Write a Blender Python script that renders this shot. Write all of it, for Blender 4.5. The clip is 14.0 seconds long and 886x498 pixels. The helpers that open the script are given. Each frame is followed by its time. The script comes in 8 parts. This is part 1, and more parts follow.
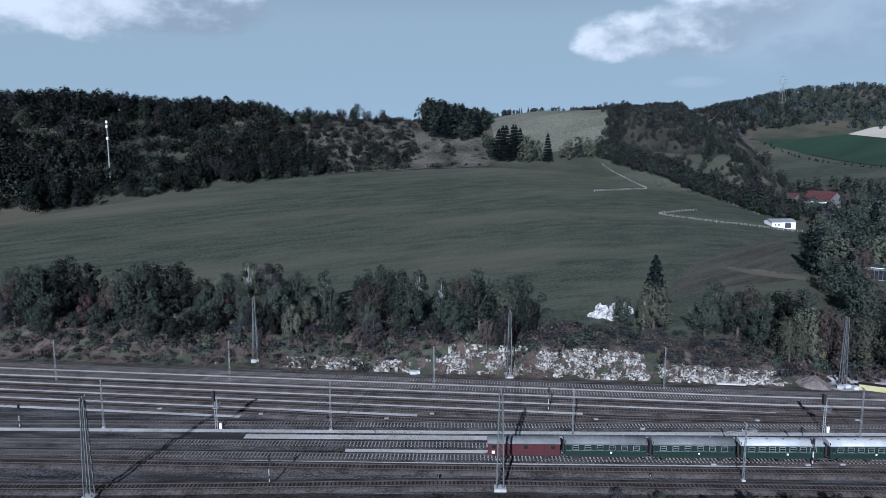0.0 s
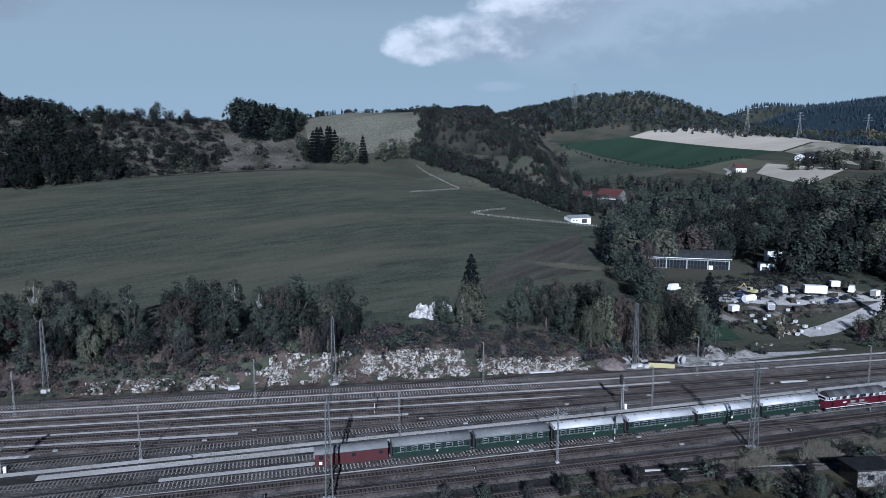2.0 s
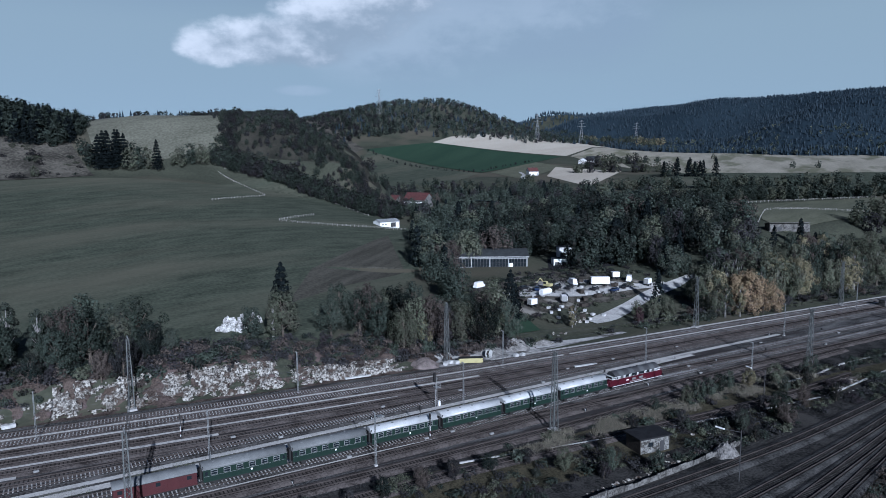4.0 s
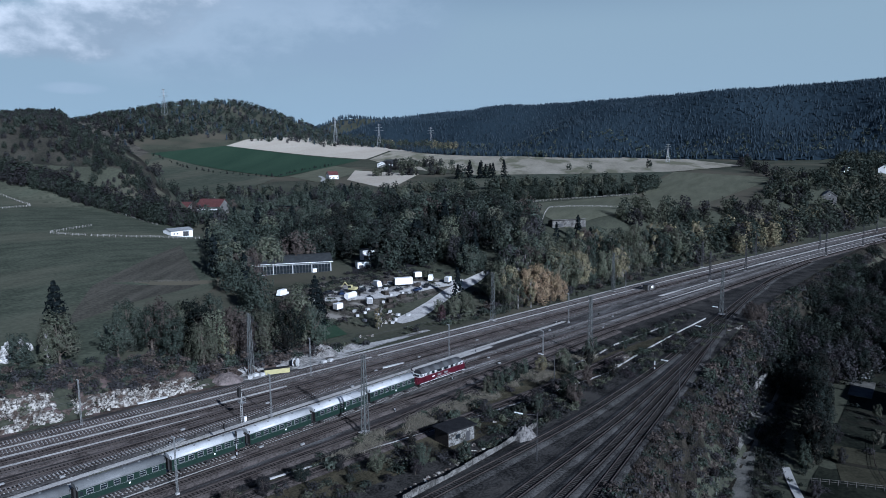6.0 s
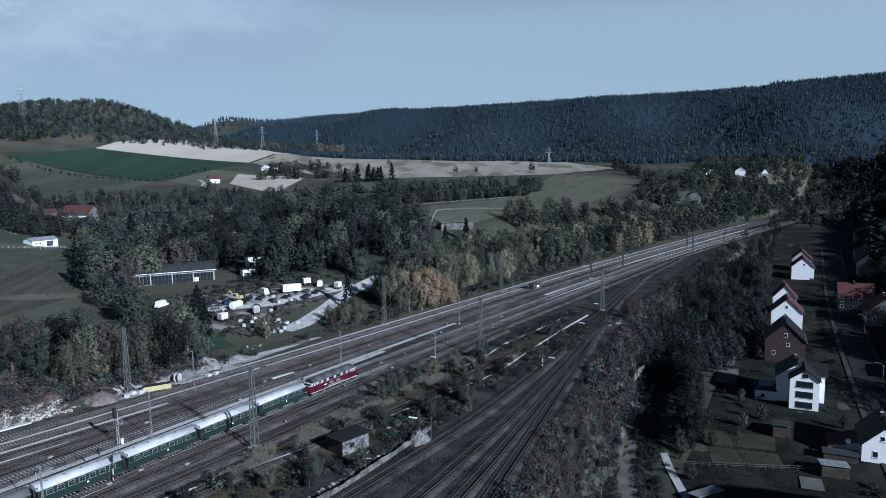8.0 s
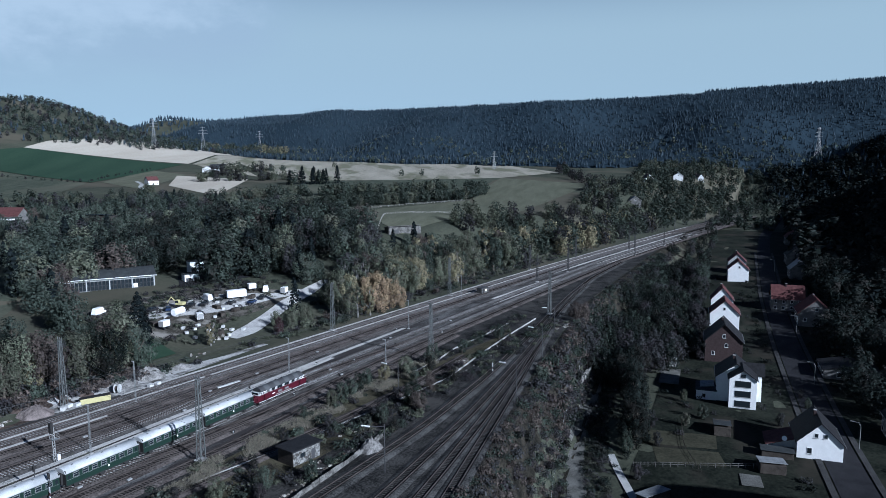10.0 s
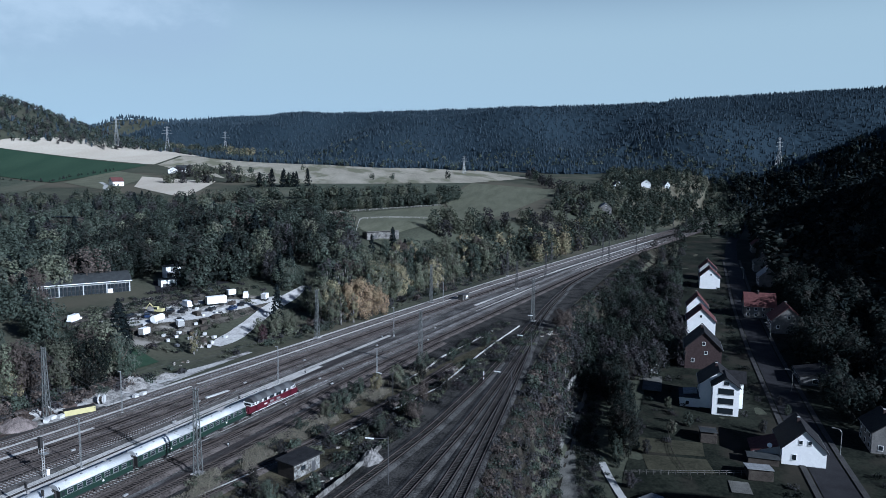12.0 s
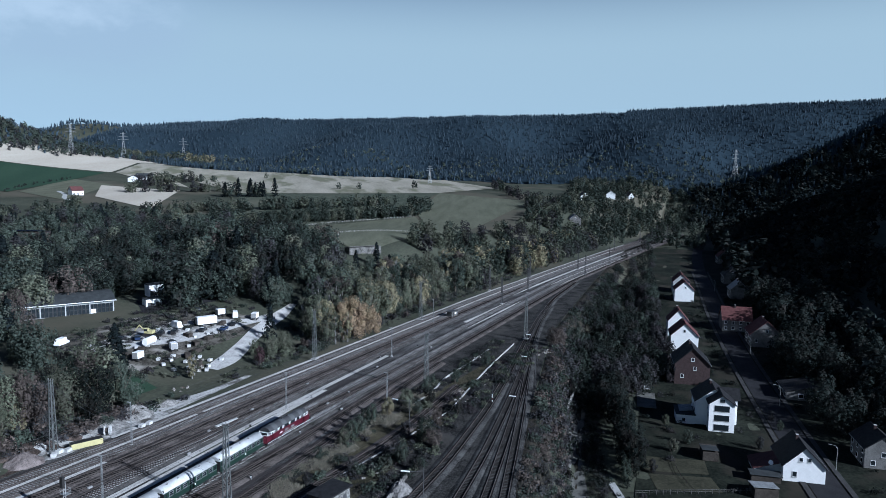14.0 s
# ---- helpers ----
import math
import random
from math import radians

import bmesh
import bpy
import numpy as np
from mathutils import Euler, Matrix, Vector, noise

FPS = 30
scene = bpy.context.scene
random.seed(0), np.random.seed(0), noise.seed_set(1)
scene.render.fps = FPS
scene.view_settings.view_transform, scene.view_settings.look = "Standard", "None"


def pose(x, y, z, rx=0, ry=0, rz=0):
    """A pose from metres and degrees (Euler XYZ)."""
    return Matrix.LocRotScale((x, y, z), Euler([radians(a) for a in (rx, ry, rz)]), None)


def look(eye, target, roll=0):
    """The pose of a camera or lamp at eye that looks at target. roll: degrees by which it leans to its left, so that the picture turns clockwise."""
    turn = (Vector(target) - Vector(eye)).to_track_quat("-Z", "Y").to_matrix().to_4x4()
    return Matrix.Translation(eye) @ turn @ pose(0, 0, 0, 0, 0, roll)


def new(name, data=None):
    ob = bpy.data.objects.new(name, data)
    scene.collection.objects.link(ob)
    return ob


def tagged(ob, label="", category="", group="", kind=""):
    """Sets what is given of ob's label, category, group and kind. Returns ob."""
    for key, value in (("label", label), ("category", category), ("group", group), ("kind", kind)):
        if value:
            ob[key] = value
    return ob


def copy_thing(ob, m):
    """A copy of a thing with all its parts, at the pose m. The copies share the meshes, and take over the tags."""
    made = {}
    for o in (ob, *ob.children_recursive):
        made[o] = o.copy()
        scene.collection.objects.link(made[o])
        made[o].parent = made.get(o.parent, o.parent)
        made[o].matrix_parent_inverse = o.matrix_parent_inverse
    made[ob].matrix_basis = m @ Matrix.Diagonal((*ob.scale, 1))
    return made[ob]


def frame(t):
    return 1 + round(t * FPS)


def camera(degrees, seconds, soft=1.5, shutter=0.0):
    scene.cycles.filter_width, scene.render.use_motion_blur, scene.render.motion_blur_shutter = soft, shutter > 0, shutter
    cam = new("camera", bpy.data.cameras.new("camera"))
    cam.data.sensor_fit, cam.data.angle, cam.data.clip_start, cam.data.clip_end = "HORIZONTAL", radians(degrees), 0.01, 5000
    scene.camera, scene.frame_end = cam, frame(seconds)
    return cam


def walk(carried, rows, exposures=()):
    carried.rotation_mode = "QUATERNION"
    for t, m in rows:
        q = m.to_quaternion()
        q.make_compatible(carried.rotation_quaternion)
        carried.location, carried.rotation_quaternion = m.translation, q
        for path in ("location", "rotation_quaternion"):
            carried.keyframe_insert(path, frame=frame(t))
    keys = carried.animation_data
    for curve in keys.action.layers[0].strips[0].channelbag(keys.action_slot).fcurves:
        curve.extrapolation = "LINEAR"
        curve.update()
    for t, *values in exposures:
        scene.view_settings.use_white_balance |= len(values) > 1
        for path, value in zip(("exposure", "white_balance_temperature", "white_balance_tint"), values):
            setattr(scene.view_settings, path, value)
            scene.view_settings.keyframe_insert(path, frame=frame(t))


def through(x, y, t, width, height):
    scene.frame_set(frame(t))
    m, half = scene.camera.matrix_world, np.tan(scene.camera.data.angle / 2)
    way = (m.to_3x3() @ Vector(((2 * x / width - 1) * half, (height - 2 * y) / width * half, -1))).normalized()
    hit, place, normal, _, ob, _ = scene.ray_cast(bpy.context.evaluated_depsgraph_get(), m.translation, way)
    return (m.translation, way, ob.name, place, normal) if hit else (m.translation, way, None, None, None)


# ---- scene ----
EXPOSURES = [(0.0, 0.28, 5340, 14), (3.0, 0.14, 5300, 14), (6.5, 0.22, 5230, 12), (9.0, 0.44, 5260, 11), (14.0, 0.58, 5280, 10)]
cam = camera(65.86, 14.0, soft=0.5)
PATH = [
    (0.0, pose(0.00, -0.00, 52.80, 82.213, 0.048, 1.145)),
    (0.5, pose(-0.17, 0.32, 53.00, 82.218, 0.068, -3.056)),
    (1.0, pose(-0.26, 0.54, 53.20, 82.214, 0.086, -6.845)),
    (1.5, pose(-0.18, 0.78, 53.35, 82.237, 0.137, -10.490)),
    (2.0, pose(-0.11, 0.95, 53.48, 82.253, 0.211, -14.100)),
    (2.5, pose(0.04, 1.05, 53.54, 82.286, 0.263, -18.056)),
    (3.0, pose(0.17, 1.10, 53.54, 82.385, 0.302, -21.874)),
    (5.5, pose(-0.02, 1.07, 53.69, 82.684, 0.648, -42.581)),
    (6.0, pose(0.14, 1.27, 53.78, 82.684, 0.734, -46.553)),
    (6.5, pose(0.30, 1.61, 53.78, 82.727, 0.792, -50.260)),
    (7.0, pose(0.47, 1.97, 53.77, 82.736, 0.848, -52.614)),
    (7.5, pose(0.50, 1.94, 53.93, 82.777, 0.802, -54.066)),
    (8.0, pose(0.57, 1.95, 54.00, 82.814, 0.772, -55.888)),
    (8.5, pose(0.66, 2.09, 54.11, 82.825, 0.761, -57.523)),
    (9.0, pose(0.68, 2.22, 54.30, 82.840, 0.680, -58.682)),
    (11.5, pose(-1.76, 7.85, 55.49, 83.219, -0.340, -62.651)),
    (12.0, pose(-2.76, 10.08, 55.94, 83.267, -0.465, -63.392)),
    (12.5, pose(-4.01, 12.84, 56.51, 83.422, -0.599, -64.218)),
    (13.0, pose(-5.45, 15.87, 57.35, 83.521, -0.698, -65.031)),
    (13.5, pose(-7.09, 19.25, 58.72, 83.695, -0.761, -65.995)),
    (14.0, pose(-8.65, 22.78, 60.37, 83.819, -0.816, -67.059)),
]
walk(cam, PATH, EXPOSURES)

# ---- daylight: low autumn sun from behind the first view, blue sky with a few clouds ----
SUN_FROM = Vector((-0.21 * 0.91, -0.978 * 0.91, 0.415)).normalized()


def build_world():
    w = bpy.data.worlds.new("sky")
    scene.world = w
    w.use_nodes = True
    nt = w.node_tree
    nt.nodes.clear()
    N, L = nt.nodes.new, nt.links.new
    out, bg, sky = N("ShaderNodeOutputWorld"), N("ShaderNodeBackground"), N("ShaderNodeTexSky")
    sky.sky_type, sky.sun_disc = "NISHITA", False
    sky.sun_elevation = math.asin(SUN_FROM.z)
    sky.sun_rotation = math.atan2(SUN_FROM.x, SUN_FROM.y)
    sky.air_density, sky.dust_density, sky.ozone_density = 0.35, 0.1, 2.5
    bg.inputs["Strength"].default_value = 0.053
    # a band of haze over the horizon, thinning out overhead
    tc, sep = N("ShaderNodeTexCoord"), N("ShaderNodeSeparateXYZ")
    L(tc.outputs["Generated"], sep.inputs[0])

    def calc(op, a, b=0.0, c=None):
        n = N("ShaderNodeMath")
        n.operation = op
        for k, v in enumerate((a, b) if c is None else (a, b, c)):
            if isinstance(v, (int, float)):
                n.inputs[k].default_value = v
            else:
                L(v, n.inputs[k])
        return n.outputs[0]

    def ramp(value, lo, hi, to_lo=0.0, to_hi=1.0):
        n = N("ShaderNodeMapRange")
        n.interpolation_type = "SMOOTHSTEP"
        for key, v in (("From Min", lo), ("From Max", hi), ("To Min", to_lo), ("To Max", to_hi)):
            n.inputs[key].default_value = v
        L(value, n.inputs["Value"])
        return n.outputs[0]

    def blend(factor, a, b):
        n = N("ShaderNodeMix")
        n.data_type = "RGBA"
        L(factor, n.inputs["Factor"])
        for key, v in (("A", a), ("B", b)):
            if isinstance(v, tuple):
                n.inputs[key].default_value = (*v, 1)
            else:
                L(v, n.inputs[key])
        return n.outputs["Result"]

    def noise_at(scale, detail, rough, stretch):
        m, n = N("ShaderNodeMapping"), N("ShaderNodeTexNoise")
        m.inputs["Scale"].default_value = (1, 1, stretch)
        L(tc.outputs["Generated"], m.inputs[0])
        L(m.outputs[0], n.inputs["Vector"])
        n.inputs["Scale"].default_value, n.inputs["Detail"].default_value, n.inputs["Roughness"].default_value = scale, detail, rough
        return n.outputs["Fac"]

    colour = blend(ramp(sep.outputs["Z"], 0.17, 0.36, 0.84, 0.0), sky.outputs[0], (6.2, 7.7, 7.8))
    # clouds: puffs at a bearing and height in degrees, with ragged tops and flat grey undersides
    bearing = calc("MULTIPLY", calc("ARCTAN2", sep.outputs["X"], sep.outputs["Y"]), 57.2958)
    level = calc("MULTIPLY", calc("ARCSINE", sep.outputs["Z"]), 57.2958)
    rag = calc("ADD", calc("MULTIPLY", noise_at(13, 7, 0.55, 1.8), 0.75), calc("MULTIPLY", noise_at(44, 5, 0.6, 1.5), 0.25))
    wisp = noise_at(9, 6, 0.6, 3.2)
    for puffs, ragged, edge, bright, shade, dense in CLOUDS:
        body = None
        for az, el, wide, tall in puffs:
            u = calc("DIVIDE", calc("SUBTRACT", bearing, az), wide)
            v = calc("DIVIDE", calc("SUBTRACT", level, el), tall)
            one = calc("SUBTRACT", 1.0, calc("ADD", calc("MULTIPLY", u, u), calc("MULTIPLY", v, v)))
            body = one if body is None else calc("SMOOTH_MAX", body, one, 0.35)
        body = calc("ADD", body, calc("MULTIPLY", calc("SUBTRACT", rag if ragged > 1 else wisp, 0.5), ragged))
        cover = ramp(body, -0.05, edge, 0.0, dense)
        low, left = puffs[0][1] - puffs[0][3], puffs[0][0]
        lit = calc("ADD", calc("MULTIPLY", calc("SUBTRACT", level, low), 0.17), calc("MULTIPLY", calc("SUBTRACT", left, bearing), 0.055))
        lit = calc("ADD", lit, calc("MULTIPLY", calc("SUBTRACT", rag, 0.5), 2.6))
        colour = blend(cover, colour, blend(ramp(lit, 0.0, 0.95), shade, bright))
    L(colour, bg.inputs["Color"])
    L(bg.outputs[0], out.inputs["Surface"])


CLOUDS = [
    ([(28, 10.2, 13, 5.2), (39, 10.6, 11, 4.5)], 0.9, 1.0, (7.4, 8.5, 9.2), (5.2, 6.4, 7.3), 0.65),
    ([(17.0, 9.3, 7.5, 2.1), (21.5, 11.0, 5.6, 2.7), (12.4, 8.8, 3.6, 1.5), (24.0, 13.5, 7.0, 3.8)], 2.1, 0.7, (13.0, 13.4, 13.4), (5.6, 6.6, 7.2), 0.94),
    ([(18.6, 5.6, 2.6, 0.5)], 1.1, 0.9, (8.8, 9.8, 10.3), (7.0, 8.2, 9.0), 0.5),
    ([(-22, 11.2, 8.0, 2.6), (-30, 11.2, 8.0, 3.0), (-38, 11.0, 8.0, 3.4), (-27, 14.0, 14.0, 3.6)], 1.9, 0.6, (12.4, 12.9, 13.0), (5.0, 5.9, 6.5), 0.94),
]
build_world()
sun = new("sun", bpy.data.lights.new("sun", "SUN"))
sun.data.energy, sun.data.angle, sun.data.color = 5.0, radians(0.6), (1.0, 1.0, 0.985)
sun.matrix_world = look(SUN_FROM * 400, (0, 0, 0))

# ---- materials ----
def mix_material(name, dark, light, rough=0.85, scale=0.3, fine=6.0, bump=0.3, metal=0.0, spread=0.0, contrast=1.0, bump_scale=None, spec=0.06, stretch=None, third=None, third_scale=0.03, third_edge=(0.5, 0.62)):
    """Two tones mixed by coarse and fine noise at world size; spread: how far single objects or islands differ."""
    m = bpy.data.materials.new(name)
    m.use_nodes = True
    nt = m.node_tree
    N, L = nt.nodes.new, nt.links.new
    b = nt.nodes["Principled BSDF"]
    geo = N("ShaderNodeNewGeometry")
    vec = geo.outputs["Position"]
    if stretch:
        mp = N("ShaderNodeMapping")
        mp.vector_type = "TEXTURE"
        mp.inputs["Rotation"].default_value = (0, 0, radians(stretch[3]))
        mp.inputs["Scale"].default_value = [1 / v for v in stretch[:3]]
        L(vec, mp.inputs[0])
        vec = mp.outputs[0]
    n1, n2 = N("ShaderNodeTexNoise"), N("ShaderNodeTexNoise")
    n1.inputs["Scale"].default_value, n1.inputs["Detail"].default_value = scale, 5
    n2.inputs["Scale"].default_value, n2.inputs["Detail"].default_value = fine, 4
    L(vec, n1.inputs["Vector"])
    L(geo.outputs["Position"], n2.inputs["Vector"])
    add = N("ShaderNodeMath")
    add.operation = "ADD"
    L(n1.outputs["Fac"], add.inputs[0])
    L(n2.outputs["Fac"], add.inputs[1])
    mr = N("ShaderNodeMapRange")
    mr.inputs["From Min"].default_value, mr.inputs["From Max"].default_value = 1.0 - 0.28 / contrast, 1.0 + 0.28 / contrast
    L(add.outputs[0], mr.inputs["Value"])
    mix = N("ShaderNodeMix")
    mix.data_type = "RGBA"
    mix.inputs["A"].default_value, mix.inputs["B"].default_value = (*dark, 1), (*light, 1)
    L(mr.outputs[0], mix.inputs["Factor"])
    col = mix.outputs["Result"]
    if third:
        n3 = N("ShaderNodeTexNoise")
        n3.inputs["Scale"].default_value, n3.inputs["Detail"].default_value = third_scale, 6
        L(vec, n3.inputs["Vector"])
        m3 = N("ShaderNodeMapRange")
        m3.inputs["From Min"].default_value, m3.inputs["From Max"].default_value = third_edge
        L(n3.outputs["Fac"], m3.inputs["Value"])
        x3 = N("ShaderNodeMix")
        x3.data_type = "RGBA"
        x3.inputs["B"].default_value = (*third, 1)
        L(m3.outputs[0], x3.inputs["Factor"])
        L(col, x3.inputs["A"])
        col = x3.outputs["Result"]
    if spread:
        info = N("ShaderNodeObjectInfo")
        both = N("ShaderNodeMath")
        both.operation = "ADD"
        L(info.outputs["Random"], both.inputs[0])
        L(geo.outputs["Random Per Island"], both.inputs[1])
        r = N("ShaderNodeMapRange")
        r.inputs["From Max"].default_value = 2.0
        r.inputs["To Min"].default_value, r.inputs["To Max"].default_value = 1 - spread, 1 + spread
        L(both.outputs[0], r.inputs["Value"])
        hs = N("ShaderNodeHueSaturation")
        L(r.outputs[0], hs.inputs["Value"])
        L(col, hs.inputs["Color"])
        col = hs.outputs[0]
    L(col, b.inputs["Base Color"])
    b.inputs["Roughness"].default_value, b.inputs["Metallic"].default_value = rough, metal
    b.inputs["Specular IOR Level"].default_value = spec
    if bump:
        bp = N("ShaderNodeBump")
        bp.inputs["Strength"].default_value, bp.inputs["Distance"].default_value = bump, 0.08 if bump_scale is None else bump_scale
        L(n2.outputs["Fac"], bp.inputs["Height"])
        L(bp.outputs[0], b.inputs["Normal"])
    return m


def leaf_material(name, dark, light, warm=None, spread=0.5, through=0.25):
    """Foliage: every clump of leaves differs a little, every tree too."""
    m = bpy.data.materials.new(name)
    m.use_nodes = True
    nt = m.node_tree
    N, L = nt.nodes.new, nt.links.new
    nt.nodes.remove(nt.nodes["Principled BSDF"])
    out = nt.nodes["Material Output"]
    geo, info = N("ShaderNodeNewGeometry"), N("ShaderNodeObjectInfo")
    mix = N("ShaderNodeMix")
    mix.data_type = "RGBA"
    mix.inputs["A"].default_value, mix.inputs["B"].default_value = (*dark, 1), (*light, 1)
    L(geo.outputs["Random Per Island"], mix.inputs["Factor"])
    col = mix.outputs["Result"]
    if warm:
        n = N("ShaderNodeTexNoise")
        n.inputs["Scale"].default_value, n.inputs["Detail"].default_value = 0.22, 3
        L(geo.outputs["Position"], n.inputs["Vector"])
        mr = N("ShaderNodeMapRange")
        mr.inputs["From Min"].default_value, mr.inputs["From Max"].default_value = 0.45, 0.75
        L(n.outputs["Fac"], mr.inputs["Value"])
        x = N("ShaderNodeMix")
        x.data_type = "RGBA"
        x.inputs["B"].default_value = (*warm, 1)
        L(mr.outputs[0], x.inputs["Factor"])
        L(col, x.inputs["A"])
        col = x.outputs["Result"]
    hs = N("ShaderNodeHueSaturation")
    r = N("ShaderNodeMapRange")
    r.inputs["To Min"].default_value, r.inputs["To Max"].default_value = 1 - spread, 1 + spread
    L(info.outputs["Random"], r.inputs["Value"])
    L(r.outputs[0], hs.inputs["Value"])
    L(col, hs.inputs["Color"])
    d, t, x = N("ShaderNodeBsdfDiffuse"), N("ShaderNodeBsdfTranslucent"), N("ShaderNodeMixShader")
    for s in (d, t):
        L(hs.outputs[0], s.inputs["Color"])
    x.inputs[0].default_value = 0.6 * through
    L(d.outputs[0], x.inputs[1])
    L(t.outputs[0], x.inputs[2])
    L(x.outputs[0], out.inputs["Surface"])
    return m


M = {}
M["meadow"] = mix_material("rough_meadow", (0.034, 0.038, 0.028), (0.072, 0.076, 0.055), 0.95, 0.03, 0.9, 0.4, third=(0.085, 0.078, 0.058), third_scale=0.012)
M["field"] = mix_material("pasture_grass", (0.034, 0.041, 0.030), (0.082, 0.092, 0.067), 0.95, 0.14, 0.9, 0.6, contrast=1.0, stretch=(0.4, 1.6, 1, 24), third=(0.104, 0.101, 0.074), third_scale=0.016, third_edge=(0.46, 0.74))
M["mown"] = mix_material("mown_grass", (0.075, 0.08, 0.055), (0.125, 0.126, 0.09), 0.95, 0.05, 0.8, 0.3, stretch=(0.5, 3, 1, 20))
M["crop"] = mix_material("winter_crop", (0.022, 0.044, 0.028), (0.034, 0.060, 0.038), 0.95, 0.02, 0.6, 0.2, stretch=(0.3, 2.5, 1, 40))
M["stubble"] = mix_material("pale_stubble", (0.36, 0.32, 0.26), (0.46, 0.42, 0.35), 0.95, 0.02, 0.5, 0.2, stretch=(0.3, 2, 1, 20))
M["hay"] = mix_material("dry_meadow", (0.21, 0.195, 0.155), (0.34, 0.315, 0.255), 0.95, 0.02, 0.4, 0.2, stretch=(0.5, 2.0, 1, 35), third=(0.14, 0.138, 0.095), third_scale=0.016, third_edge=(0.5, 0.6))
M["ballast"] = mix_material("track_ballast", (0.020, 0.0195, 0.019), (0.15, 0.146, 0.142), 0.95, 0.25, 2.4, 0.9, contrast=1.4, stretch=(0.3, 1.5, 1, -3), third=(0.042, 0.038, 0.037), third_scale=0.16, third_edge=(0.47, 0.60), bump_scale=0.2)
M["ballast_dark"] = mix_material("cinder_ground", (0.012, 0.012, 0.012), (0.055, 0.053, 0.050), 0.95, 0.2, 2.0, 0.9, contrast=1.5, third=(0.055, 0.052, 0.048), third_scale=0.11, third_edge=(0.56, 0.66), bump_scale=0.2)
M["gravel"] = mix_material("pale_gravel", (0.16, 0.156, 0.15), (0.46, 0.448, 0.43), 0.95, 0.35, 1.6, 0.6, contrast=1.3, third=(0.085, 0.08, 0.072), third_scale=0.22, third_edge=(0.5, 0.66), bump_scale=0.15)
M["road_gravel"] = mix_material("rolled_pale_gravel", (0.27, 0.265, 0.255), (0.50, 0.49, 0.47), 0.95, 0.3, 2.0, 0.5)
M["walk"] = mix_material("pale_ballast_walkway", (0.33, 0.318, 0.30), (0.56, 0.54, 0.51), 0.95, 0.3, 2.4, 0.5, contrast=1.0, stretch=(0.25, 1, 1, -4))
M["earth"] = mix_material("bare_earth", (0.028, 0.026, 0.021), (0.12, 0.11, 0.095), 0.95, 0.25, 1.8, 0.8, contrast=1.5, third=(0.24, 0.225, 0.20), third_scale=0.12, third_edge=(0.55, 0.66), bump_scale=0.2)
M["asphalt"] = mix_material("asphalt", (0.016, 0.016, 0.018), (0.034, 0.034, 0.037), 0.9, 0.2, 8.0, 0.2)
M["scrub_soil"] = mix_material("weedy_soil", (0.022, 0.022, 0.014), (0.085, 0.075, 0.05), 0.95, 0.18, 3.0, 0.8, contrast=1.4)
M["lane"] = mix_material("worn_lane", (0.06, 0.06, 0.054), (0.16, 0.157, 0.145), 0.95, 0.3, 4.0, 0.4)
M["bed_dark"] = mix_material("oily_ballast", (0.018, 0.0178, 0.0175), (0.082, 0.08, 0.077), 0.95, 0.2, 2.6, 0.9, contrast=1.3)
M["path"] = mix_material("concrete_path", (0.28, 0.28, 0.27), (0.42, 0.42, 0.4), 0.9, 0.4, 5.0, 0.2)


# ---- the lie of the land ----
def ss(a, b, x):
    t = np.clip((x - a) / (b - a), 0, 1)
    return t * t * (3 - 2 * t)


def north_track(x):
    """The northernmost track's line."""
    x = np.asarray(x, float)
    return np.where(x < 75, 155.0 - 0.097 * x, 147.7 - 0.05 * (x - 75)) - 0.00006 * np.clip(x - 300, 0, 900) ** 2 - 0.02 * np.clip(x - 300, 0, 900)


def south_yard(x):
    """The southern edge of the level railway land."""
    x = np.asarray(x, float)
    return np.where(x < 60, 48.0, np.where(x < 250, 48 + 0.185 * (x - 60), 83.1 + 0.07 * (x - 250))) - 0.00008 * np.clip(x - 350, 0, 900) ** 2


def street_y(x):
    return 3.6 + 0.155 * (np.asarray(x, float) - 203) - 0.0001 * np.clip(np.asarray(x, float) - 203, 0, 2000) ** 2


def hill_flank(y):
    """Where the pasture hill begins to fall off to the east."""
    return np.interp(y, [250, 470, 540, 720, 900, 2100], [120, 175, 132, 165, 282, 582])


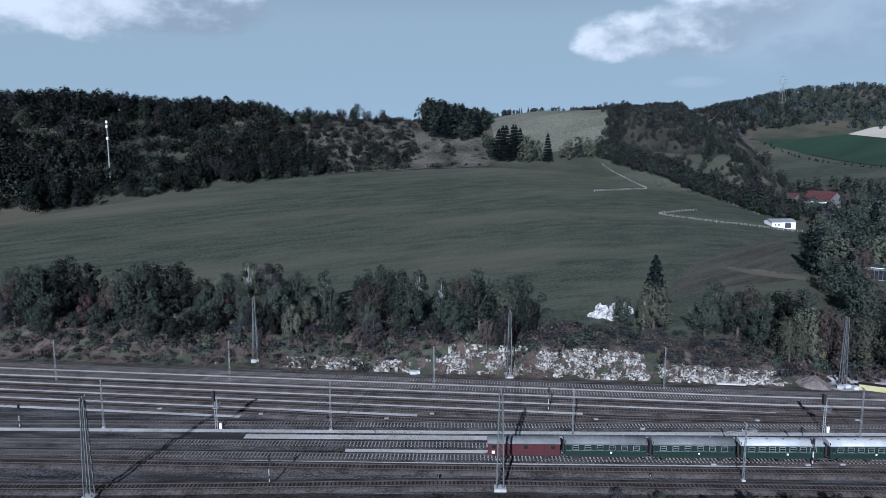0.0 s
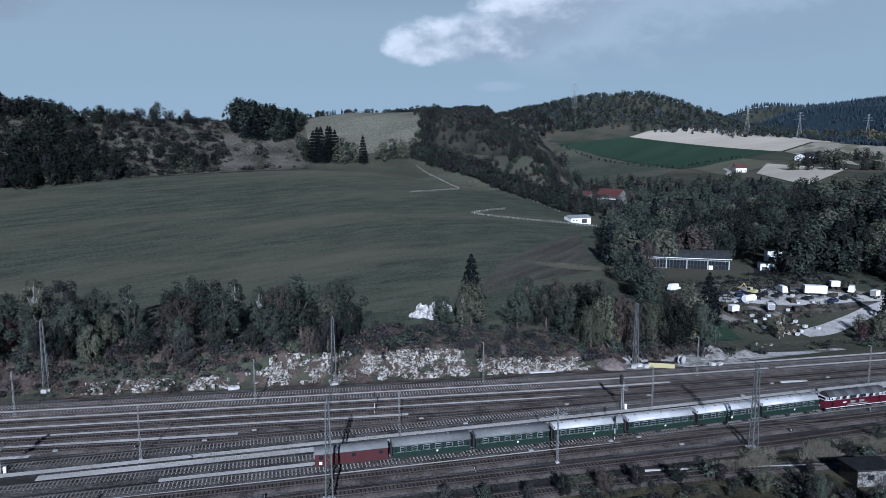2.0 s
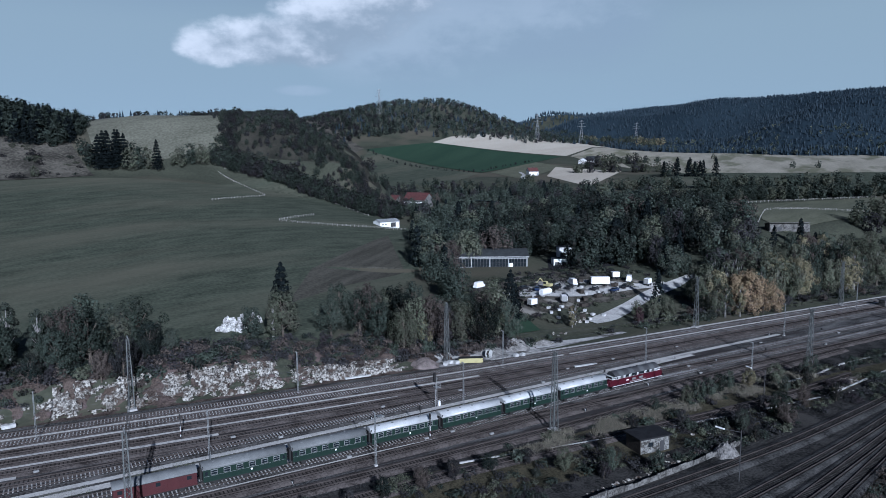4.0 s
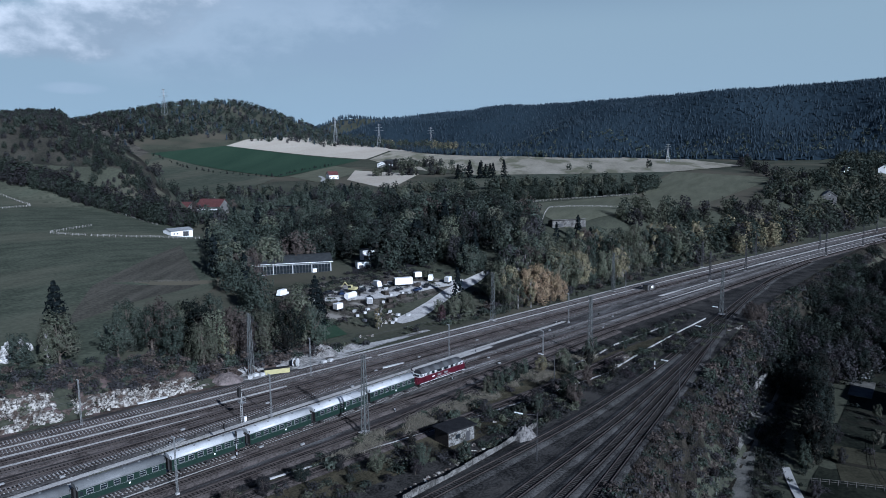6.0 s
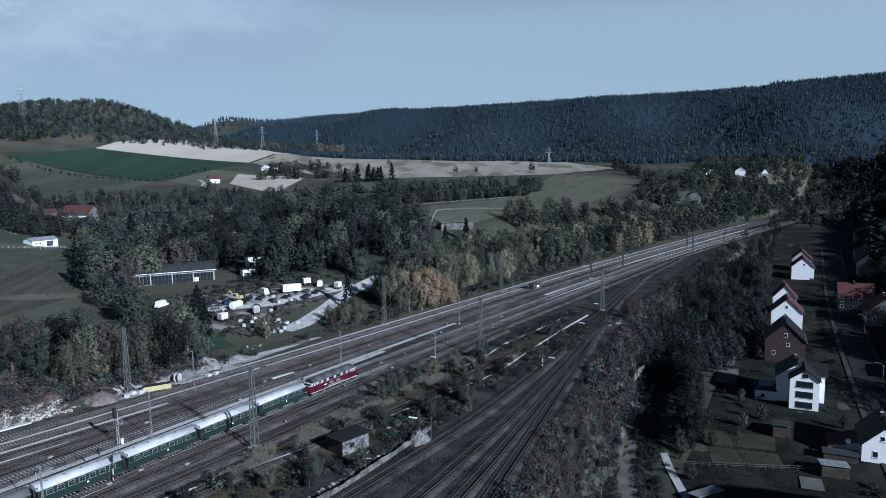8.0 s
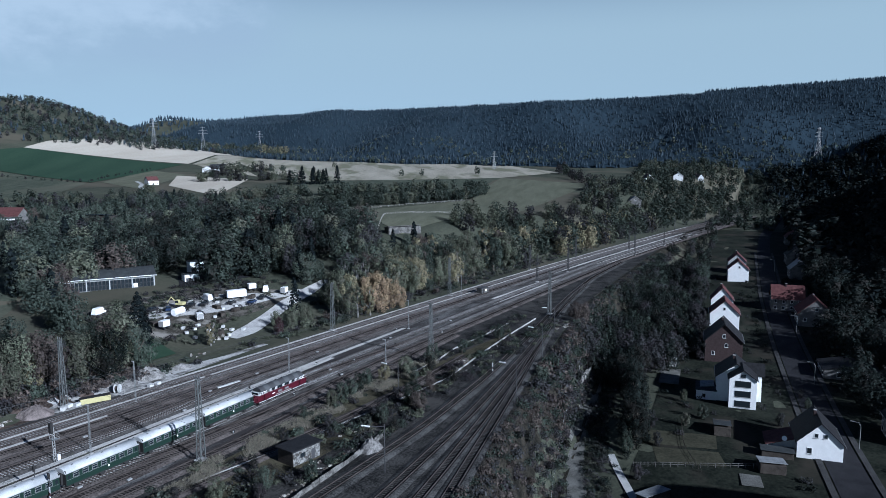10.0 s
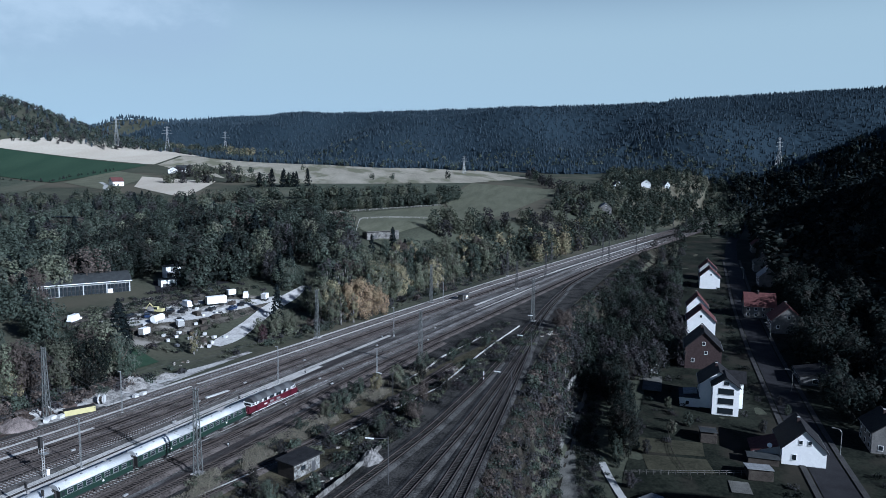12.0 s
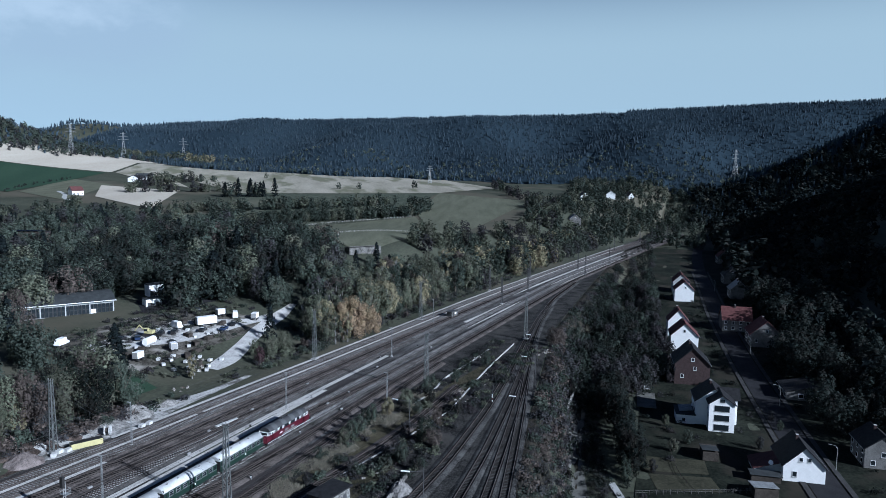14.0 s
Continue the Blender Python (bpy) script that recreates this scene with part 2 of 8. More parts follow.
def height(x, y):
    """Ground height in metres over the rails."""
    x, y = np.asarray(x, float), np.asarray(y, float)
    d = np.hypot(x, y)
    q = y - (north_track(x) + 4.5)
    # pasture hill
    edge = 470 - 0.0027 * np.clip(x - 20, -330, 400) ** 2
    over = y - edge
    hill = 9 + 0.125 * (np.minimum(y, edge) - 190) - 15 * (np.clip(x - 30, 0, 400) / 145) ** 1.6 - 4 * (np.clip(-x, 0, 500) / 214) ** 2
    hill = hill + (80 + 6 * ss(10, 70, x) - hill) * ss(-5, 115, over) + (0.025 + 0.025 * ss(0, 80, x)) * np.clip(over - 60, 0, 700)
    # side valley and the country behind it
    vale = 5.5 + 0.058 * np.clip(d - 250, 0, 900) + 10 * np.exp(-((x - 330) / 85) ** 2 - ((y - 225) / 60) ** 2)
    vale = vale + 92 * np.exp(-((x - 560) / np.where(x > 560, 420, 330)) ** 2 - ((y - 1240) / 300) ** 2)
    vale = vale + 30 * np.exp(-((x - 715) / 160) ** 2 - ((y - 1190) / 90) ** 2) - 6 * np.exp(-((x - 440) / 90) ** 2 - ((y - 1180) / 160) ** 2)
    vale = vale - 0.02 * np.clip(d - 1150, 0, 2000)
    w = ss(0, 60, x - hill_flank(y))
    w = np.where(y < 250, ss(85, 150, x), w)
    land = hill * (1 - w) + vale * w
    rise = np.where(x < 95, ss(0.5, 10, q), ss(2, 60, q) * ss(85, 130, x) + ss(0.5, 10, q) * (1 - ss(85, 130, x)))
    land = land * rise
    # railway bench and the lower street to its south
    low = -15 + 0.027 * (x - 203)
    p = south_yard(x) - y
    drop = low * ss(0, 9.5, p)
    up = np.clip(street_y(x) - 34 - y, 0, 900)
    up = np.minimum(up, 280)
    # The extra rise past 180 lies out of view, added to shade the slope.
    drop = drop + (0.475 * up + 6 * ss(180, 280, up)) * ss(195, 300, x) * (1 - 0.3 * ss(640, 900, x))
    # Added knoll, never in view: it shades the lane and gardens.
    drop = drop + 46 * np.exp(-((y + 62) / 30) ** 2) * ss(55, 90, x) * (1 - ss(125, 172, x))
    out = np.where(p > 0, drop, np.where(q > 0, land, 0.0))
    # wooded hill that closes the valley in the east
    b = ss(880, 1010, x)
    spur = 0.45 * up * (1 - ss(1040, 1230, x))
    out = out * (1 - b) + b * np.where(y > 250, out, 7 + 0.058 * np.clip(d - 250, 0, 800) + spur)
    # spurs and gullies of the wooded hill
    folds = 17 * np.sin(y / 88 + x / 190) + 9 * np.sin(y / 47 - x / 130 + 1.3) + 6 * np.sin(x / 47 + y / 160)
    out = out + folds * ss(960, 1120, x) * (1 - ss(1330, 1520, x))
    return out + (152 + 14 * (1 - ss(-300, 500, y))) * ss(920, 1650, x + 0.10 * np.clip(y - 500, -300, 900))


def h(x, y):
    return float(height(x, y))


def mesh_object(name, verts, faces, material, parent=None):
    me = bpy.data.meshes.new(name)
    me.from_pydata([tuple(v) for v in verts], [], [tuple(f) for f in faces])
    me.update()
    if material:
        me.materials.append(material)
    ob = new(name, me)
    ob.parent = parent
    return ob


def quads(nu, nv):
    i = np.arange(nu * nv).reshape(nv, nu)
    return np.stack([i[:-1, :-1], i[:-1, 1:], i[1:, 1:], i[1:, :-1]], -1).reshape(-1, 4)


def grow(start, stop, step, factor, top):
    out = [start]
    while out[-1] < stop:
        out.append(out[-1] + step)
        step = min(step * factor, top)
    return np.array(out)


def build_ground():
    xs = np.concatenate([-grow(190, 3800, 8, 1.18, 300)[::-1], np.arange(-184, 420, 4.0), grow(424, 1250, 5, 1.04, 12), grow(1270, 4200, 20, 1.12, 160)])
    ys = np.concatenate([-grow(60, 3500, 8, 1.15, 250)[::-1], np.arange(-55, 60, 3.0), np.arange(60, 260, 2.5), grow(262, 1150, 5, 1.02, 11), grow(1170, 4000, 20, 1.12, 160)])
    X, Y = np.meshgrid(xs, ys)
    Z = height(X, Y)
    rough = np.array([noise.noise(Vector((a / 9, b / 9, 0))) for a, b in zip(X.ravel(), Y.ravel())]).reshape(X.shape)
    Z = Z + rough * np.where(np.abs(Z) < 0.05, 0.0, np.clip(np.abs(Z), 0, 5) * 0.03)
    ob = mesh_object("ground", np.stack([X, Y, Z], -1).reshape(-1, 3), quads(len(xs), len(ys)), M["meadow"])
    for p in ob.data.polygons:
        p.use_smooth = True
    return tagged(ob, "rough grass and scrub ground of the valley", "ground", kind="structure")


def draped(name, corners, material, label, n=(44, 44), lift=0.25, category="field", curve=None):
    """A sheet over the land between four corners (given round the edge)."""
    a, b, c, d = [np.array(p, float) for p in corners]
    u, v = np.meshgrid(np.linspace(0, 1, n[0]), np.linspace(0, 1, n[1]))
    P = (a * ((1 - u) * (1 - v))[..., None] + b * (u * (1 - v))[..., None] + c * (u * v)[..., None] + d * ((1 - u) * v)[..., None])
    if curve is not None:
        P = P + curve(u, v)
    Z = height(P[..., 0], P[..., 1]) + lift
    ob = mesh_object(name, np.dstack([P, Z]).reshape(-1, 3), quads(*n), material)
    for p in ob.data.polygons:
        p.use_smooth = True
    return tagged(ob, label, category, kind="structure")


def ribbon(name, centre, width, material, label, lift=0.12, category="road", flat=None):
    """A road or path along a line of points."""
    P = np.array(centre, float)
    t = np.gradient(P, axis=0)
    nrm = np.stack([-t[:, 1], t[:, 0]], 1) / np.linalg.norm(t, axis=1)[:, None]
    W = np.full(len(P), width) if np.isscalar(width) else np.array(width)
    rows = []
    for k in (-0.5, -0.17, 0.17, 0.5):
        e = P + nrm * (W * k)[:, None]
        z = height(e[:, 0], e[:, 1]) + lift if flat is None else np.full(len(P), flat)
        rows.append(np.column_stack([e, z]))
    ob = mesh_object(name, np.stack(rows, 1).reshape(-1, 3), quads(4, len(P)), material)
    return tagged(ob, label, category, kind="structure")


def line(points, n):
    """n even points along a polyline, softened."""
    P = np.array(points, float)
    s = np.r_[0, np.cumsum(np.linalg.norm(np.diff(P, axis=0), axis=1))]
    k = np.linspace(0, s[-1], n)
    out = np.stack([np.interp(k, s, P[:, i]) for i in range(P.shape[1])], 1)
    for _ in range(3):
        out[1:-1] = 0.25 * out[:-2] + 0.5 * out[1:-1] + 0.25 * out[2:]
    return out


build_ground()

M["heath"] = mix_material("heath_grass", (0.034, 0.032, 0.027), (0.115, 0.106, 0.088), 0.95, 0.06, 0.8, 0.4, contrast=1.5)
M["mown_brown"] = mix_material("mown_brown_grass", (0.042, 0.041, 0.033), (0.088, 0.083, 0.068), 0.95, 0.2, 1.2, 0.5, contrast=1.3, stretch=(0.1, 1.5, 1, 48))
M["brush"] = mix_material("brushy_slope", (0.016, 0.017, 0.014), (0.050, 0.047, 0.038), 0.95, 0.08, 1.2, 0.7, contrast=1.3)

# Near-black grass: the gardens' dim, shaded look is put into the colour.
M["garden"] = mix_material("dimmed_garden_grass", (0.007, 0.009, 0.007), (0.023, 0.026, 0.019), 0.95, 0.12, 1.2, 0.5, contrast=1.4, third=(0.031, 0.028, 0.022), third_scale=0.07, third_edge=(0.52, 0.66))
M["allotment"] = mix_material("allotment_grass", (0.026, 0.026, 0.018), (0.055, 0.053, 0.036), 0.95, 0.2, 1.5, 0.4)
M["footway"] = mix_material("dark_footway", (0.030, 0.030, 0.031), (0.062, 0.061, 0.06), 0.95, 0.4, 4.0, 0.3)
M["upper"] = mix_material("dry_upper_meadow", (0.085, 0.086, 0.066), (0.15, 0.148, 0.115), 0.95, 0.03, 0.6, 0.4, contrast=1.3, stretch=(0.4, 2.0, 1, 8), third=(0.06, 0.058, 0.042), third_scale=0.02, third_edge=(0.58, 0.66))


# ---- fields, meadows and roads laid over the land ----
def field_sheet(name, left, right, near, far, material, label, n=(40, 40), lift=0.2):
    """A sheet between a near and a far line of y over x; its right edge is a function of how far up it is."""
    U, V = np.meshgrid(np.linspace(0, 1, n[0]), np.linspace(0, 1, n[1]))
    X = left(V) + U * (right(V) - left(V))
    Y = near(X) + (far(X) - near(X)) * V
    ob = mesh_object(name, np.dstack([X, Y, height(X, Y) + lift]).reshape(-1, 3), quads(*n), material)
    for p in ob.data.polygons:
        p.use_smooth = True
    return tagged(ob, label, "field", kind="structure")


def knots(*pairs):
    k, v = zip(*pairs)
    return lambda t: np.interp(t, k, v)


field_sheet("pasture", lambda v: -330 + 60 * v, knots((0, 62), (0.25, 128), (0.5, 165), (0.62, 177), (0.85, 186), (0.93, 172), (1, 152)), lambda x: 177 - 0.06 * x, lambda x: 469 - 0.0027 * np.clip(x - 20, -330, 400) ** 2 + 28 * ss(85, 130, x), M["field"], "wide sloping pasture of short grey-green grass", (90, 80))
draped("mown_corner", [(62, 205), (84, 246), (154, 326), (124, 248)], M["mown_brown"], "brown mown corner of the pasture", (60, 60), lift=0.3)
draped("heath_slope", [(-120, 440), (26, 478), (10, 570), (-90, 570)], M["heath"], "dry pale grass slope between shrubs", lift=0.3)
draped("upper_meadow", [(30, 496), (118, 510), (185, 960), (10, 960)], M["upper"], "upper meadow behind the pasture", lift=0.4)
draped("scrub_bank", [(112, 500), (204, 440), (352, 900), (262, 900)], M["brush"], "dark brushy ground beneath hillside scrub", lift=0.35)
draped("scrub_slope", [(250, 770), (395, 910), (420, 1240), (190, 1240)], M["heath"], "scrubby slope with pale dry grass", lift=0.4)
draped("orchard_meadow", [(200, 446), (420, 650), (400, 900), (232, 640)], M["field"], "sloping meadow between hedges", lift=0.4)
draped("crop_field", [(395, 905), (510, 915), (640, 770), (430, 657)], M["crop"], "dark green field of winter crop", lift=0.5)
draped("stubble_field", [(510, 915), (560, 945), (1073, 1059), (650, 772)], M["stubble"], "pale harvested stubble field on the rise", lift=0.6)
draped("stubble_plot", [(428, 476), (465, 584), (545, 668), (570, 580)], M["stubble"], "small pale stubble plot beside a hedge", lift=0.45)
draped("dry_meadow", [(598, 520), (780, 850), (1080, 800), (742, 345)], M["hay"], "broad dry straw-coloured meadow", lift=0.5)
draped("dry_meadow", [(742, 345), (1080, 800), (1010, 490), (850, 310)], M["hay"], "dry meadow strip beneath the forest", lift=0.5)
draped("dry_meadow", [(606, 600), (655, 770), (1070, 1054), (790, 852)], M["hay"], "dry meadow below the stubble field", lift=0.42)
draped("house_meadow", [(425, 575), (440, 655), (560, 735), (560, 668)], M["mown"], "green meadow round a white house", lift=0.35)
draped("green_meadow", [(385, 190), (540, 280), (742, 345), (700, 222)], M["mown"], "olive-green meadow above the tracks", lift=0.4)
draped("hedge_meadow", [(440, 400), (596, 518), (740, 345), (570, 300)], M["field"], "grass strip between hedge and dry meadow", lift=0.4)
draped("fenced_meadow", [(298, 197), (372, 318), (512, 268), (402, 200)], M["mown"], "fenced grass terrace above the railway", lift=0.35)
draped("yard_lot", [(128, 178), (137, 222), (178, 218), (206, 180)], M["earth"], "stony storage yard with gravel and weeds", lift=0.12, category="yard")
draped("gravel_patch", [(136, 196), (142, 207), (176, 203), (198, 186)], M["gravel"], "pale gravel parking patch of the storage yard", lift=0.2, category="yard")
draped("hall_forecourt", [(178, 222), (190, 238), (222, 224), (208, 208)], M["asphalt"], "grey forecourt beside the hall", lift=0.2, category="yard")
draped("garden_lawn", [(114, 166), (116, 184), (134, 182), (130, 166)], M["crop"], "small dark green lawn among trees", lift=0.3, category="lawn")
ribbon("gravel_road", line([(150, 164.6), (155, 166), (160, 166.8), (175.5, 173), (190, 178.6), (207, 182.2), (222, 186)], 30), [3.5, 5, 6, 6.4, 6.4, 6.2, 6, 6, 5.8, 5.6] + [5.4] * 14 + [5, 4.6, 4, 3.4, 3, 2.5], M["road_gravel"], "pale gravel road down to the tracks", lift=0.28)
ribbon("gravel_bench", line([(84, 157.6), (94, 156.6), (104, 155.4), (114, 154.4), (124, 153.4), (134, 152.4), (142, 151.6)], 24), [1.6, 2.4, 3.2, 3.8, 4.2, 4.4] + [4.6] * 10 + [4.2, 3.8, 3.4, 3.0, 2.6, 2.2, 1.8, 1.4], M["road_gravel"], "strip of pale crushed gravel beside the outer track", lift=0.22)
ribbon("yard_road", line([(205, 183.5), (190, 186.5), (174, 187.5), (160, 190), (150, 196), (141, 200)], 24), [4.4] * 24, M["road_gravel"], "pale gravel track through the storage yard", lift=0.3)
ribbon("works_strip", line([(84, 153.5), (110, 152.5), (135, 152), (152, 152.5)], 20), [3] + [6.5] * 9 + [5, 4.5, 4, 3.5, 3, 3, 2.5, 2.5, 2, 2], M["gravel"], "pale trampled gravel strip beside the tracks", lift=0.18)
ribbon("farm_road", line([(420, 560), (436, 590), (455, 610), (470, 640)], 16), 4.0, M["path"], "light farm road to a white house", lift=0.5)
ribbon("street", line([(120, -14), (203, 2), (284, 15), (366, 26), (515, 42), (612, 49), (760, 48)], 60), 8.0, M["asphalt"], "shaded asphalt village street", lift=0.15)
for side in (-5.2, 5.2):
    ribbon("pavement", line([(120, -14 + side), (203, 2 + side), (284, 15 + side), (366, 26 + side), (515, 42 + side)], 50), 1.4, M["footway"], "narrow grey footway beside the street", lift=0.3, category="pavement")
draped("village_ground", [(112, -34), (640, 20), (640, 92), (112, 36)], M["garden"], "lawns and gardens of the village, dimness put into colour", (130, 30), lift=0.08, category="lawn")
ribbon("lane", line([(96, 26), (125, 43), (150, 53), (175, 60), (207, 65), (240, 68)], 40), 4.2, M["lane"], "worn farm lane below the embankment", lift=0.12)
ribbon("garden_path", line([(128, 28), (140, 36), (152, 43), (160, 47)], 20), 1.8, M["path"], "pale concrete path behind the gardens", lift=0.2, category="path")
for bed in ([(161, 36), (165.5, 21), (173, 24), (169, 39)], [(170.5, 40), (174.5, 24.5), (183, 26), (179, 43)]):
    draped("garden_bed", bed, M["allotment"], "allotment lawn divided by a low hedge", (10, 10), lift=0.14, category="lawn")


# ---- railway land ----
def build_yard():
    xs = np.arange(-320, 905, 6.0)
    rows = np.linspace(0, 1, 16)
    far = north_track(xs) - 27.0
    middle = np.where(xs < 210, np.interp(xs, [-320, 20, 150, 210], [98, 101.5, 103.0, far[np.searchsorted(xs, 210)]]), far)
    for name, S, T, mat, label in (("track_bed", middle, north_track(xs) + 4.0, "ballast", "grey stained ballast ground of the railway yard"), ("lower_track_bed", south_yard(xs) + 2.0, middle, "ballast_dark", "dark cinder ground of the lower railway lines")):
        P = np.stack([np.stack([xs, S + (T - S) * k, np.full(len(xs), 0.04)], 1) for k in rows], 1)
        ob = mesh_object(name, P.reshape(-1, 3), quads(len(rows), len(xs)), M[mat])
        tagged(ob, label, "track bed", kind="structure")


build_yard()
ribbon("weedy_strip", line([(-60, 88), (20, 91.5), (60, 92.5), (100, 92), (140, 91.5), (170, 92), (200, 93)], 60), [14] * 30 + [15] * 15 + [14, 13, 12, 11, 10, 9, 8, 7, 6, 5, 4, 3, 2, 1, 1], M["scrub_soil"], "weedy brown strip between disused tracks", flat=0.10, category="ground")


def embankment():
    """Steep scrubby slope from the lower lines down to the lane."""
    xs, ps = np.arange(56, 620, 2.5), np.linspace(-1.5, 11, 22)
    X, Q = np.meshgrid(xs, ps)
    Y = south_yard(X) - Q
    n = np.array([noise.fractal(Vector((a / 3, b / 3, 0.6)), 1.0, 2.0, 3) for a, b in zip(X.ravel(), Y.ravel())]).reshape(X.shape)
    ob = mesh_object("embankment", np.dstack([X, Y, height(X, Y) + 0.12 + 0.5 * n * np.sin(np.clip((Q + 1.5) / 12.5, 0, 1) * np.pi)]).reshape(-1, 3), quads(len(xs), len(ps)), M["bank_soil"])
    tagged(ob, "steep railway embankment of weedy soil darkened with scrub shade", "embankment", kind="structure")


# Weedy soil darkened: shade of the scrub is put into the colour.
M["bank_soil"] = mix_material("shade_dark_weedy_soil", (0.010, 0.010, 0.008), (0.042, 0.037, 0.029), 0.95, 0.25, 2.4, 0.9, contrast=1.4, bump_scale=0.3)
embankment()


# ---- tracks ----
def empty(name, m=None):
    e = new(name)
    e.empty_display_size = 0.5
    if m is not None:
        e.matrix_world = m
    return e


def part(name, bm, material, parent, label=""):
    me = bpy.data.meshes.new(name)
    bm.to_mesh(me)
    bm.free()
    if material:
        me.materials.append(material)
    ob = new(name, me)
    ob.parent = parent
    if label:
        ob["label"] = label
    return ob


def box(bm, sx, sy, sz, x=0, y=0, z=0, m=None):
    """A box of the given size with the middle of its base at x, y, z."""
    r = bmesh.ops.create_cube(bm, size=1, matrix=(m or Matrix()) @ Matrix.Translation((x, y, z + sz / 2)) @ Matrix.Diagonal((sx, sy, sz, 1)))
    return r["verts"]


def strip_mesh(P, profile):
    """Sweep a profile (offset across, height) along a plan line."""
    t = np.gradient(P, axis=0)
    nrm = np.stack([-t[:, 1], t[:, 0]], 1) / np.linalg.norm(t, axis=1)[:, None]
    rows = [np.column_stack([P + nrm * o, np.full(len(P), z)]) for o, z in profile]
    return np.stack(rows, 1).reshape(-1, 3), quads(len(profile), len(P))


M["rail"] = mix_material("rail_steel", (0.055, 0.044, 0.039), (0.13, 0.112, 0.104), 0.45, 0.4, 8, 0.1, metal=0.5, spec=0.4)
M["concrete_sleeper"] = mix_material("concrete_sleeper", (0.21, 0.206, 0.20), (0.46, 0.452, 0.442), 0.9, 0.5, 7, 0.2, spread=0.25)
M["concrete_dirty"] = mix_material("dirty_concrete_sleeper", (0.12, 0.116, 0.112), (0.34, 0.333, 0.326), 0.9, 0.3, 5, 0.2, spread=0.3)
M["wood_sleeper"] = mix_material("old_wood_sleeper", (0.009, 0.008, 0.0075), (0.030, 0.027, 0.025), 0.95, 0.5, 7, 0.3, spread=0.4)
M["bed_brown"] = mix_material("rusty_ballast", (0.034, 0.029, 0.027), (0.125, 0.108, 0.10), 0.95, 0.2, 2.6, 0.9, contrast=1.3)
M["bed_grey"] = mix_material("grey_ballast", (0.022, 0.0205, 0.0195), (0.10, 0.094, 0.09), 0.95, 0.2, 2.6, 1.0, contrast=1.2, bump_scale=0.3)

SLEEPER = {}
for kind, size, mat in (("concrete", (2.5, 0.24, 0.2), "concrete_sleeper"), ("wood", (2.5, 0.25, 0.16), "wood_sleeper")):
    bm = bmesh.new()
    v = box(bm, size[0], size[1], size[2])
    for w in v:
        if w.co.z > 0.1:
            w.co.y *= 0.75
            if kind == "concrete" :
                w.co.x *= 0.985
    me = bpy.data.meshes.new("sleeper")
    bm.to_mesh(me)
    bm.free()
    me.materials.append(M[mat])
    SLEEPER[kind] = me


def build_track(points, sleeper, bed, single, label):
    """A track with two rails, its sleepers and a ballast shoulder; sleepers between the two x values of single are objects of their own."""
    P = line(points, max(30, int(np.hypot(points[-1][0] - points[0][0], points[-1][1] - points[0][1]) / 5)))
    e = empty("railway_track")
    tagged(e, label, "railway track", group="tracks of the yard")
    mesh_object("ballast_bed", *strip_mesh(P, [(-2.3, 0.05), (-1.6, 0.28), (-1.1, 0.345), (-0.92, 0.24), (0.92, 0.24), (1.1, 0.345), (1.6, 0.28), (2.3, 0.05)]), M[bed], e)
    for side in (-0.7525, 0.7525):
        k = 0.036
        mesh_object("rail", *strip_mesh(P, [(side - 0.07, 0.33), (side - k, 0.35), (side - k, 0.5), (side + k, 0.5), (side + k, 0.35), (side + 0.07, 0.33)]), M["rail"], e)
    s = np.r_[0, np.cumsum(np.linalg.norm(np.diff(P, axis=0), axis=1))]
    k = np.arange(0.3, s[-1], 0.66)
    C = np.stack([np.interp(k, s, P[:, 0]), np.interp(k, s, P[:, 1])], 1)
    D = np.gradient(C, axis=0)
    a = np.arctan2(D[:, 1], D[:, 0]) + np.pi / 2
    own = (C[:, 0] > single[0]) & (C[:, 0] < single[1])
    for (x, y), w in zip(C[own], a[own]):
        o = new("sleeper", SLEEPER[sleeper])
        o.matrix_world = Matrix.Translation((x, y, 0.16)) @ Matrix.Rotation(w + random.uniform(-0.02, 0.02), 4, "Z")
        o.parent = e
    rest = ~own & (C[:, 0] < 520) & (C[:, 0] > -200)
    me = SLEEPER[sleeper]
    V = np.array([v.co for v in me.vertices])
    F = np.array([f.vertices for f in me.polygons])
    C, a = C[rest], a[rest]
    if len(C):
        c, sn = np.cos(a), np.sin(a)
        W = np.stack([V[None, :, 0] * c[:, None] - V[None, :, 1] * sn[:, None] + C[:, :1], V[None, :, 0] * sn[:, None] + V[None, :, 1] * c[:, None] + C[:, 1:], np.broadcast_to(V[None, :, 2] + 0.16, (len(C), len(V)))], -1)
        ob = mesh_object("sleeper_band", W.reshape(-1, 3), (F[None] + (np.arange(len(C)) * len(V))[:, None, None]).reshape(-1, 4), M["concrete_dirty"] if sleeper == "concrete" else me.materials[0], e)
        ob["kind"] = "stuff"
    return e


def off(d, x0, x1, n=14):
    x = np.linspace(x0, x1, n)
    return [(float(a), float(b)) for a, b in zip(x, north_track(x) - d)]


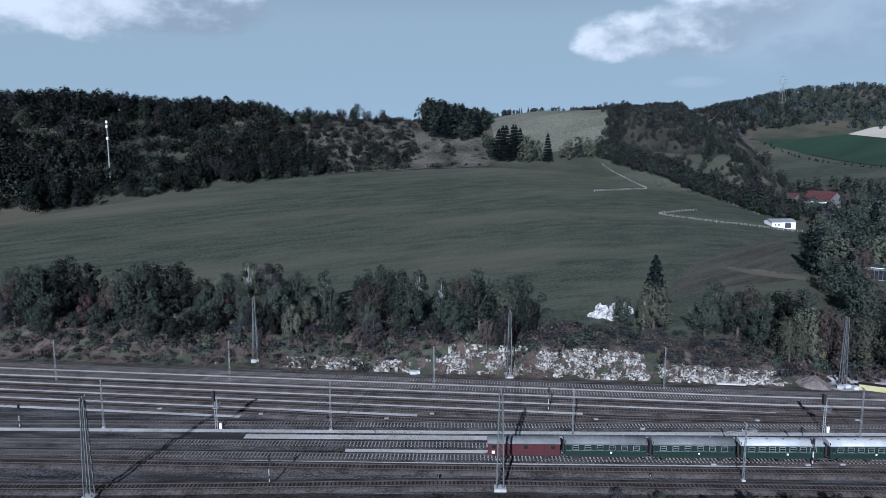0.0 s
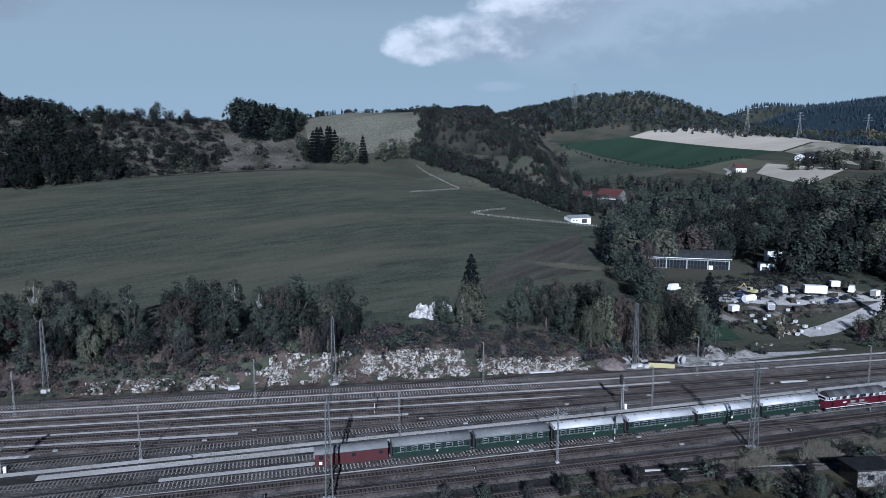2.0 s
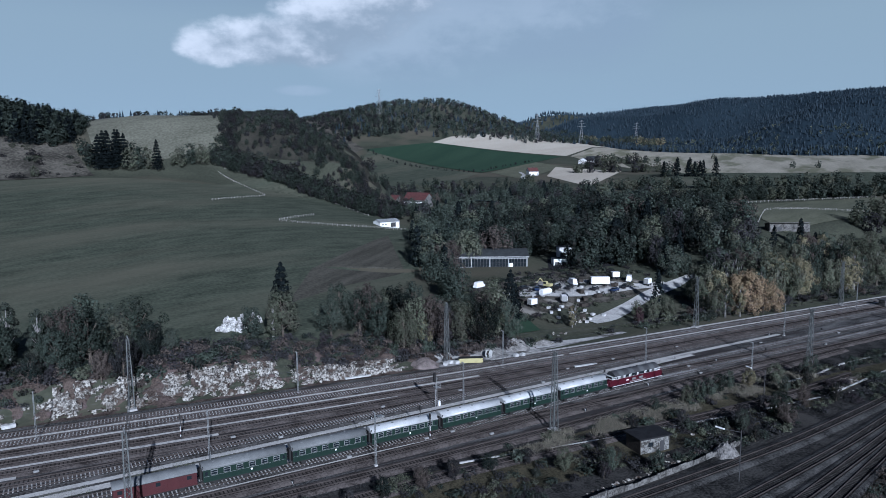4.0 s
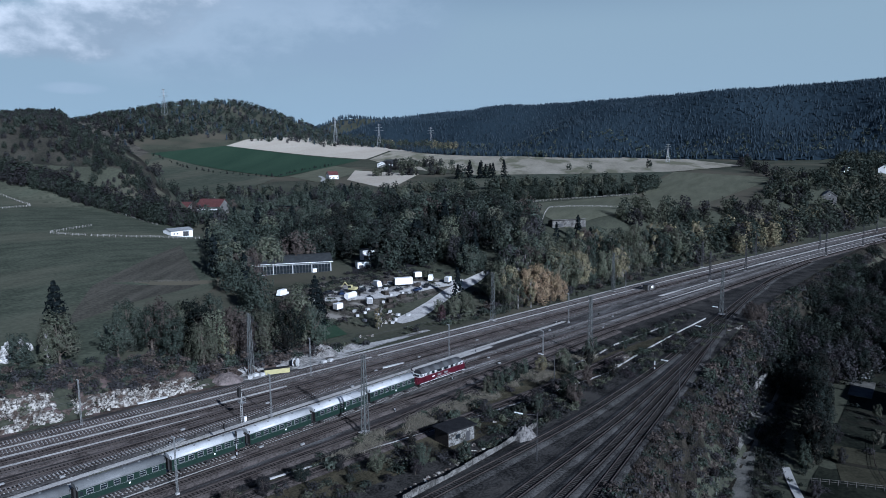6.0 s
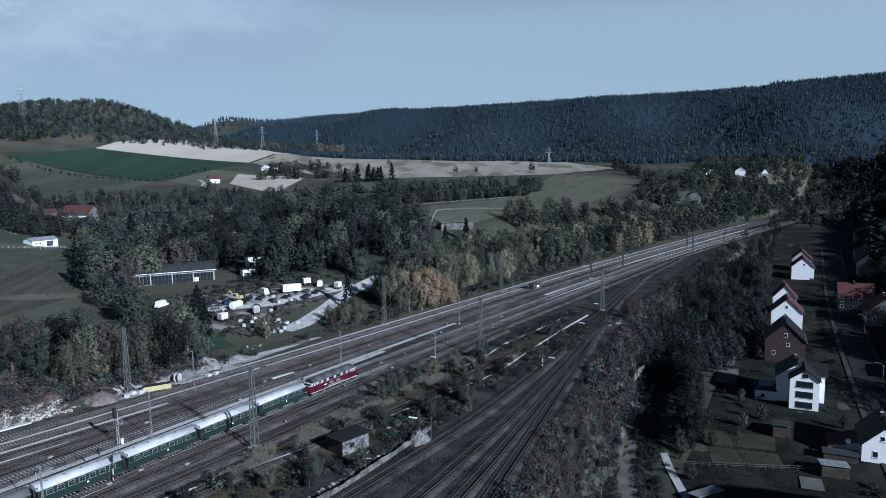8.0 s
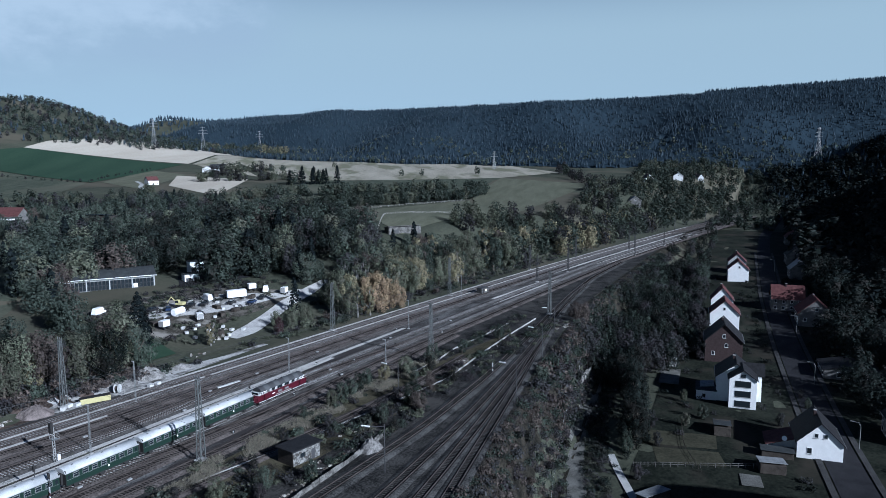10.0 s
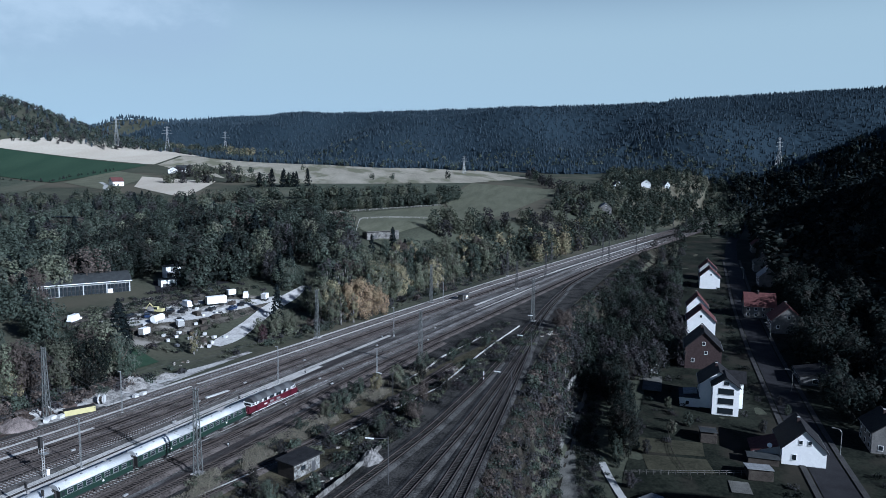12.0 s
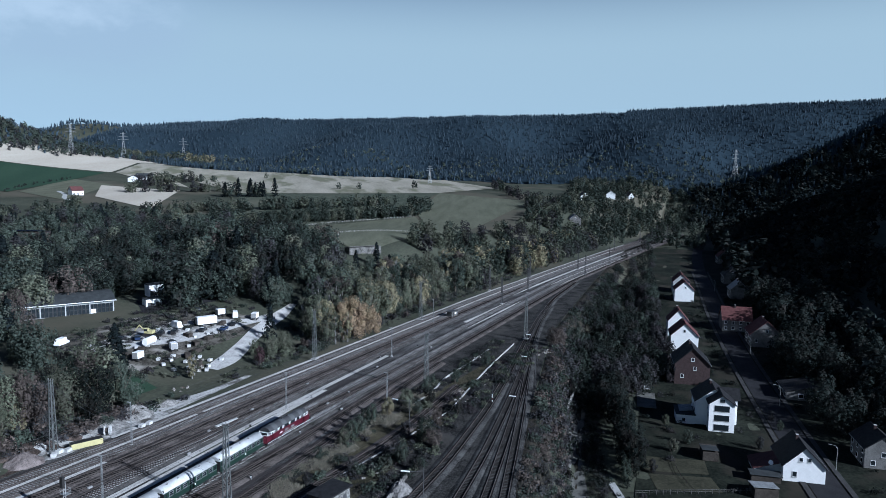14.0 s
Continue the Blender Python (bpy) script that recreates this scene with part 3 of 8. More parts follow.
M_LINES = {
    "m1": [(-260, 128.0), (-88, 128.4), (0, 128.6), (80, 129.3), (160, 129.6), (240, 128.0), (300, 125.4)] + off(7.6, 380, 880, 10),
    "m2": [(-260, 120.5), (-60, 119.6), (0, 119.3), (80, 119.6), (130, 120.6), (200, 119.8), (300, 117.5)] + off(15.2, 380, 880, 10),
    "m3": [(-260, 115.5), (-57, 114.6), (0, 114.1), (70, 113.7), (120, 115.2), (200, 113.8), (300, 112.5)] + off(19.8, 380, 880, 10),
    "m4": [(-260, 113.5), (-120, 111.9), (-57, 110.8), (0, 109.8), (66, 109.4), (110, 109.8), (160, 110.6), (210, 109.4), (300, 107.8)] + off(24.4, 380, 700, 8),
    "m5": [(-260, 100.0), (-55, 102.1), (0, 104.6), (48, 104.0), (90, 103.2), (120, 104.4), (160, 106.2), (190, 107.0)],
}
build_track(off(0, -260, 880, 40), "concrete", "bed_brown", (-60, 60), "outer track with pale concrete sleepers on brown ballast")
build_track(off(4.9, -260, 880, 40), "concrete", "bed_brown", (-60, 60), "through track with pale concrete sleepers on brown ballast")
build_track(off(9.8, -260, 130, 26) + [(180, 133.4), (250, 130.6), (320, 126.8), (350, 125.0)], "wood", "bed_brown", (-40, 40), "siding with old dark sleepers on brown ballast")
build_track(off(14.6, -260, 50, 20) + [(90, 133.0), (150, 130.6), (215, 128.8)], "wood", "bed_brown", (-40, 40), "siding with old dark sleepers on brown ballast")
build_track(off(19.4, -260, 0, 20) + [(30, 132.2), (70, 130.4), (120, 129.6)], "wood", "bed_brown", (-40, 30), "siding with old dark sleepers on brown ballast")
build_track(off(24.2, -260, -40, 20) + [(-10, 131.0), (30, 129.2)], "wood", "bed_brown", (-40, 20), "siding with old dark sleepers on brown ballast")
build_track(M_LINES["m1"], "concrete", "bed_grey", (-20, 110), "main line with bright concrete sleepers")
build_track(M_LINES["m2"], "concrete", "bed_grey", (-20, 140), "main line with bright concrete sleepers")
build_track(M_LINES["m3"], "concrete", "bed_grey", (-20, 140), "main line with bright concrete sleepers under the train")
build_track(M_LINES["m4"], "wood", "bed_brown", (0, 120), "dull side track with dark sleepers and rust")
build_track(M_LINES["m5"], "wood", "bed_brown", (0, 120), "dull side track with dark sleepers and rust")
build_track([(-200, 92), (0, 97.5), (60, 97.0), (92, 94.6), (116, 92.3), (140, 91.4), (170, 92.4)], "wood", "bed_brown", (50, 130), "overgrown disused track with dark sleepers")
build_track([(30, 74.6), (96, 74.7), (120, 75.2), (155, 78.5), (190, 83.4), (226, 89.4), (270, 96.0), (320, 101.8), (380, 103.0)], "wood", "bed_dark", (80, 190), "lower line with dark sleepers curving from the yard")
build_track([(30, 62.0), (66, 63.2), (98, 66.2), (127, 69.4), (163, 75.0), (198, 81.2), (230, 87.6), (262, 93.6), (300, 98.6)], "wood", "bed_dark", (80, 190), "lower line with dark sleepers curving from the yard")
build_track([(40, 53.8), (70, 56.4), (103, 61.6), (138, 67.9), (180, 76.0), (205, 81.6), (230, 87.4)], "wood", "bed_dark", (80, 190), "lower line with dark sleepers curving from the yard")
build_track([(60, 49.6), (80, 52.8), (105, 58.4), (142, 66.6), (165, 72.0), (190, 78.0)], "wood", "bed_dark", (80, 170), "lower side track with dark sleepers joining its neighbour")
build_track([(112, 120.0), (130, 119.2), (150, 117.4), (172, 115.2), (192, 114.1)], "wood", "bed_brown", (118, 186), "crossover between two main tracks")
build_track([(48, 113.9), (66, 113.2), (86, 111.6), (108, 109.9)], "wood", "bed_brown", (52, 104), "crossover with dark sleepers")
for d, x0, x1 in ((2.45, -250, 120), (7.35, -250, 90), (12.2, -250, 66), (17.0, -250, 26), (21.8, -250, -8), (26.6, -250, -44)):
    ribbon("walkway", off(d, x0, x1, 30), 1.5 if d != 7.35 else 1.9, M["walk"], "pale gravel walkway between tracks", flat=0.16, category="walkway")
for d, x0, x1, w in ((2.45, 122, 560, 1.5), (-2.9, 100, 620, 1.2), (11.4, 250, 560, 1.8), (17.4, 250, 560, 1.6), (22.1, 240, 560, 1.4)):
    ribbon("walkway", off(d, x0, x1, 40), w, M["walk"], "pale gravel walkway between tracks", flat=0.16, category="walkway")
for pts, w in (([(-200, 125.2), (0, 125.3), (60, 125.4), (130, 126.5), (190, 126.0)], 1.5), ([(-40, 122.7), (0, 122.7), (60, 122.9), (110, 124), (150, 125)], 2.0), ([(-20, 116.8), (30, 116.7), (75, 116.7), (105, 117.6)], 2.0), ([(-60, 112.2), (0, 112.0), (64, 111.6)], 1.4)):
    ribbon("walkway", line(pts, 30), w, M["walk"], "pale gravel walkway between tracks", flat=0.17, category="walkway")


# ---- building blocks ----
def plain(name, base, rough=0.5, metal=0.0, spread_tone=0.12, scale=1.2, spec=0.4, bump=0.05):
    a = tuple(c * (1 - spread_tone) for c in base)
    b = tuple(min(1, c * (1 + spread_tone)) for c in base)
    return mix_material(name, a, b, rough, scale, 9, bump, metal, spec=spec)


M["crimson"] = plain("crimson_paint", (0.058, 0.007, 0.014), 0.35, spec=0.5)
M["cream"] = plain("light_grey_paint", (0.26, 0.26, 0.255), 0.4)
M["loco_grey"] = plain("pale_grey_body_paint", (0.40, 0.40, 0.39), 0.4)
M["coach_green"] = plain("bottle_green_paint", (0.010, 0.024, 0.018), 0.4, spec=0.5)
M["roof_silver"] = plain("silver_roof", (0.52, 0.53, 0.53), 0.4, 0.15, 0.18, 0.7)
M["roof_grey"] = plain("weathered_grey_roof", (0.15, 0.155, 0.155), 0.6, 0.0, 0.25, 0.7)
M["roof_dark"] = plain("dark_roof_paint", (0.045, 0.045, 0.047), 0.6)
M["roof_panel"] = plain("grey_roof_panel", (0.075, 0.078, 0.08), 0.6)
M["black"] = plain("black_running_gear", (0.018, 0.017, 0.017), 0.7)
M["van_red"] = plain("van_red_paint", (0.055, 0.013, 0.015), 0.55)
M["white_paint"] = plain("white_paint", (0.74, 0.74, 0.72), 0.6)
M["steel_grey"] = plain("galvanised_steel", (0.27, 0.28, 0.28), 0.55, 0.5, 0.3)
M["mast_green"] = plain("dull_green_steel", (0.12, 0.128, 0.125), 0.6, 0.3, 0.3)
M["concrete"] = mix_material("concrete", (0.30, 0.295, 0.285), (0.45, 0.44, 0.425), 0.9, 0.6, 6, 0.3)
M["yellow_paint"] = plain("yellow_paint", (0.42, 0.38, 0.19), 0.5)
M["bright"] = plain("bright_white_enamel", (0.8, 0.8, 0.8), 0.4)


def glass_material():
    m = bpy.data.materials.new("window_glass")
    m.use_nodes = True
    b = m.node_tree.nodes["Principled BSDF"]
    b.inputs["Base Color"].default_value = (0.015, 0.02, 0.024, 1)
    b.inputs["Roughness"].default_value = 0.08
    b.inputs["Specular IOR Level"].default_value = 0.6
    return m


M["glass"] = glass_material()


def bevelled(sx, sy, sz, x=0, y=0, z=0, r=0.03, seg=1):
    bm = bmesh.new()
    box(bm, sx, sy, sz, x, y, z)
    if r:
        bmesh.ops.bevel(bm, geom=list(bm.edges), offset=min(r, 0.4 * min(sx, sy, sz)), segments=seg, affect="EDGES")
    return bm


def rod(bm, a, b, r, sides=5):
    a, b = Vector(a), Vector(b)
    m = Matrix.Translation((a + b) / 2) @ (b - a).to_track_quat("Z", "Y").to_matrix().to_4x4()
    bmesh.ops.create_cone(bm, cap_ends=True, segments=sides, radius1=r, radius2=r, depth=(b - a).length, matrix=m)


def extruded(profile, x0, x1, caps=True):
    """A closed profile of (y, z) drawn out along x."""
    bm = bmesh.new()
    a = [bm.verts.new((x0, y, z)) for y, z in profile]
    b = [bm.verts.new((x1, y, z)) for y, z in profile]
    n = len(profile)
    for i in range(n):
        bm.faces.new((a[i], a[(i + 1) % n], b[(i + 1) % n], b[i]))
    if caps:
        bm.faces.new(list(reversed(a)))
        bm.faces.new(b)
    bmesh.ops.recalc_face_normals(bm, faces=list(bm.faces))
    return bm


def wheel_mesh(r=0.5, w=0.14):
    bm = bmesh.new()
    bmesh.ops.create_cone(bm, cap_ends=True, segments=14, radius1=r, radius2=r * 0.95, depth=w, matrix=Matrix.Rotation(math.pi / 2, 4, "X"))
    me = bpy.data.meshes.new("wheel")
    bm.to_mesh(me)
    bm.free()
    me.materials.append(M["black"])
    return me


WHEEL = wheel_mesh()


def put(name, mesh, m, parent):
    o = new(name, mesh)
    o.parent = parent
    o.matrix_local = m
    return o


def arch(half, low, rise, n=9):
    """Roof profile from eave to eave."""
    return [(-half + 2 * half * i / n, low + rise * (1 - abs(2 * i / n - 1) ** 2.6)) for i in range(n + 1)]


def add_wheels(e, xs, z=0.5):
    for x in xs:
        for y in (-0.78, 0.78):
            put("wheel", WHEEL, Matrix.Translation((x, y, z)), e)


# ---- the train (x along the track, base on the rail head) ----
def build_loco():
    e = empty("diesel_locomotive")
    half = 1.52
    side = [(-half, 0.75), (-half, 2.35), (half, 2.35), (half, 0.75)]
    body = extruded(side, -8.4, 8.4)
    for v in body.verts:
        if abs(v.co.x) > 8:
            v.co.x *= 1.03 if v.co.z < 1 else 0.99
            v.co.y *= 0.8
    bmesh.ops.bevel(body, geom=list(body.edges), offset=0.25, segments=3, affect="EDGES")
    part("body", body, M["crimson"], e, "crimson painted lower body")
    top = extruded([(-half, 2.36), (-half * 0.95, 3.0), (half * 0.95, 3.0), (half, 2.36)], -7.9, 7.9)
    for v in top.verts:
        if abs(v.co.x) > 7:
            v.co.y *= 0.82
            if v.co.z > 2.9:
                v.co.x *= 0.9
    part("upper_body", top, M["loco_grey"], e, "pale grey upper body band")
    part("roof", extruded(arch(1.46, 3.0, 0.95), -7.2, 7.2), M["roof_dark"], e, "dark grey arched roof")
    for x in (-5.0, -1.7, 1.7, 5.0):
        part("roof_hatch", extruded([(y * 1.01, z + 0.03) for y, z in arch(1.44, 3.02, 0.95)], x - 0.75, x + 0.75), M["roof_panel"], e, "paler roof panel")
    for s in (-1, 1):
        part("trim", bevelled(14.4, 0.03, 0.07, 0, s * 1.46, 2.98, 0), M["bright"], e, "pale trim line")
        part("trim", bevelled(16.2, 0.03, 0.08, 0, s * 1.535, 0.86, 0), M["bright"], e, "pale trim line")
        for x, w in ((-5.1, 0.8), (-3.4, 0.9), (-1.2, 1.6), (1.2, 1.6), (3.4, 0.9), (5.1, 0.8)):
            part("side_window", bevelled(w, 0.05, 0.56, x, s * 1.49, 2.52, 0), M["glass"] if abs(x) < 4 else M["roof_panel"], e)
        for x in (-7.2, -6.5, 6.5, 7.2):
            part("cab_frame", bevelled(0.62, 0.04, 0.62, x, s * (1.42 if abs(x) < 7 else 1.33), 2.44, 0), M["bright"], e, "pale window surround")
            part("cab_window", bevelled(0.46, 0.07, 0.44, x, s * (1.42 if abs(x) < 7 else 1.33), 2.52, 0), M["glass"], e)
        for x in (-1.3, 1.0):
            part("vent", bevelled(1.3, 0.04, 0.5, x, s * 1.535, 1.55, 0), M["roof_grey"], e)
        for x in (-6.0, 6.0):
            part("door", bevelled(0.62, 0.04, 1.4, x, s * 1.535, 0.92, 0.01), M["crimson"], e)
        part("lettering", bevelled(5.2, 0.02, 0.16, 0, s * 1.54, 1.18, 0), M["cream"], e, "row of pale raised letters too small to read")
        part("number_plate", bevelled(0.9, 0.03, 0.22, -3.4, s * 1.54, 1.7, 0), M["bright"], e)
    for s in (-1, 1):
        part("nose", bevelled(0.9, 2.3, 1.5, s * 8.5, 0, 0.85, 0.35, 3), M["crimson"], e)
        part("windscreen_frame", bevelled(0.08, 2.2, 0.62, s * 7.7, 0, 2.4, 0), M["bright"], e, "pale windscreen surround")
        part("windscreen", bevelled(0.12, 1.9, 0.46, s * 7.7, 0, 2.48, 0), M["glass"], e)
        part("buffer_beam", bevelled(0.2, 2.5, 0.4, s * 9.0, 0, 0.6, 0.03), M["black"], e)
        for y in (-0.88, 0.88):
            bm = bmesh.new()
            rod(bm, (s * 9.0, y, 0.95), (s * 9.3, y, 0.95), 0.2, 10)
            part("buffer", bm, M["black"], e)
            bm = bmesh.new()
            rod(bm, (s * 8.9, y * 0.75, 1.35), (s * 8.99, y * 0.75, 1.35), 0.14, 10)
            part("headlight", bm, M["bright"], e)
        part("bogie", bevelled(4.2, 2.2, 0.5, s * 5.7, 0, 0.3, 0.05), M["black"], e)
        add_wheels(e, (s * 4.1, s * 7.3))
    part("fuel_tank", bevelled(4.6, 2.3, 0.6, 0, 0, 0.2, 0.08), M["black"], e)
    for x in (-1.1, 1.1):
        bm = bmesh.new()
        rod(bm, (x, 0, 3.9), (x, 0, 4.2), 0.18, 8)
        part("exhaust", bm, M["black"], e)
    return tagged(e, "crimson diesel locomotive with grey window band and dark roof", "locomotive")


def build_coach(length, roof, seats, name, label):
    e = empty(name)
    half, L2 = 1.44, length / 2
    part("body", extruded([(-half, 0.95), (-half, 3.02), (half, 3.02), (half, 0.95)], -L2 + 0.35, L2 - 0.35), M["coach_green"], e)
    rf = extruded(arch(1.47, 3.02, 0.85, 12), -L2 + 0.2, L2 - 0.2)
    for f in rf.faces:
        f.smooth = len(f.verts) == 4
    part("roof", rf, M[roof], e, "arched silver-grey roof" if roof == "roof_silver" else "arched weathered grey roof")
    for x in np.arange(-L2 + 2.2, L2 - 2, 2.8):
        part("roof_vent", bevelled(0.35, 0.3, 0.16, float(x), random.choice((-0.35, 0.35)), 3.8, 0.04), M["roof_grey"], e)
    for s in (-1, 1):
        part("gutter", bevelled(length - 0.5, 0.05, 0.06, 0, s * 1.46, 3.0, 0), M["roof_grey"], e)
        part("waist_line", bevelled(length - 0.8, 0.02, 0.04, 0, s * 1.445, 1.88, 0), M["steel_grey"], e)
        n = seats
        for i in range(n):
            x = -L2 + 2.1 + (length - 4.2) * i / (n - 1)
            w = part("window", bevelled(1.12, 0.05, 0.86, x, s * 1.43, 2.0, 0.02), M["steel_grey"], e, "pale metal window frame")
            part("pane", bevelled(0.96, 0.07, 0.34, x, s * 1.43, 2.08, 0), M["glass"], w)
            part("pane", bevelled(0.96, 0.07, 0.28, x, s * 1.43, 2.48, 0), M["glass"], w)
        for d in (-1, 1):
            x = d * (L2 - 0.85)
            part("door", bevelled(0.72, 0.04, 1.95, x, s * 1.43, 1.0, 0.02), M["coach_green"], e)
            part("door_window", bevelled(0.42, 0.05, 0.6, x, s * 1.435, 2.1, 0), M["glass"], e)
            part("step", bevelled(0.7, 0.35, 0.06, x, s * 1.4, 0.5, 0), M["black"], e)
        part("class_plate", bevelled(0.3, 0.02, 0.3, 0.9, s * 1.45, 1.4, 0), M["bright"], e)
        bm = bmesh.new()
        box(bm, length - 3.5, 0.12, 0.28, 0, s * 1.1, 0.62)
        part("sole_bar", bm, M["black"], e)
    for d in (-1, 1):
        part("gangway", bevelled(0.36, 1.1, 2.1, d * (L2 - 0.15), 0, 1.0, 0.05), M["black"], e)
        part("end_wall", bevelled(0.06, 2.8, 2.6, d * (L2 - 0.34), 0, 1.0, 0.02), M["black"], e)
        for y in (-0.88, 0.88):
            bm = bmesh.new()
            rod(bm, (d * (L2 - 0.4), y, 0.95), (d * (L2 + 0.05), y, 0.95), 0.17, 8)
            part("buffer", bm, M["black"], e)
    part("underframe", bevelled(length - 2.0, 1.6, 0.35, 0, 0, 0.5, 0.05), M["black"], e)
    add_wheels(e, (-L2 + 2.4, 0.0, L2 - 2.4))
    return tagged(e, label, "railway coach", group="coaches of the train")


def build_van(length=13.0):
    e = empty("luggage_van")
    half, L2 = 1.42, length / 2
    part("body", extruded([(-half, 0.95), (-half, 3.0), (half, 3.0), (half, 0.95)], -L2 + 0.3, L2 - 0.3), M["van_red"], e)
    part("roof", extruded(arch(1.46, 3.0, 0.7, 12), -L2 + 0.2, L2 - 0.2), M["roof_grey"], e, "arched weathered grey roof")
    for s in (-1, 1):
        for x in (-2.9, 2.6):
            d = part("sliding_door", bevelled(1.9, 0.05, 1.95, x, s * 1.44, 1.0, 0.02), M["van_red"], e)
            part("door_rail", bevelled(3.6, 0.05, 0.06, x + 0.8, s * 1.47, 2.95, 0), M["black"], d)
        for x in (-5.2, 0.3, 5.0):
            part("window", bevelled(0.7, 0.05, 0.6, x, s * 1.43, 2.1, 0.01), M["glass"], e)
        for x in np.arange(-L2 + 0.6, L2 - 0.3, 0.55):
            part("body_rib", bevelled(0.04, 0.03, 2.0, float(x), s * 1.425, 0.97, 0), M["van_red"], e)
        part("label_plate", bevelled(0.5, 0.02, 0.5, -L2 + 1.2, s * 1.44, 1.2, 0), M["bright"], e)
    for d in (-1, 1):
        for y in (-0.88, 0.88):
            bm = bmesh.new()
            rod(bm, (d * (L2 - 0.4), y, 0.95), (d * (L2 + 0.05), y, 0.95), 0.17, 8)
            part("buffer", bm, M["black"], e)
        part("lamp", bevelled(0.1, 0.2, 0.25, d * (L2 - 0.24), 1.1, 1.4, 0.02), M["bright"], e)
    part("underframe", bevelled(length - 2.0, 1.6, 0.35, 0, 0, 0.5, 0.05), M["black"], e)
    add_wheels(e, (-L2 + 2.6, L2 - 2.6))
    return tagged(e, "red luggage van with grey arched roof", "railway van")


def on_track(points, x):
    P = line(points, max(30, int((points[-1][0] - points[0][0]) / 5)))
    y = float(np.interp(x, P[:, 0], P[:, 1]))
    dy = float(np.interp(x + 2, P[:, 0], P[:, 1])) - float(np.interp(x - 2, P[:, 0], P[:, 1]))
    return Matrix.Translation((x, y, 0.5)) @ Matrix.Rotation(math.atan2(dy, 4), 4, "Z")


TRAIN_FRONT = 127.0
loco = build_loco()
loco.matrix_world = on_track(M_LINES["m3"], TRAIN_FRONT - 9.3)
x = TRAIN_FRONT - 18.7
coach = build_coach(14.6, "roof_silver", 7, "coach", "bottle-green coach with bright silver roof")
coach_b = build_coach(14.6, "roof_grey", 6, "coach", "bottle-green coach with weathered grey roof")
for k in range(6):
    m = on_track(M_LINES["m3"], x - 7.5)
    src = coach if k < 4 else coach_b
    if k in (0, 4):
        src.matrix_world = m
    else:
        copy_thing(src, m)
    x -= 15.0
van = build_van()
van.matrix_world = on_track(M_LINES["m3"], x - 6.6)


# ---- masts, lamps, signals and wires of the railway ----
def zigzag(bm, P, r):
    """One unbroken bent bar along points."""
    rings = [[bm.verts.new(p + Vector(o) * r) for o in ((1, 0, 0), (0, 1, 0), (-1, 0, 0), (0, -1, 0))] for p in P]
    for p, q in zip(rings, rings[1:]):
        for k in range(4):
            bm.faces.new((p[k], p[(k + 1) % 4], q[(k + 1) % 4], q[k]))


def lattice_tower(name, tall, foot, head, bays, label, material="mast_green", arm=True):
    """A four-legged lattice mast on a concrete base."""
    e = empty(name)
    part("base", bevelled(foot * 1.7, foot * 1.7, 0.9, 0, 0, -0.4, 0.06), M["concrete"], e, "pale concrete base block")
    levels = [0.5 + (tall - 0.5) * (1 - (1 - i / bays) ** 1.15) for i in range(bays + 1)]
    corner = lambda k, z: Vector(((foot + (head - foot) * z / tall) / 2 * (-1, 1, 1, -1)[k], (foot + (head - foot) * z / tall) / 2 * (-1, -1, 1, 1)[k], z))
    for k in range(4):
        bm = bmesh.new()
        rod(bm, corner(k, 0.4), corner(k, tall), 0.1, 4)
        part("leg", bm, M[material], e)
    for k in range(4):
        bm = bmesh.new()
        zigzag(bm, [corner((k + 1) % 4 if i % 2 == 0 else k, z) for i, z in enumerate(levels)], 0.055)
        part("brace", bm, M[material], e, "zigzag lattice brace")
    if arm:
        part("crossarm", bevelled(0.14, 1.6, 0.14, 0, 0, tall, 0.02), M[material], e)
        for y in (-0.7, 0, 0.7):
            bm = bmesh.new()
            rod(bm, (0, y, tall + 0.1), (0, y, tall + 0.55), 0.09, 7)
            part("insulator", bm, M["roof_grey"], e)
    return tagged(e, label, "overhead line mast", group="lattice masts of the yard")


def wire(bm, a, b, sag=0.0, r=0.022, n=8):
    a, b = Vector(a), Vector(b)
    P = [a.lerp(b, i / n) - Vector((0, 0, sag * 4 * (i / n) * (1 - i / n))) for i in range(n + 1)]
    side = (b - a).cross(Vector((0, 0, 1))).normalized() * r
    rings = [[bm.verts.new(p + o) for o in (side, -side, Vector((0, 0, 1.4 * r)))] for p in P]
    for p, q in zip(rings, rings[1:]):
        for k in range(3):
            bm.faces.new((p[k], p[(k + 1) % 3], q[(k + 1) % 3], q[k]))


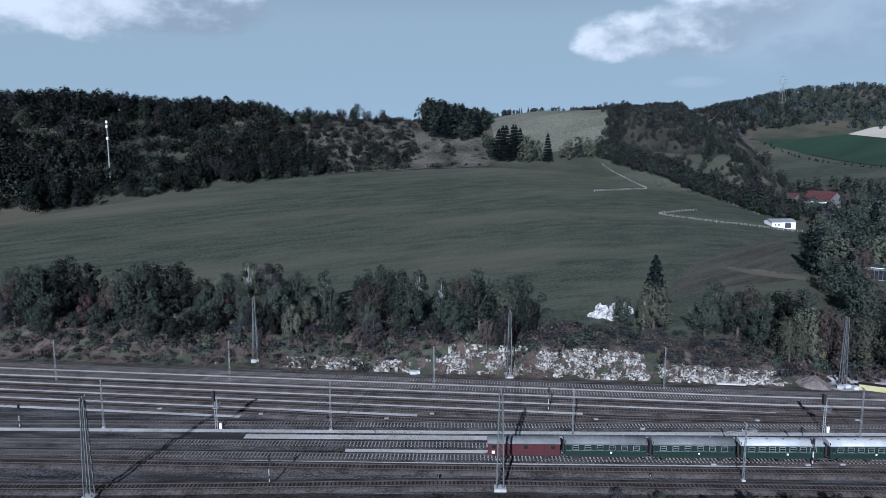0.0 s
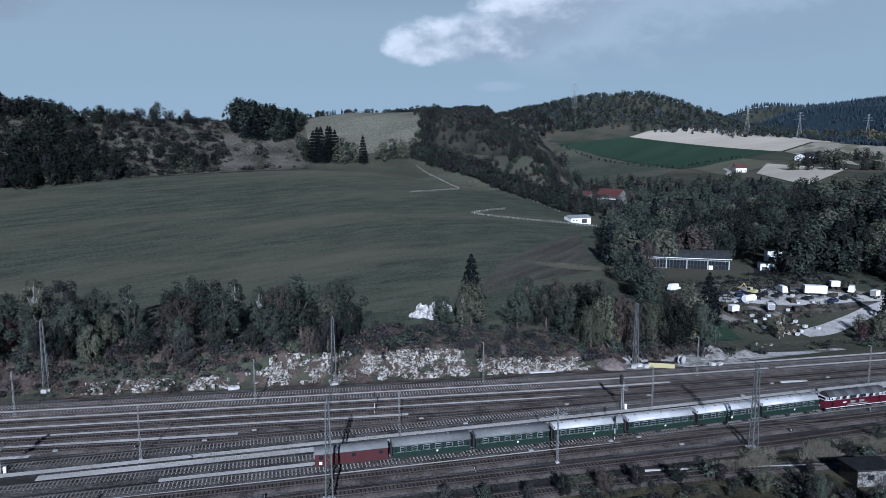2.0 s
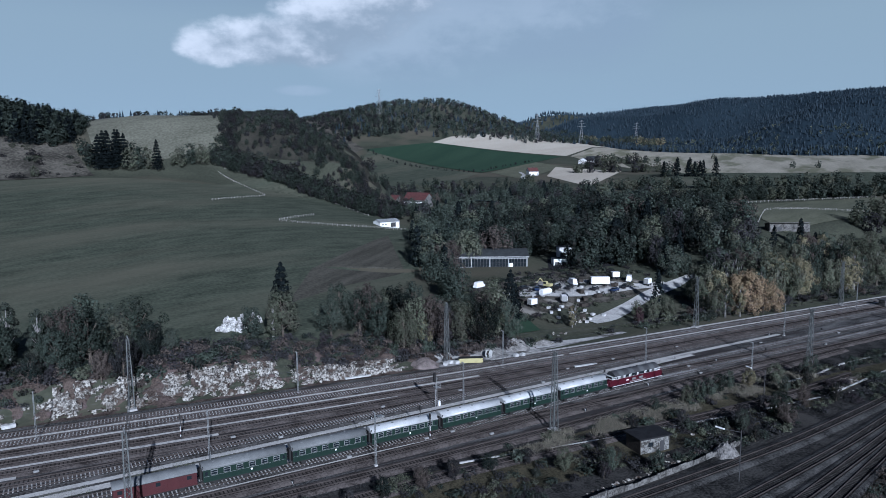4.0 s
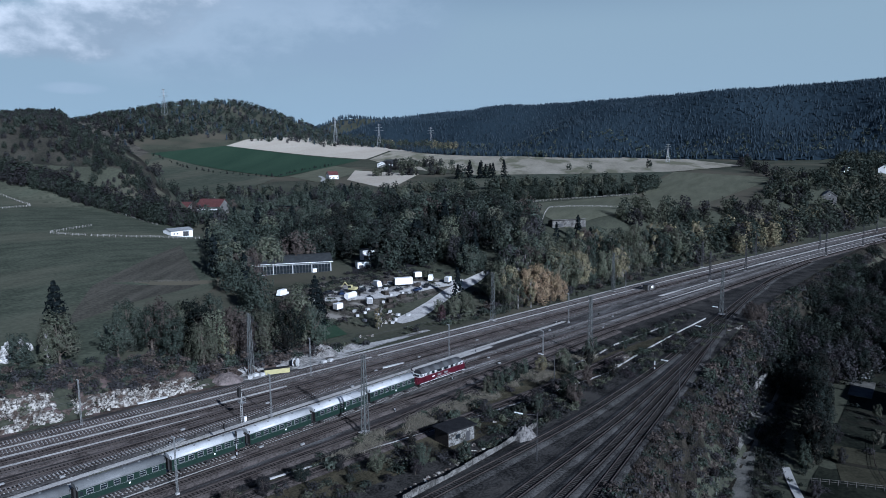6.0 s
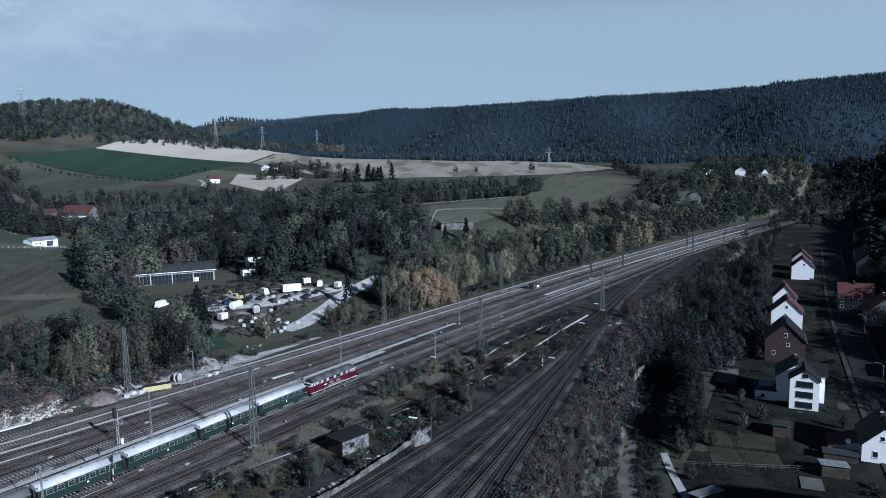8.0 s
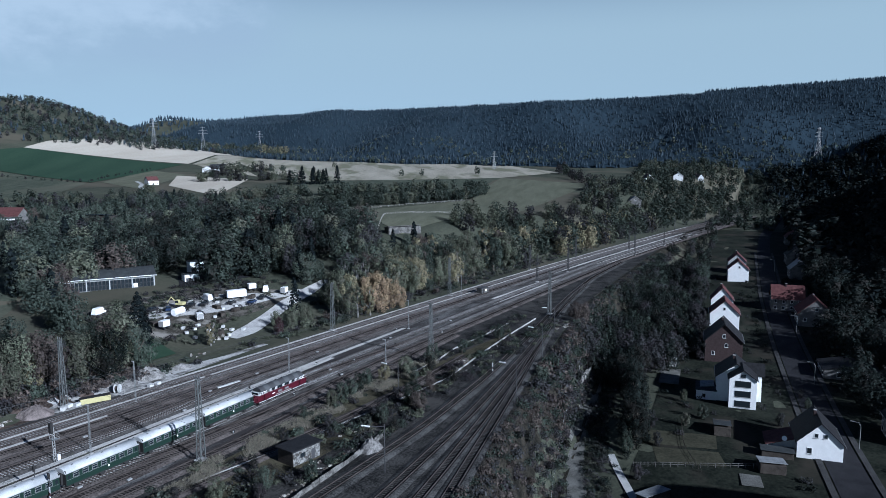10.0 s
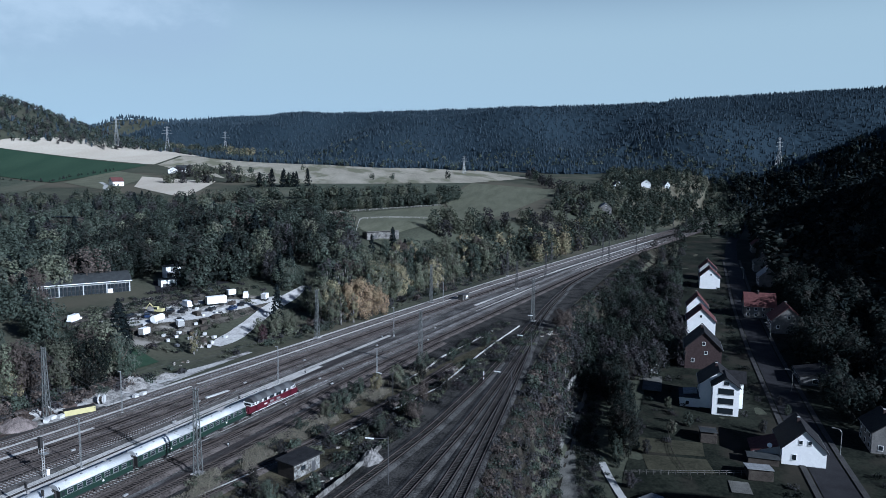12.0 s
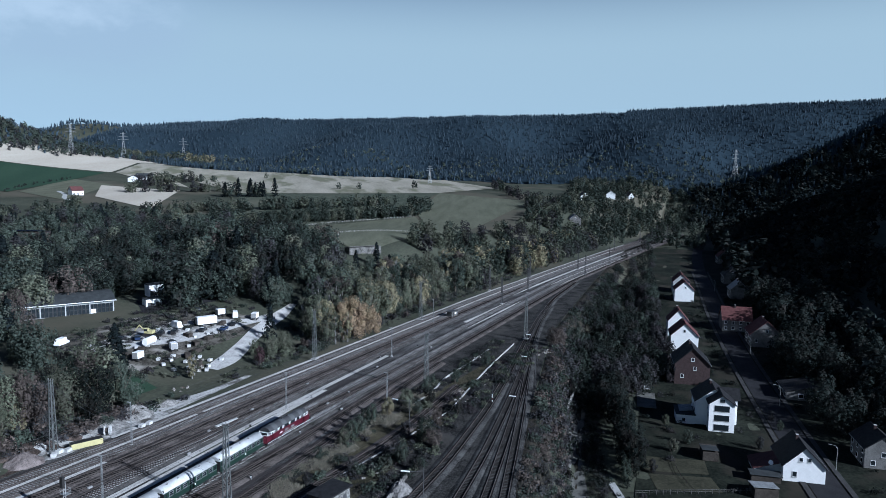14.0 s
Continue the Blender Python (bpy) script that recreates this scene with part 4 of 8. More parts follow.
tower = lattice_tower("lattice_mast", 16.0, 1.15, 0.5, 15, "tall grey-green lattice mast on a concrete base")
pairs = [((-51.0, 167.6), (-57.0, 99.0)), ((12.7, 158.8), (7.0, 103.0)), ((88.5, 153.0), (83.8, 102.8)), ((175.6, 145.2), (162.3, 99.4)), ((246.0, 139.8), (233.0, 90.8))]
used = False
for north, south in pairs:
    for x, y in (north, south):
        m = Matrix.Translation((x, y, h(x, y) if h(x, y) > 0.4 else 0.0))
        if not used:
            tower.matrix_world, used = m, True
        else:
            copy_thing(tower, m)
    s = empty("head_span")
    for z, sag, r in ((15.6, 4.2, 0.03), (15.4, 5.2, 0.03), (8.4, 0.15, 0.025), (6.6, 0.1, 0.022)):
        bm = bmesh.new()
        wire(bm, (*north, z), (*south, z), sag, r, 14)
        part("wire", bm, M["roof_dark"], s)
    for k in range(1, 8):
        x, y = north[0] + (south[0] - north[0]) * k / 8, north[1] + (south[1] - north[1]) * k / 8
        bm = bmesh.new()
        rod(bm, (x, y, 6.6), (x, y, 15.5 - 5.0 * 4 * (k / 8) * (1 - k / 8)), 0.02, 3)
        part("dropper", bm, M["roof_dark"], s)
    tagged(s, "thin head span of wires across the tracks", "overhead wire", group="head spans")

far_mast = lattice_tower("catenary_mast", 13.0, 0.75, 0.4, 10, "slim dark catenary mast beside the far tracks", "roof_dark", False)
far_mast.matrix_world = Matrix.Translation((331.0, 118.0, 0))
for x, y in ((296, 120.7), (330, 138.5), (385, 132), (434, 113.5), (410, 104), (468.7, 99), (560, 110), (650, 100.7), (669, 92), (740, 84)):
    copy_thing(far_mast, Matrix.Translation((x, y, 0)))

def poly_wire(bm, P, r):
    """One unbroken wire along points."""
    rings = [[bm.verts.new(Vector(p) + Vector(o) * r) for o in ((0, 1, 0), (0, -1, 0), (0, 0, 1.4))] for p in P]
    for p, q in zip(rings, rings[1:]):
        for k in range(3):
            bm.faces.new((p[k], p[(k + 1) % 3], q[(k + 1) % 3], q[k]))


contact = empty("contact_wire")
overhead = [line(M_LINES[key], 100) for key in ("m1", "m2", "m3")] + [line(off(d, -230, 600, 40), 100) for d in (0, 4.9)]
for P in overhead:
    P = P[P[:, 0] > -200]
    for name, z, sag in (("contact_line", 5.7, 0.0), ("carrier_cable", 7.2, 0.3)):
        bm = bmesh.new()
        poly_wire(bm, [(x, y, z - sag * math.sin(math.pi * (k % 8) / 8)) for k, (x, y) in enumerate(P)], 0.018)
        part(name, bm, M["roof_dark"], contact)
tagged(contact, "thin dark contact wires over the main tracks", "overhead wire")


def yard_lamp():
    e = empty("yard_lamp")
    tower_legs = [(-0.14, -0.14), (0.14, -0.14), (0.14, 0.14), (-0.14, 0.14)]
    for x, y in tower_legs:
        bm = bmesh.new()
        rod(bm, (x, y, -0.2), (x * 0.6, y * 0.6, 9.6), 0.028, 4)
        part("leg", bm, M["steel_grey"], e)
    for k in range(4):
        bm = bmesh.new()
        ends = (tower_legs[k], tower_legs[(k + 1) % 4])
        zigzag(bm, [Vector((ends[i % 2][0] * (1 - 0.04 * i), ends[i % 2][1] * (1 - 0.04 * i), 0.3 + 0.66 * i)) for i in range(15)], 0.018)
        part("brace", bm, M["steel_grey"], e, "zigzag lattice brace")
    part("foot", bevelled(0.6, 0.6, 0.4, 0, 0, -0.2, 0.03), M["concrete"], e)
    bm = bevelled(1.0, 0.26, 0.16, 0.35, 0, 9.6, 0.05)
    part("lamp_head", bm, M["cream"], e, "pale lamp head")
    return tagged(e, "slim lattice yard lamp with a pale head", "lamp post", group="yard lamps")


lamp = yard_lamp()
spots = [(-94.5, 154.1), (-68.9, 126.4), (-53.3, 154.4), (-24.3, 126.2), (-5.1, 150.2), (21.8, 122.6), (47.2, 150.7), (46.9, 106.6), (75.7, 123.8), (98.9, 142.0), (132.5, 125.2), (143.2, 101.8), (243.8, 133), (190, 124.5)]
for k, (x, y) in enumerate(spots):
    m = pose(x, y, 0.1, 0, 0, 90)
    if k == 0:
        lamp.matrix_world = m
    else:
        copy_thing(lamp, m)


def main_signal():
    e = empty("signal_mast")
    bm = bmesh.new()
    for x in (-0.2, 0.2):
        rod(bm, (x, 0, -0.1), (x, 0, 6.6), 0.07, 5)
    for z in np.arange(0.4, 6.4, 0.5):
        rod(bm, (-0.2, 0, float(z)), (0.2, 0, float(z) + 0.25), 0.03, 3)
    part("mast", bm, M["cream"], e)
    part("signal_head", bevelled(0.5, 0.8, 2.0, -0.35, 0, 5.6, 0.06), M["black"], e, "black signal screen")
    part("platform", bevelled(1.1, 1.5, 0.08, 0.2, 0, 4.3, 0.02), M["steel_grey"], e)
    bm = bmesh.new()
    for x, y in ((-0.3, -0.7), (-0.3, 0.7), (0.7, -0.7), (0.7, 0.7)):
        rod(bm, (x, y, 4.3), (x, y, 5.3), 0.035, 4)
    for a, b in (((-0.3, -0.7), (0.7, -0.7)), ((0.7, -0.7), (0.7, 0.7)), ((0.7, 0.7), (-0.3, 0.7))):
        for z in (4.8, 5.3):
            rod(bm, (*a, z), (*b, z), 0.03, 4)
    part("railing", bm, M["cream"], e)
    part("relay_box", bevelled(0.5, 0.4, 1.1, 0.8, 0.1, 0, 0.03), M["bright"], e, "white relay box at the foot")
    return tagged(e, "light signal mast with platform and black screen", "railway signal", group="signals")


sig = main_signal()
sig.matrix_world = pose(70.4, 126.6, 0.1)
copy_thing(sig, pose(-46.7, 126.4, 0.1))


def post_signal():
    e = empty("signal_post")
    bm = bmesh.new()
    rod(bm, (0, 0, -0.1), (0, 0, 5.0), 0.07, 6)
    part("post", bm, M["roof_dark"], e)
    for i in range(4):
        part("mast_plate", bevelled(0.06, 0.3, 0.48, -0.1, 0, 0.6 + i * 0.55, 0), M["bright"] if i != 1 else M["van_red"], e, "white mast plate" if i != 1 else "red mast plate")
    part("signal_head", bevelled(0.25, 0.5, 1.0, -0.1, 0, 4.1, 0.04), M["black"], e)
    return tagged(e, "short signal post with white and red plates", "railway signal", group="signals")


ps = post_signal()
ps.matrix_world = pose(61.2, 116.7, 0.1)
for x, y in ((60.8, 111.8), (-30.0, 103.6), (19.2, 136.4), (159.1, 78.6), (-84.7, 125.4)):
    copy_thing(ps, pose(x, y, 0.1))


def dwarf_signal():
    e = empty("dwarf_signal")
    part("box", bevelled(0.3, 0.45, 0.55, 0, 0, 0.35, 0.04), M["black"], e)
    bm = bmesh.new()
    rod(bm, (0, 0, 0), (0, 0, 0.4), 0.06, 6)
    part("post", bm, M["steel_grey"], e)
    part("face", bevelled(0.03, 0.3, 0.3, -0.16, 0, 0.45, 0), M["bright"], e)
    return tagged(e, "small black dwarf signal beside a track", "railway signal", group="dwarf signals")


dw = dwarf_signal()
dw.matrix_world = pose(20, 116.8, 0.1)
for x, y in ((-3, 105.9), (32, 106.9), (55, 126.4), (104, 117.6), (118, 125), (142, 124), (150, 117), (186, 126.5), (170, 116.6), (205, 122), (120, 112.3), (-26, 131.2), (96, 107.2)):
    copy_thing(dw, pose(x, y, 0.1, 0, 0, random.choice((0, 180))))


def point_motor():
    e = empty("point_machine")
    part("housing", bevelled(0.9, 0.5, 0.32, 0, 0, 0.12, 0.06), M["cream"], e)
    part("rod", bevelled(0.08, 1.3, 0.06, 0.2, 0.7, 0.2, 0), M["rail"], e)
    return tagged(e, "pale point machine beside a turnout", "point machine", group="point machines")


pm = point_motor()
pm.matrix_world = pose(-14, 131.4, 0.15)
for x, y in ((-5, 134.2), (28, 131.8), (36, 127), (60, 111.9), (66, 112.2), (88, 117.0), (72, 107.3), (100, 126.8), (112, 132.0), (128, 132.4), (140, 117.6), (138, 112.2), (152, 132), (176, 122.4), (190, 111.6), (60, 131.7), (-40, 133.5), (-62, 136), (-16, 124.6), (44, 111.8), (80, 132.2), (206, 117.2)):
    copy_thing(pm, pose(x, y, 0.15, 0, 0, random.uniform(-6, 6)))


def signal_gantry():
    """Old striped semaphore mast lying between the tracks."""
    e = empty("dismantled_signal")
    bm = bmesh.new()
    for y in (-0.3, 0.3):
        for z in (0.15, 0.6):
            rod(bm, (-3.2, y, z), (3.2, y * 0.6, z), 0.05, 4)
    for i in range(10):
        x = -3 + i * 0.63
        rod(bm, (x, -0.3, 0.15), (x + 0.6, 0.3, 0.6), 0.03, 3)
        rod(bm, (x, 0.3, 0.15), (x + 0.6, -0.3, 0.6), 0.03, 3)
    part("lattice", bm, M["cream"], e)
    part("platform", bevelled(1.4, 1.0, 0.08, 2.2, 0.2, 0.75, 0.02), M["steel_grey"], e)
    return tagged(e, "dismantled pale lattice signal lying beside a track", "railway signal")


signal_gantry().matrix_world = pose(54.5, 125.4, 0.15, 0, 0, 12)

# cable troughs, pipes and concrete edges
for pts, w, mat, label in (
    ([(60, 99.8), (90, 94.2), (112, 91.0), (130, 88.7), (150, 86.6)], 0.32, "concrete", "broken line of concrete cable trough"),
    ([(150, 97.2), (162, 97.0), (174, 99.0), (193, 98.2), (212, 98.0)], 0.4, "concrete", "pale pipe lying beside the tracks"),
    ([(150, 86.8), (165, 88.4), (182, 90.1), (200, 91.4), (224, 92.6)], 0.36, "concrete", "pale concrete cable trough"),
):
    P = line(pts, 30)
    hgt = 0.9 if "wall" in label else 0.35
    ob = mesh_object("cable_trough" if "trough" in label else ("pipe" if "pipe" in label else "low_wall"), *strip_mesh(P, [(-w / 2, 0.05), (-w / 2, hgt), (w / 2, hgt), (w / 2, 0.05)]), M[mat])
    tagged(ob, label, "railway clutter")

M["wall_grey"] = mix_material("stained_concrete", (0.05, 0.048, 0.045), (0.17, 0.165, 0.155), 0.95, 0.5, 3.0, 0.5, contrast=1.6)
P = line([(70, 77.2), (80, 77.4), (92, 77.9), (104, 79.0), (110, 79.8)], 22)
low_wall = empty("low_wall")
for a, b in zip(P, P[1:]):
    d = b - a
    m = Matrix.Translation((*((a + b) / 2), 0)) @ Matrix.Rotation(math.atan2(d[1], d[0]), 4, "Z")
    o = part("panel", bevelled(float(np.hypot(*d)) - 0.05, 0.16, random.uniform(0.9, 1.4), 0, 0, -0.1, 0.02), M["wall_grey"], low_wall)
    o.matrix_local = m @ Matrix.Rotation(random.uniform(-0.07, 0.05), 4, "X")
tagged(low_wall, "leaning retaining wall of stained concrete panels", "wall")


def relay_hut():
    """Small open-fronted hut beside the main line."""
    e = empty("relay_hut")
    part("wall", bevelled(4.6, 2.4, 2.3, 0, 0, -0.1, 0.03), M["wall_grey"], e, "stained concrete wall")
    part("roof", bevelled(5.6, 3.2, 0.2, 0, 0, 2.3, 0.04), M["roof_dark"], e, "dark overhanging roof")
    part("door", bevelled(0.9, 0.08, 1.9, -1.2, -1.22, 0, 0.01), M["black"], e)
    part("window", bevelled(1.4, 0.08, 0.8, 0.9, -1.22, 1.0, 0.01), M["bright"], e, "pale window shutter")
    for x in (-2.2, 2.2):
        part("post", bevelled(0.12, 0.12, 2.3, x, -1.5, 0, 0.01), M["steel_grey"], e)
    return tagged(e, "small grey relay hut with a dark roof beside the line", "hut")


relay_hut().matrix_world = pose(259.5, 131.2, 0.05, 0, 0, -8)


def gantry_sign():
    """Slim post with two ring lamps over the lower lines."""
    e = empty("line_signal")
    bm = bmesh.new()
    rod(bm, (0, 0, -0.2), (0, 0, 9), 0.09, 6)
    rod(bm, (0, 0, 8.6), (-1.8, 3.2, 8.9), 0.06, 5)
    part("post", bm, M["roof_dark"], e)
    part("arm_light", bevelled(0.25, 1.6, 0.2, -1.6, 2.9, 8.85, 0.03), M["bright"], e)
    return tagged(e, "slim dark post with a bright arm over the lower lines", "lamp post")


gs = gantry_sign()
gs.matrix_world = pose(143.3, 65.0, 0)
for x, y in ((178.7, 72.4), (96.5, 70.2), (129.0, 88.6), (206, 79)):
    copy_thing(gs, pose(x, y, 0, 0, 0, random.uniform(-20, 20)))


# ---- rock cutting and heaps beside the line ----
M["rock"] = mix_material("pale_limestone", (0.06, 0.053, 0.046), (0.46, 0.44, 0.40), 0.95, 1.6, 2.2, 1.0, contrast=1.9, bump_scale=0.4, third=(0.075, 0.058, 0.048), third_scale=0.5, third_edge=(0.47, 0.62))
M["slope_soil"] = mix_material("cutting_soil", (0.028, 0.022, 0.019), (0.105, 0.082, 0.07), 0.95, 0.35, 2.5, 0.9, contrast=1.3, third=(0.11, 0.084, 0.078), third_scale=0.2, third_edge=(0.53, 0.64), bump_scale=0.3)
M["heap"] = mix_material("spoil_heap", (0.10, 0.085, 0.08), (0.25, 0.21, 0.195), 0.95, 0.8, 5.0, 1.0, bump_scale=0.3)
M["chalk"] = mix_material("chalky_spoil", (0.13, 0.125, 0.118), (0.36, 0.345, 0.325), 0.95, 0.7, 4.0, 1.0, contrast=1.3, bump_scale=0.3)
M["heap_grey"] = mix_material("grey_gravel_heap", (0.09, 0.085, 0.08), (0.24, 0.23, 0.22), 0.95, 0.8, 3.0, 1.0, contrast=1.3, bump_scale=0.3)


M["flaking_stone"] = mix_material("weathered_stone_wall", (0.10, 0.098, 0.092), (0.30, 0.29, 0.275), 0.95, 0.6, 3.0, 0.7, contrast=1.6, bump_scale=0.2)


def cutting_slope():
    xs, qs = np.arange(-240, 104, 1.0), np.linspace(-0.5, 12, 18)
    X, Q = np.meshgrid(xs, qs)
    Y = north_track(X) + 4.5 + Q
    n = np.array([noise.fractal(Vector((a / 3.5, b / 3.5, 0.3)), 1.0, 2.0, 4) for a, b in zip(X.ravel(), Y.ravel())]).reshape(X.shape)
    edge = np.sin(np.clip(Q / 12, 0, 1) * np.pi)
    Z = height(X, Y) + 0.1 + n * 1.0 * edge
    ob = mesh_object("cutting_slope", np.dstack([X, Y - n * 0.8 * edge, Z]).reshape(-1, 3), quads(len(xs), len(qs)), M["slope_soil"])
    tagged(ob, "steep cutting slope of reddish soil and loose stone", "embankment", kind="structure")


def rock_face(x0, x1, seed, lo, hi):
    """Broken bare rock standing out of the slope, ragged at its edge."""
    xs, qs = np.arange(x0, x1, 0.33), np.linspace(lo, hi, 30)
    X, Q = np.meshgrid(xs, qs)
    Y = north_track(X) + 4.5 + Q
    pts = list(zip(X.ravel(), Y.ravel()))
    big = np.array([noise.fractal(Vector((a / 5, b / 3.2, seed)), 1.0, 2.0, 3) for a, b in pts]).reshape(X.shape)
    crag = np.array([noise.ridged_multi_fractal(Vector((a / 2.2, b / 1.3, seed + 0.7)), 0.9, 2.2, 4, 0.9, 2.0) for a, b in pts]).reshape(X.shape)
    step = np.array([noise.cell(Vector((a / 1.1, b / 0.7, seed))) for a, b in pts]).reshape(X.shape)
    fine = np.array([noise.fractal(Vector((a / 0.9, b / 0.7, seed + 4)), 0.8, 2.0, 3) for a, b in pts]).reshape(X.shape)
    rim = np.minimum(np.minimum((X - x0) / 5, (x1 - X) / 5), np.minimum((Q - lo) / 0.8, (hi - Q) / 2.0)).clip(0, 1)
    out = (0.3 + 0.7 * big + 0.35 * crag + 0.3 * step + 0.35 * fine) * rim
    Z = height(X, Y) + 0.25 + 0.9 * out - 1.2 * (1 - rim)
    F = quads(len(xs), len(qs))
    keep = (big + 0.35 * rim + 0.6 * fine).ravel()[F].mean(1) > 0.10
    ob = mesh_object("rock_face", np.dstack([X, Y - 0.9 * out, Z]).reshape(-1, 3), F[keep], M["rock"])
    tagged(ob, "bare crumbling pale rock face in the cutting", "rock face", kind="structure")


cutting_slope()
rock_face(-46, -8, 3.1, 0.8, 5.5)
rock_face(-6, 48, 8.4, 0.8, 9.6)
rock_face(46, 80, 5.2, 0.8, 7.5)


def rock_mesh(seed, flat=0.75, cuts=3, jag=0.5):
    bm = bmesh.new()
    bmesh.ops.create_icosphere(bm, subdivisions=cuts, radius=1)
    for v in bm.verts:
        p = v.co * 1.1 + Vector((seed * 7.3, 0, 0))
        c = noise.cell(p * 2.2)
        v.co *= 0.8 + 0.28 * noise.fractal(p, 1.0, 2.0, 3) + jag * 0.35 * c
        v.co.z *= flat
    me = bpy.data.meshes.new("rock")
    bm.to_mesh(me)
    bm.free()
    return me


ROCKS = [rock_mesh(s) for s in range(6)]
for me in ROCKS:
    me.materials.append(M["rock"])


M["white_stone"] = mix_material("white_stone", (0.16, 0.157, 0.15), (0.62, 0.61, 0.59), 0.95, 0.9, 3.0, 0.8, contrast=1.4, bump_scale=0.3)
WHITE_ROCKS = [rock_mesh(s) for s in range(6, 9)]
for me in WHITE_ROCKS:
    me.materials.append(M["white_stone"])


def rock(x, y, r, tall=0.8, label="jagged pale limestone outcrop on the cutting", group="rocks of the cutting"):
    o = new("rock", random.choice(WHITE_ROCKS if group == "white stones" else ROCKS))
    o.matrix_world = Matrix.Translation((x, y, h(x, y) + 0.1)) @ Matrix.Rotation(random.uniform(0, 6.28), 4, "Z") @ Matrix.Diagonal((r, r * random.uniform(0.6, 1), r * tall, 1))
    return tagged(o, label, "rock", group)


for k in range(70):
    x = random.gauss(24, 22) if k < 45 else random.uniform(-75, 92)
    if not -80 < x < 96:
        continue
    q = random.uniform(1.2, 8.0) * (1.0 if 0 < x < 45 else 0.7)
    rock(x, float(north_track(x)) + 4.5 + q, random.uniform(0.3, 0.9), random.uniform(0.6, 1.2))


def heap(x, y, r, tall, material, name, label):
    """A loose heap with an uneven surface."""
    n = 44
    V, F = [(0, 0, tall)], []
    for i in range(1, 9):
        f = i / 8
        for k in range(n):
            a = 2 * math.pi * k / n
            w = 1 + 0.18 * noise.noise(Vector((math.cos(a) * 2 + x, math.sin(a) * 2 + y, f * 2)))
            V.append((math.cos(a) * r * f * w, math.sin(a) * r * f * w, tall * (1 - f ** 1.5) + 0.34 * tall * (1 - 0.7 * f) * noise.fractal(Vector((math.cos(a) * f * 4 + x, math.sin(a) * f * 4, y)), 0.8, 2.0, 4)))
    for k in range(n):
        F.append((0, 1 + k, 1 + (k + 1) % n))
    for i in range(7):
        for k in range(n):
            a, b = 1 + i * n, 1 + (i + 1) * n
            F.append((a + k, b + k, b + (k + 1) % n, a + (k + 1) % n))
    ob = mesh_object(name, V, F, M[material])
    ob.location = (x, y, h(x, y) - 0.05)
    for p in ob.data.polygons:
        p.use_smooth = True
    return tagged(ob, label, "mound")


heap(82.5, 154.5, 4.0, 2.0, "heap", "spoil_mound", "reddish mound of spoil beside a mast")
heap(113, 156, 4.5, 2.2, "chalk", "spoil_mound", "pale mound of chalky spoil")
heap(104, 157.5, 6.0, 1.4, "chalk", "spoil_mound", "pale mound of chalky spoil")
heap(122, 155.5, 3.5, 1.3, "chalk", "spoil_mound", "pale mound of chalky spoil")
heap(103.4, 78.2, 2.6, 2.2, "heap_grey", "gravel_mound", "grey cone of gravel beside the lower lines")
for dx, dy, r, t in ((0, 0, 3.4, 1.4), (3.4, 1.2, 3.0, 1.7), (-2.2, -0.6, 2.4, 1.2), (6.6, 2.4, 2.4, 2.2), (1.6, -1.8, 2.2, 0.9), (5.2, 0.2, 2.0, 1.2), (8.2, 3.4, 1.8, 1.6)):
    rock(40.5 + dx, 186.5 + dy, 0.8 * r, 1.35 * t, "jagged white stone heap at the pasture edge", "white stones")
for cx, cy, n, rr in ((110, 87.3, 16, 0.6), (163, 91.2, 18, 0.8), (158, 89.6, 10, 0.7), (216, 77.8, 6, 1.3), (182, 64.5, 4, 0.9), (94, 84, 8, 0.4), (147, 168, 14, 0.7), (153, 172, 10, 0.6), (134, 160, 8, 0.6), (112, 154.5, 10, 0.5), (100, 153, 10, 0.5), (120, 153.8, 10, 0.5), (217, 80, 6, 0.8), (203, 99, 6, 0.5)):
    for _ in range(n):
        rock(cx + random.gauss(0, 2.2), cy + random.gauss(0, 1.1), rr * random.uniform(0.5, 1.3), 0.7, "broken pale stone in a rubble pile", "rubble stones")


for pts, n, r in (([(161, 91), (179, 89), (202, 87), (227, 83)], 46, 0.34), ([(103, 86), (120, 85), (147, 85), (202, 87)], 50, 0.26), ([(72, 79.5), (84, 80), (96, 81), (104, 82)], 46, 0.42)):
    for x, y in line(pts, n):
        rock(x + random.gauss(0, 0.6), y + random.gauss(0, 0.45), r * random.uniform(0.5, 1.4), 0.6, "broken pale stone in a rubble pile", "rubble stones")
P = line([(196, 67), (206, 67.6), (216, 68), (226, 68.4), (233, 68.6)], 16)
retaining_wall = empty("retaining_wall")
for a, b in zip(P, P[1:]):
    d = b - a
    o = part("block", bevelled(float(np.hypot(*d)) - 0.06, 0.5, random.uniform(3.4, 4.6), 0, 0, 0, 0.06), M["flaking_stone"], retaining_wall)
    o.matrix_local = Matrix.Translation((*((a + b) / 2), -13.6)) @ Matrix.Rotation(math.atan2(d[1], d[0]), 4, "Z") @ Matrix.Rotation(random.uniform(0.1, 0.2), 4, "X")
tagged(retaining_wall, "pale weathered retaining wall above the sunken lane", "wall")


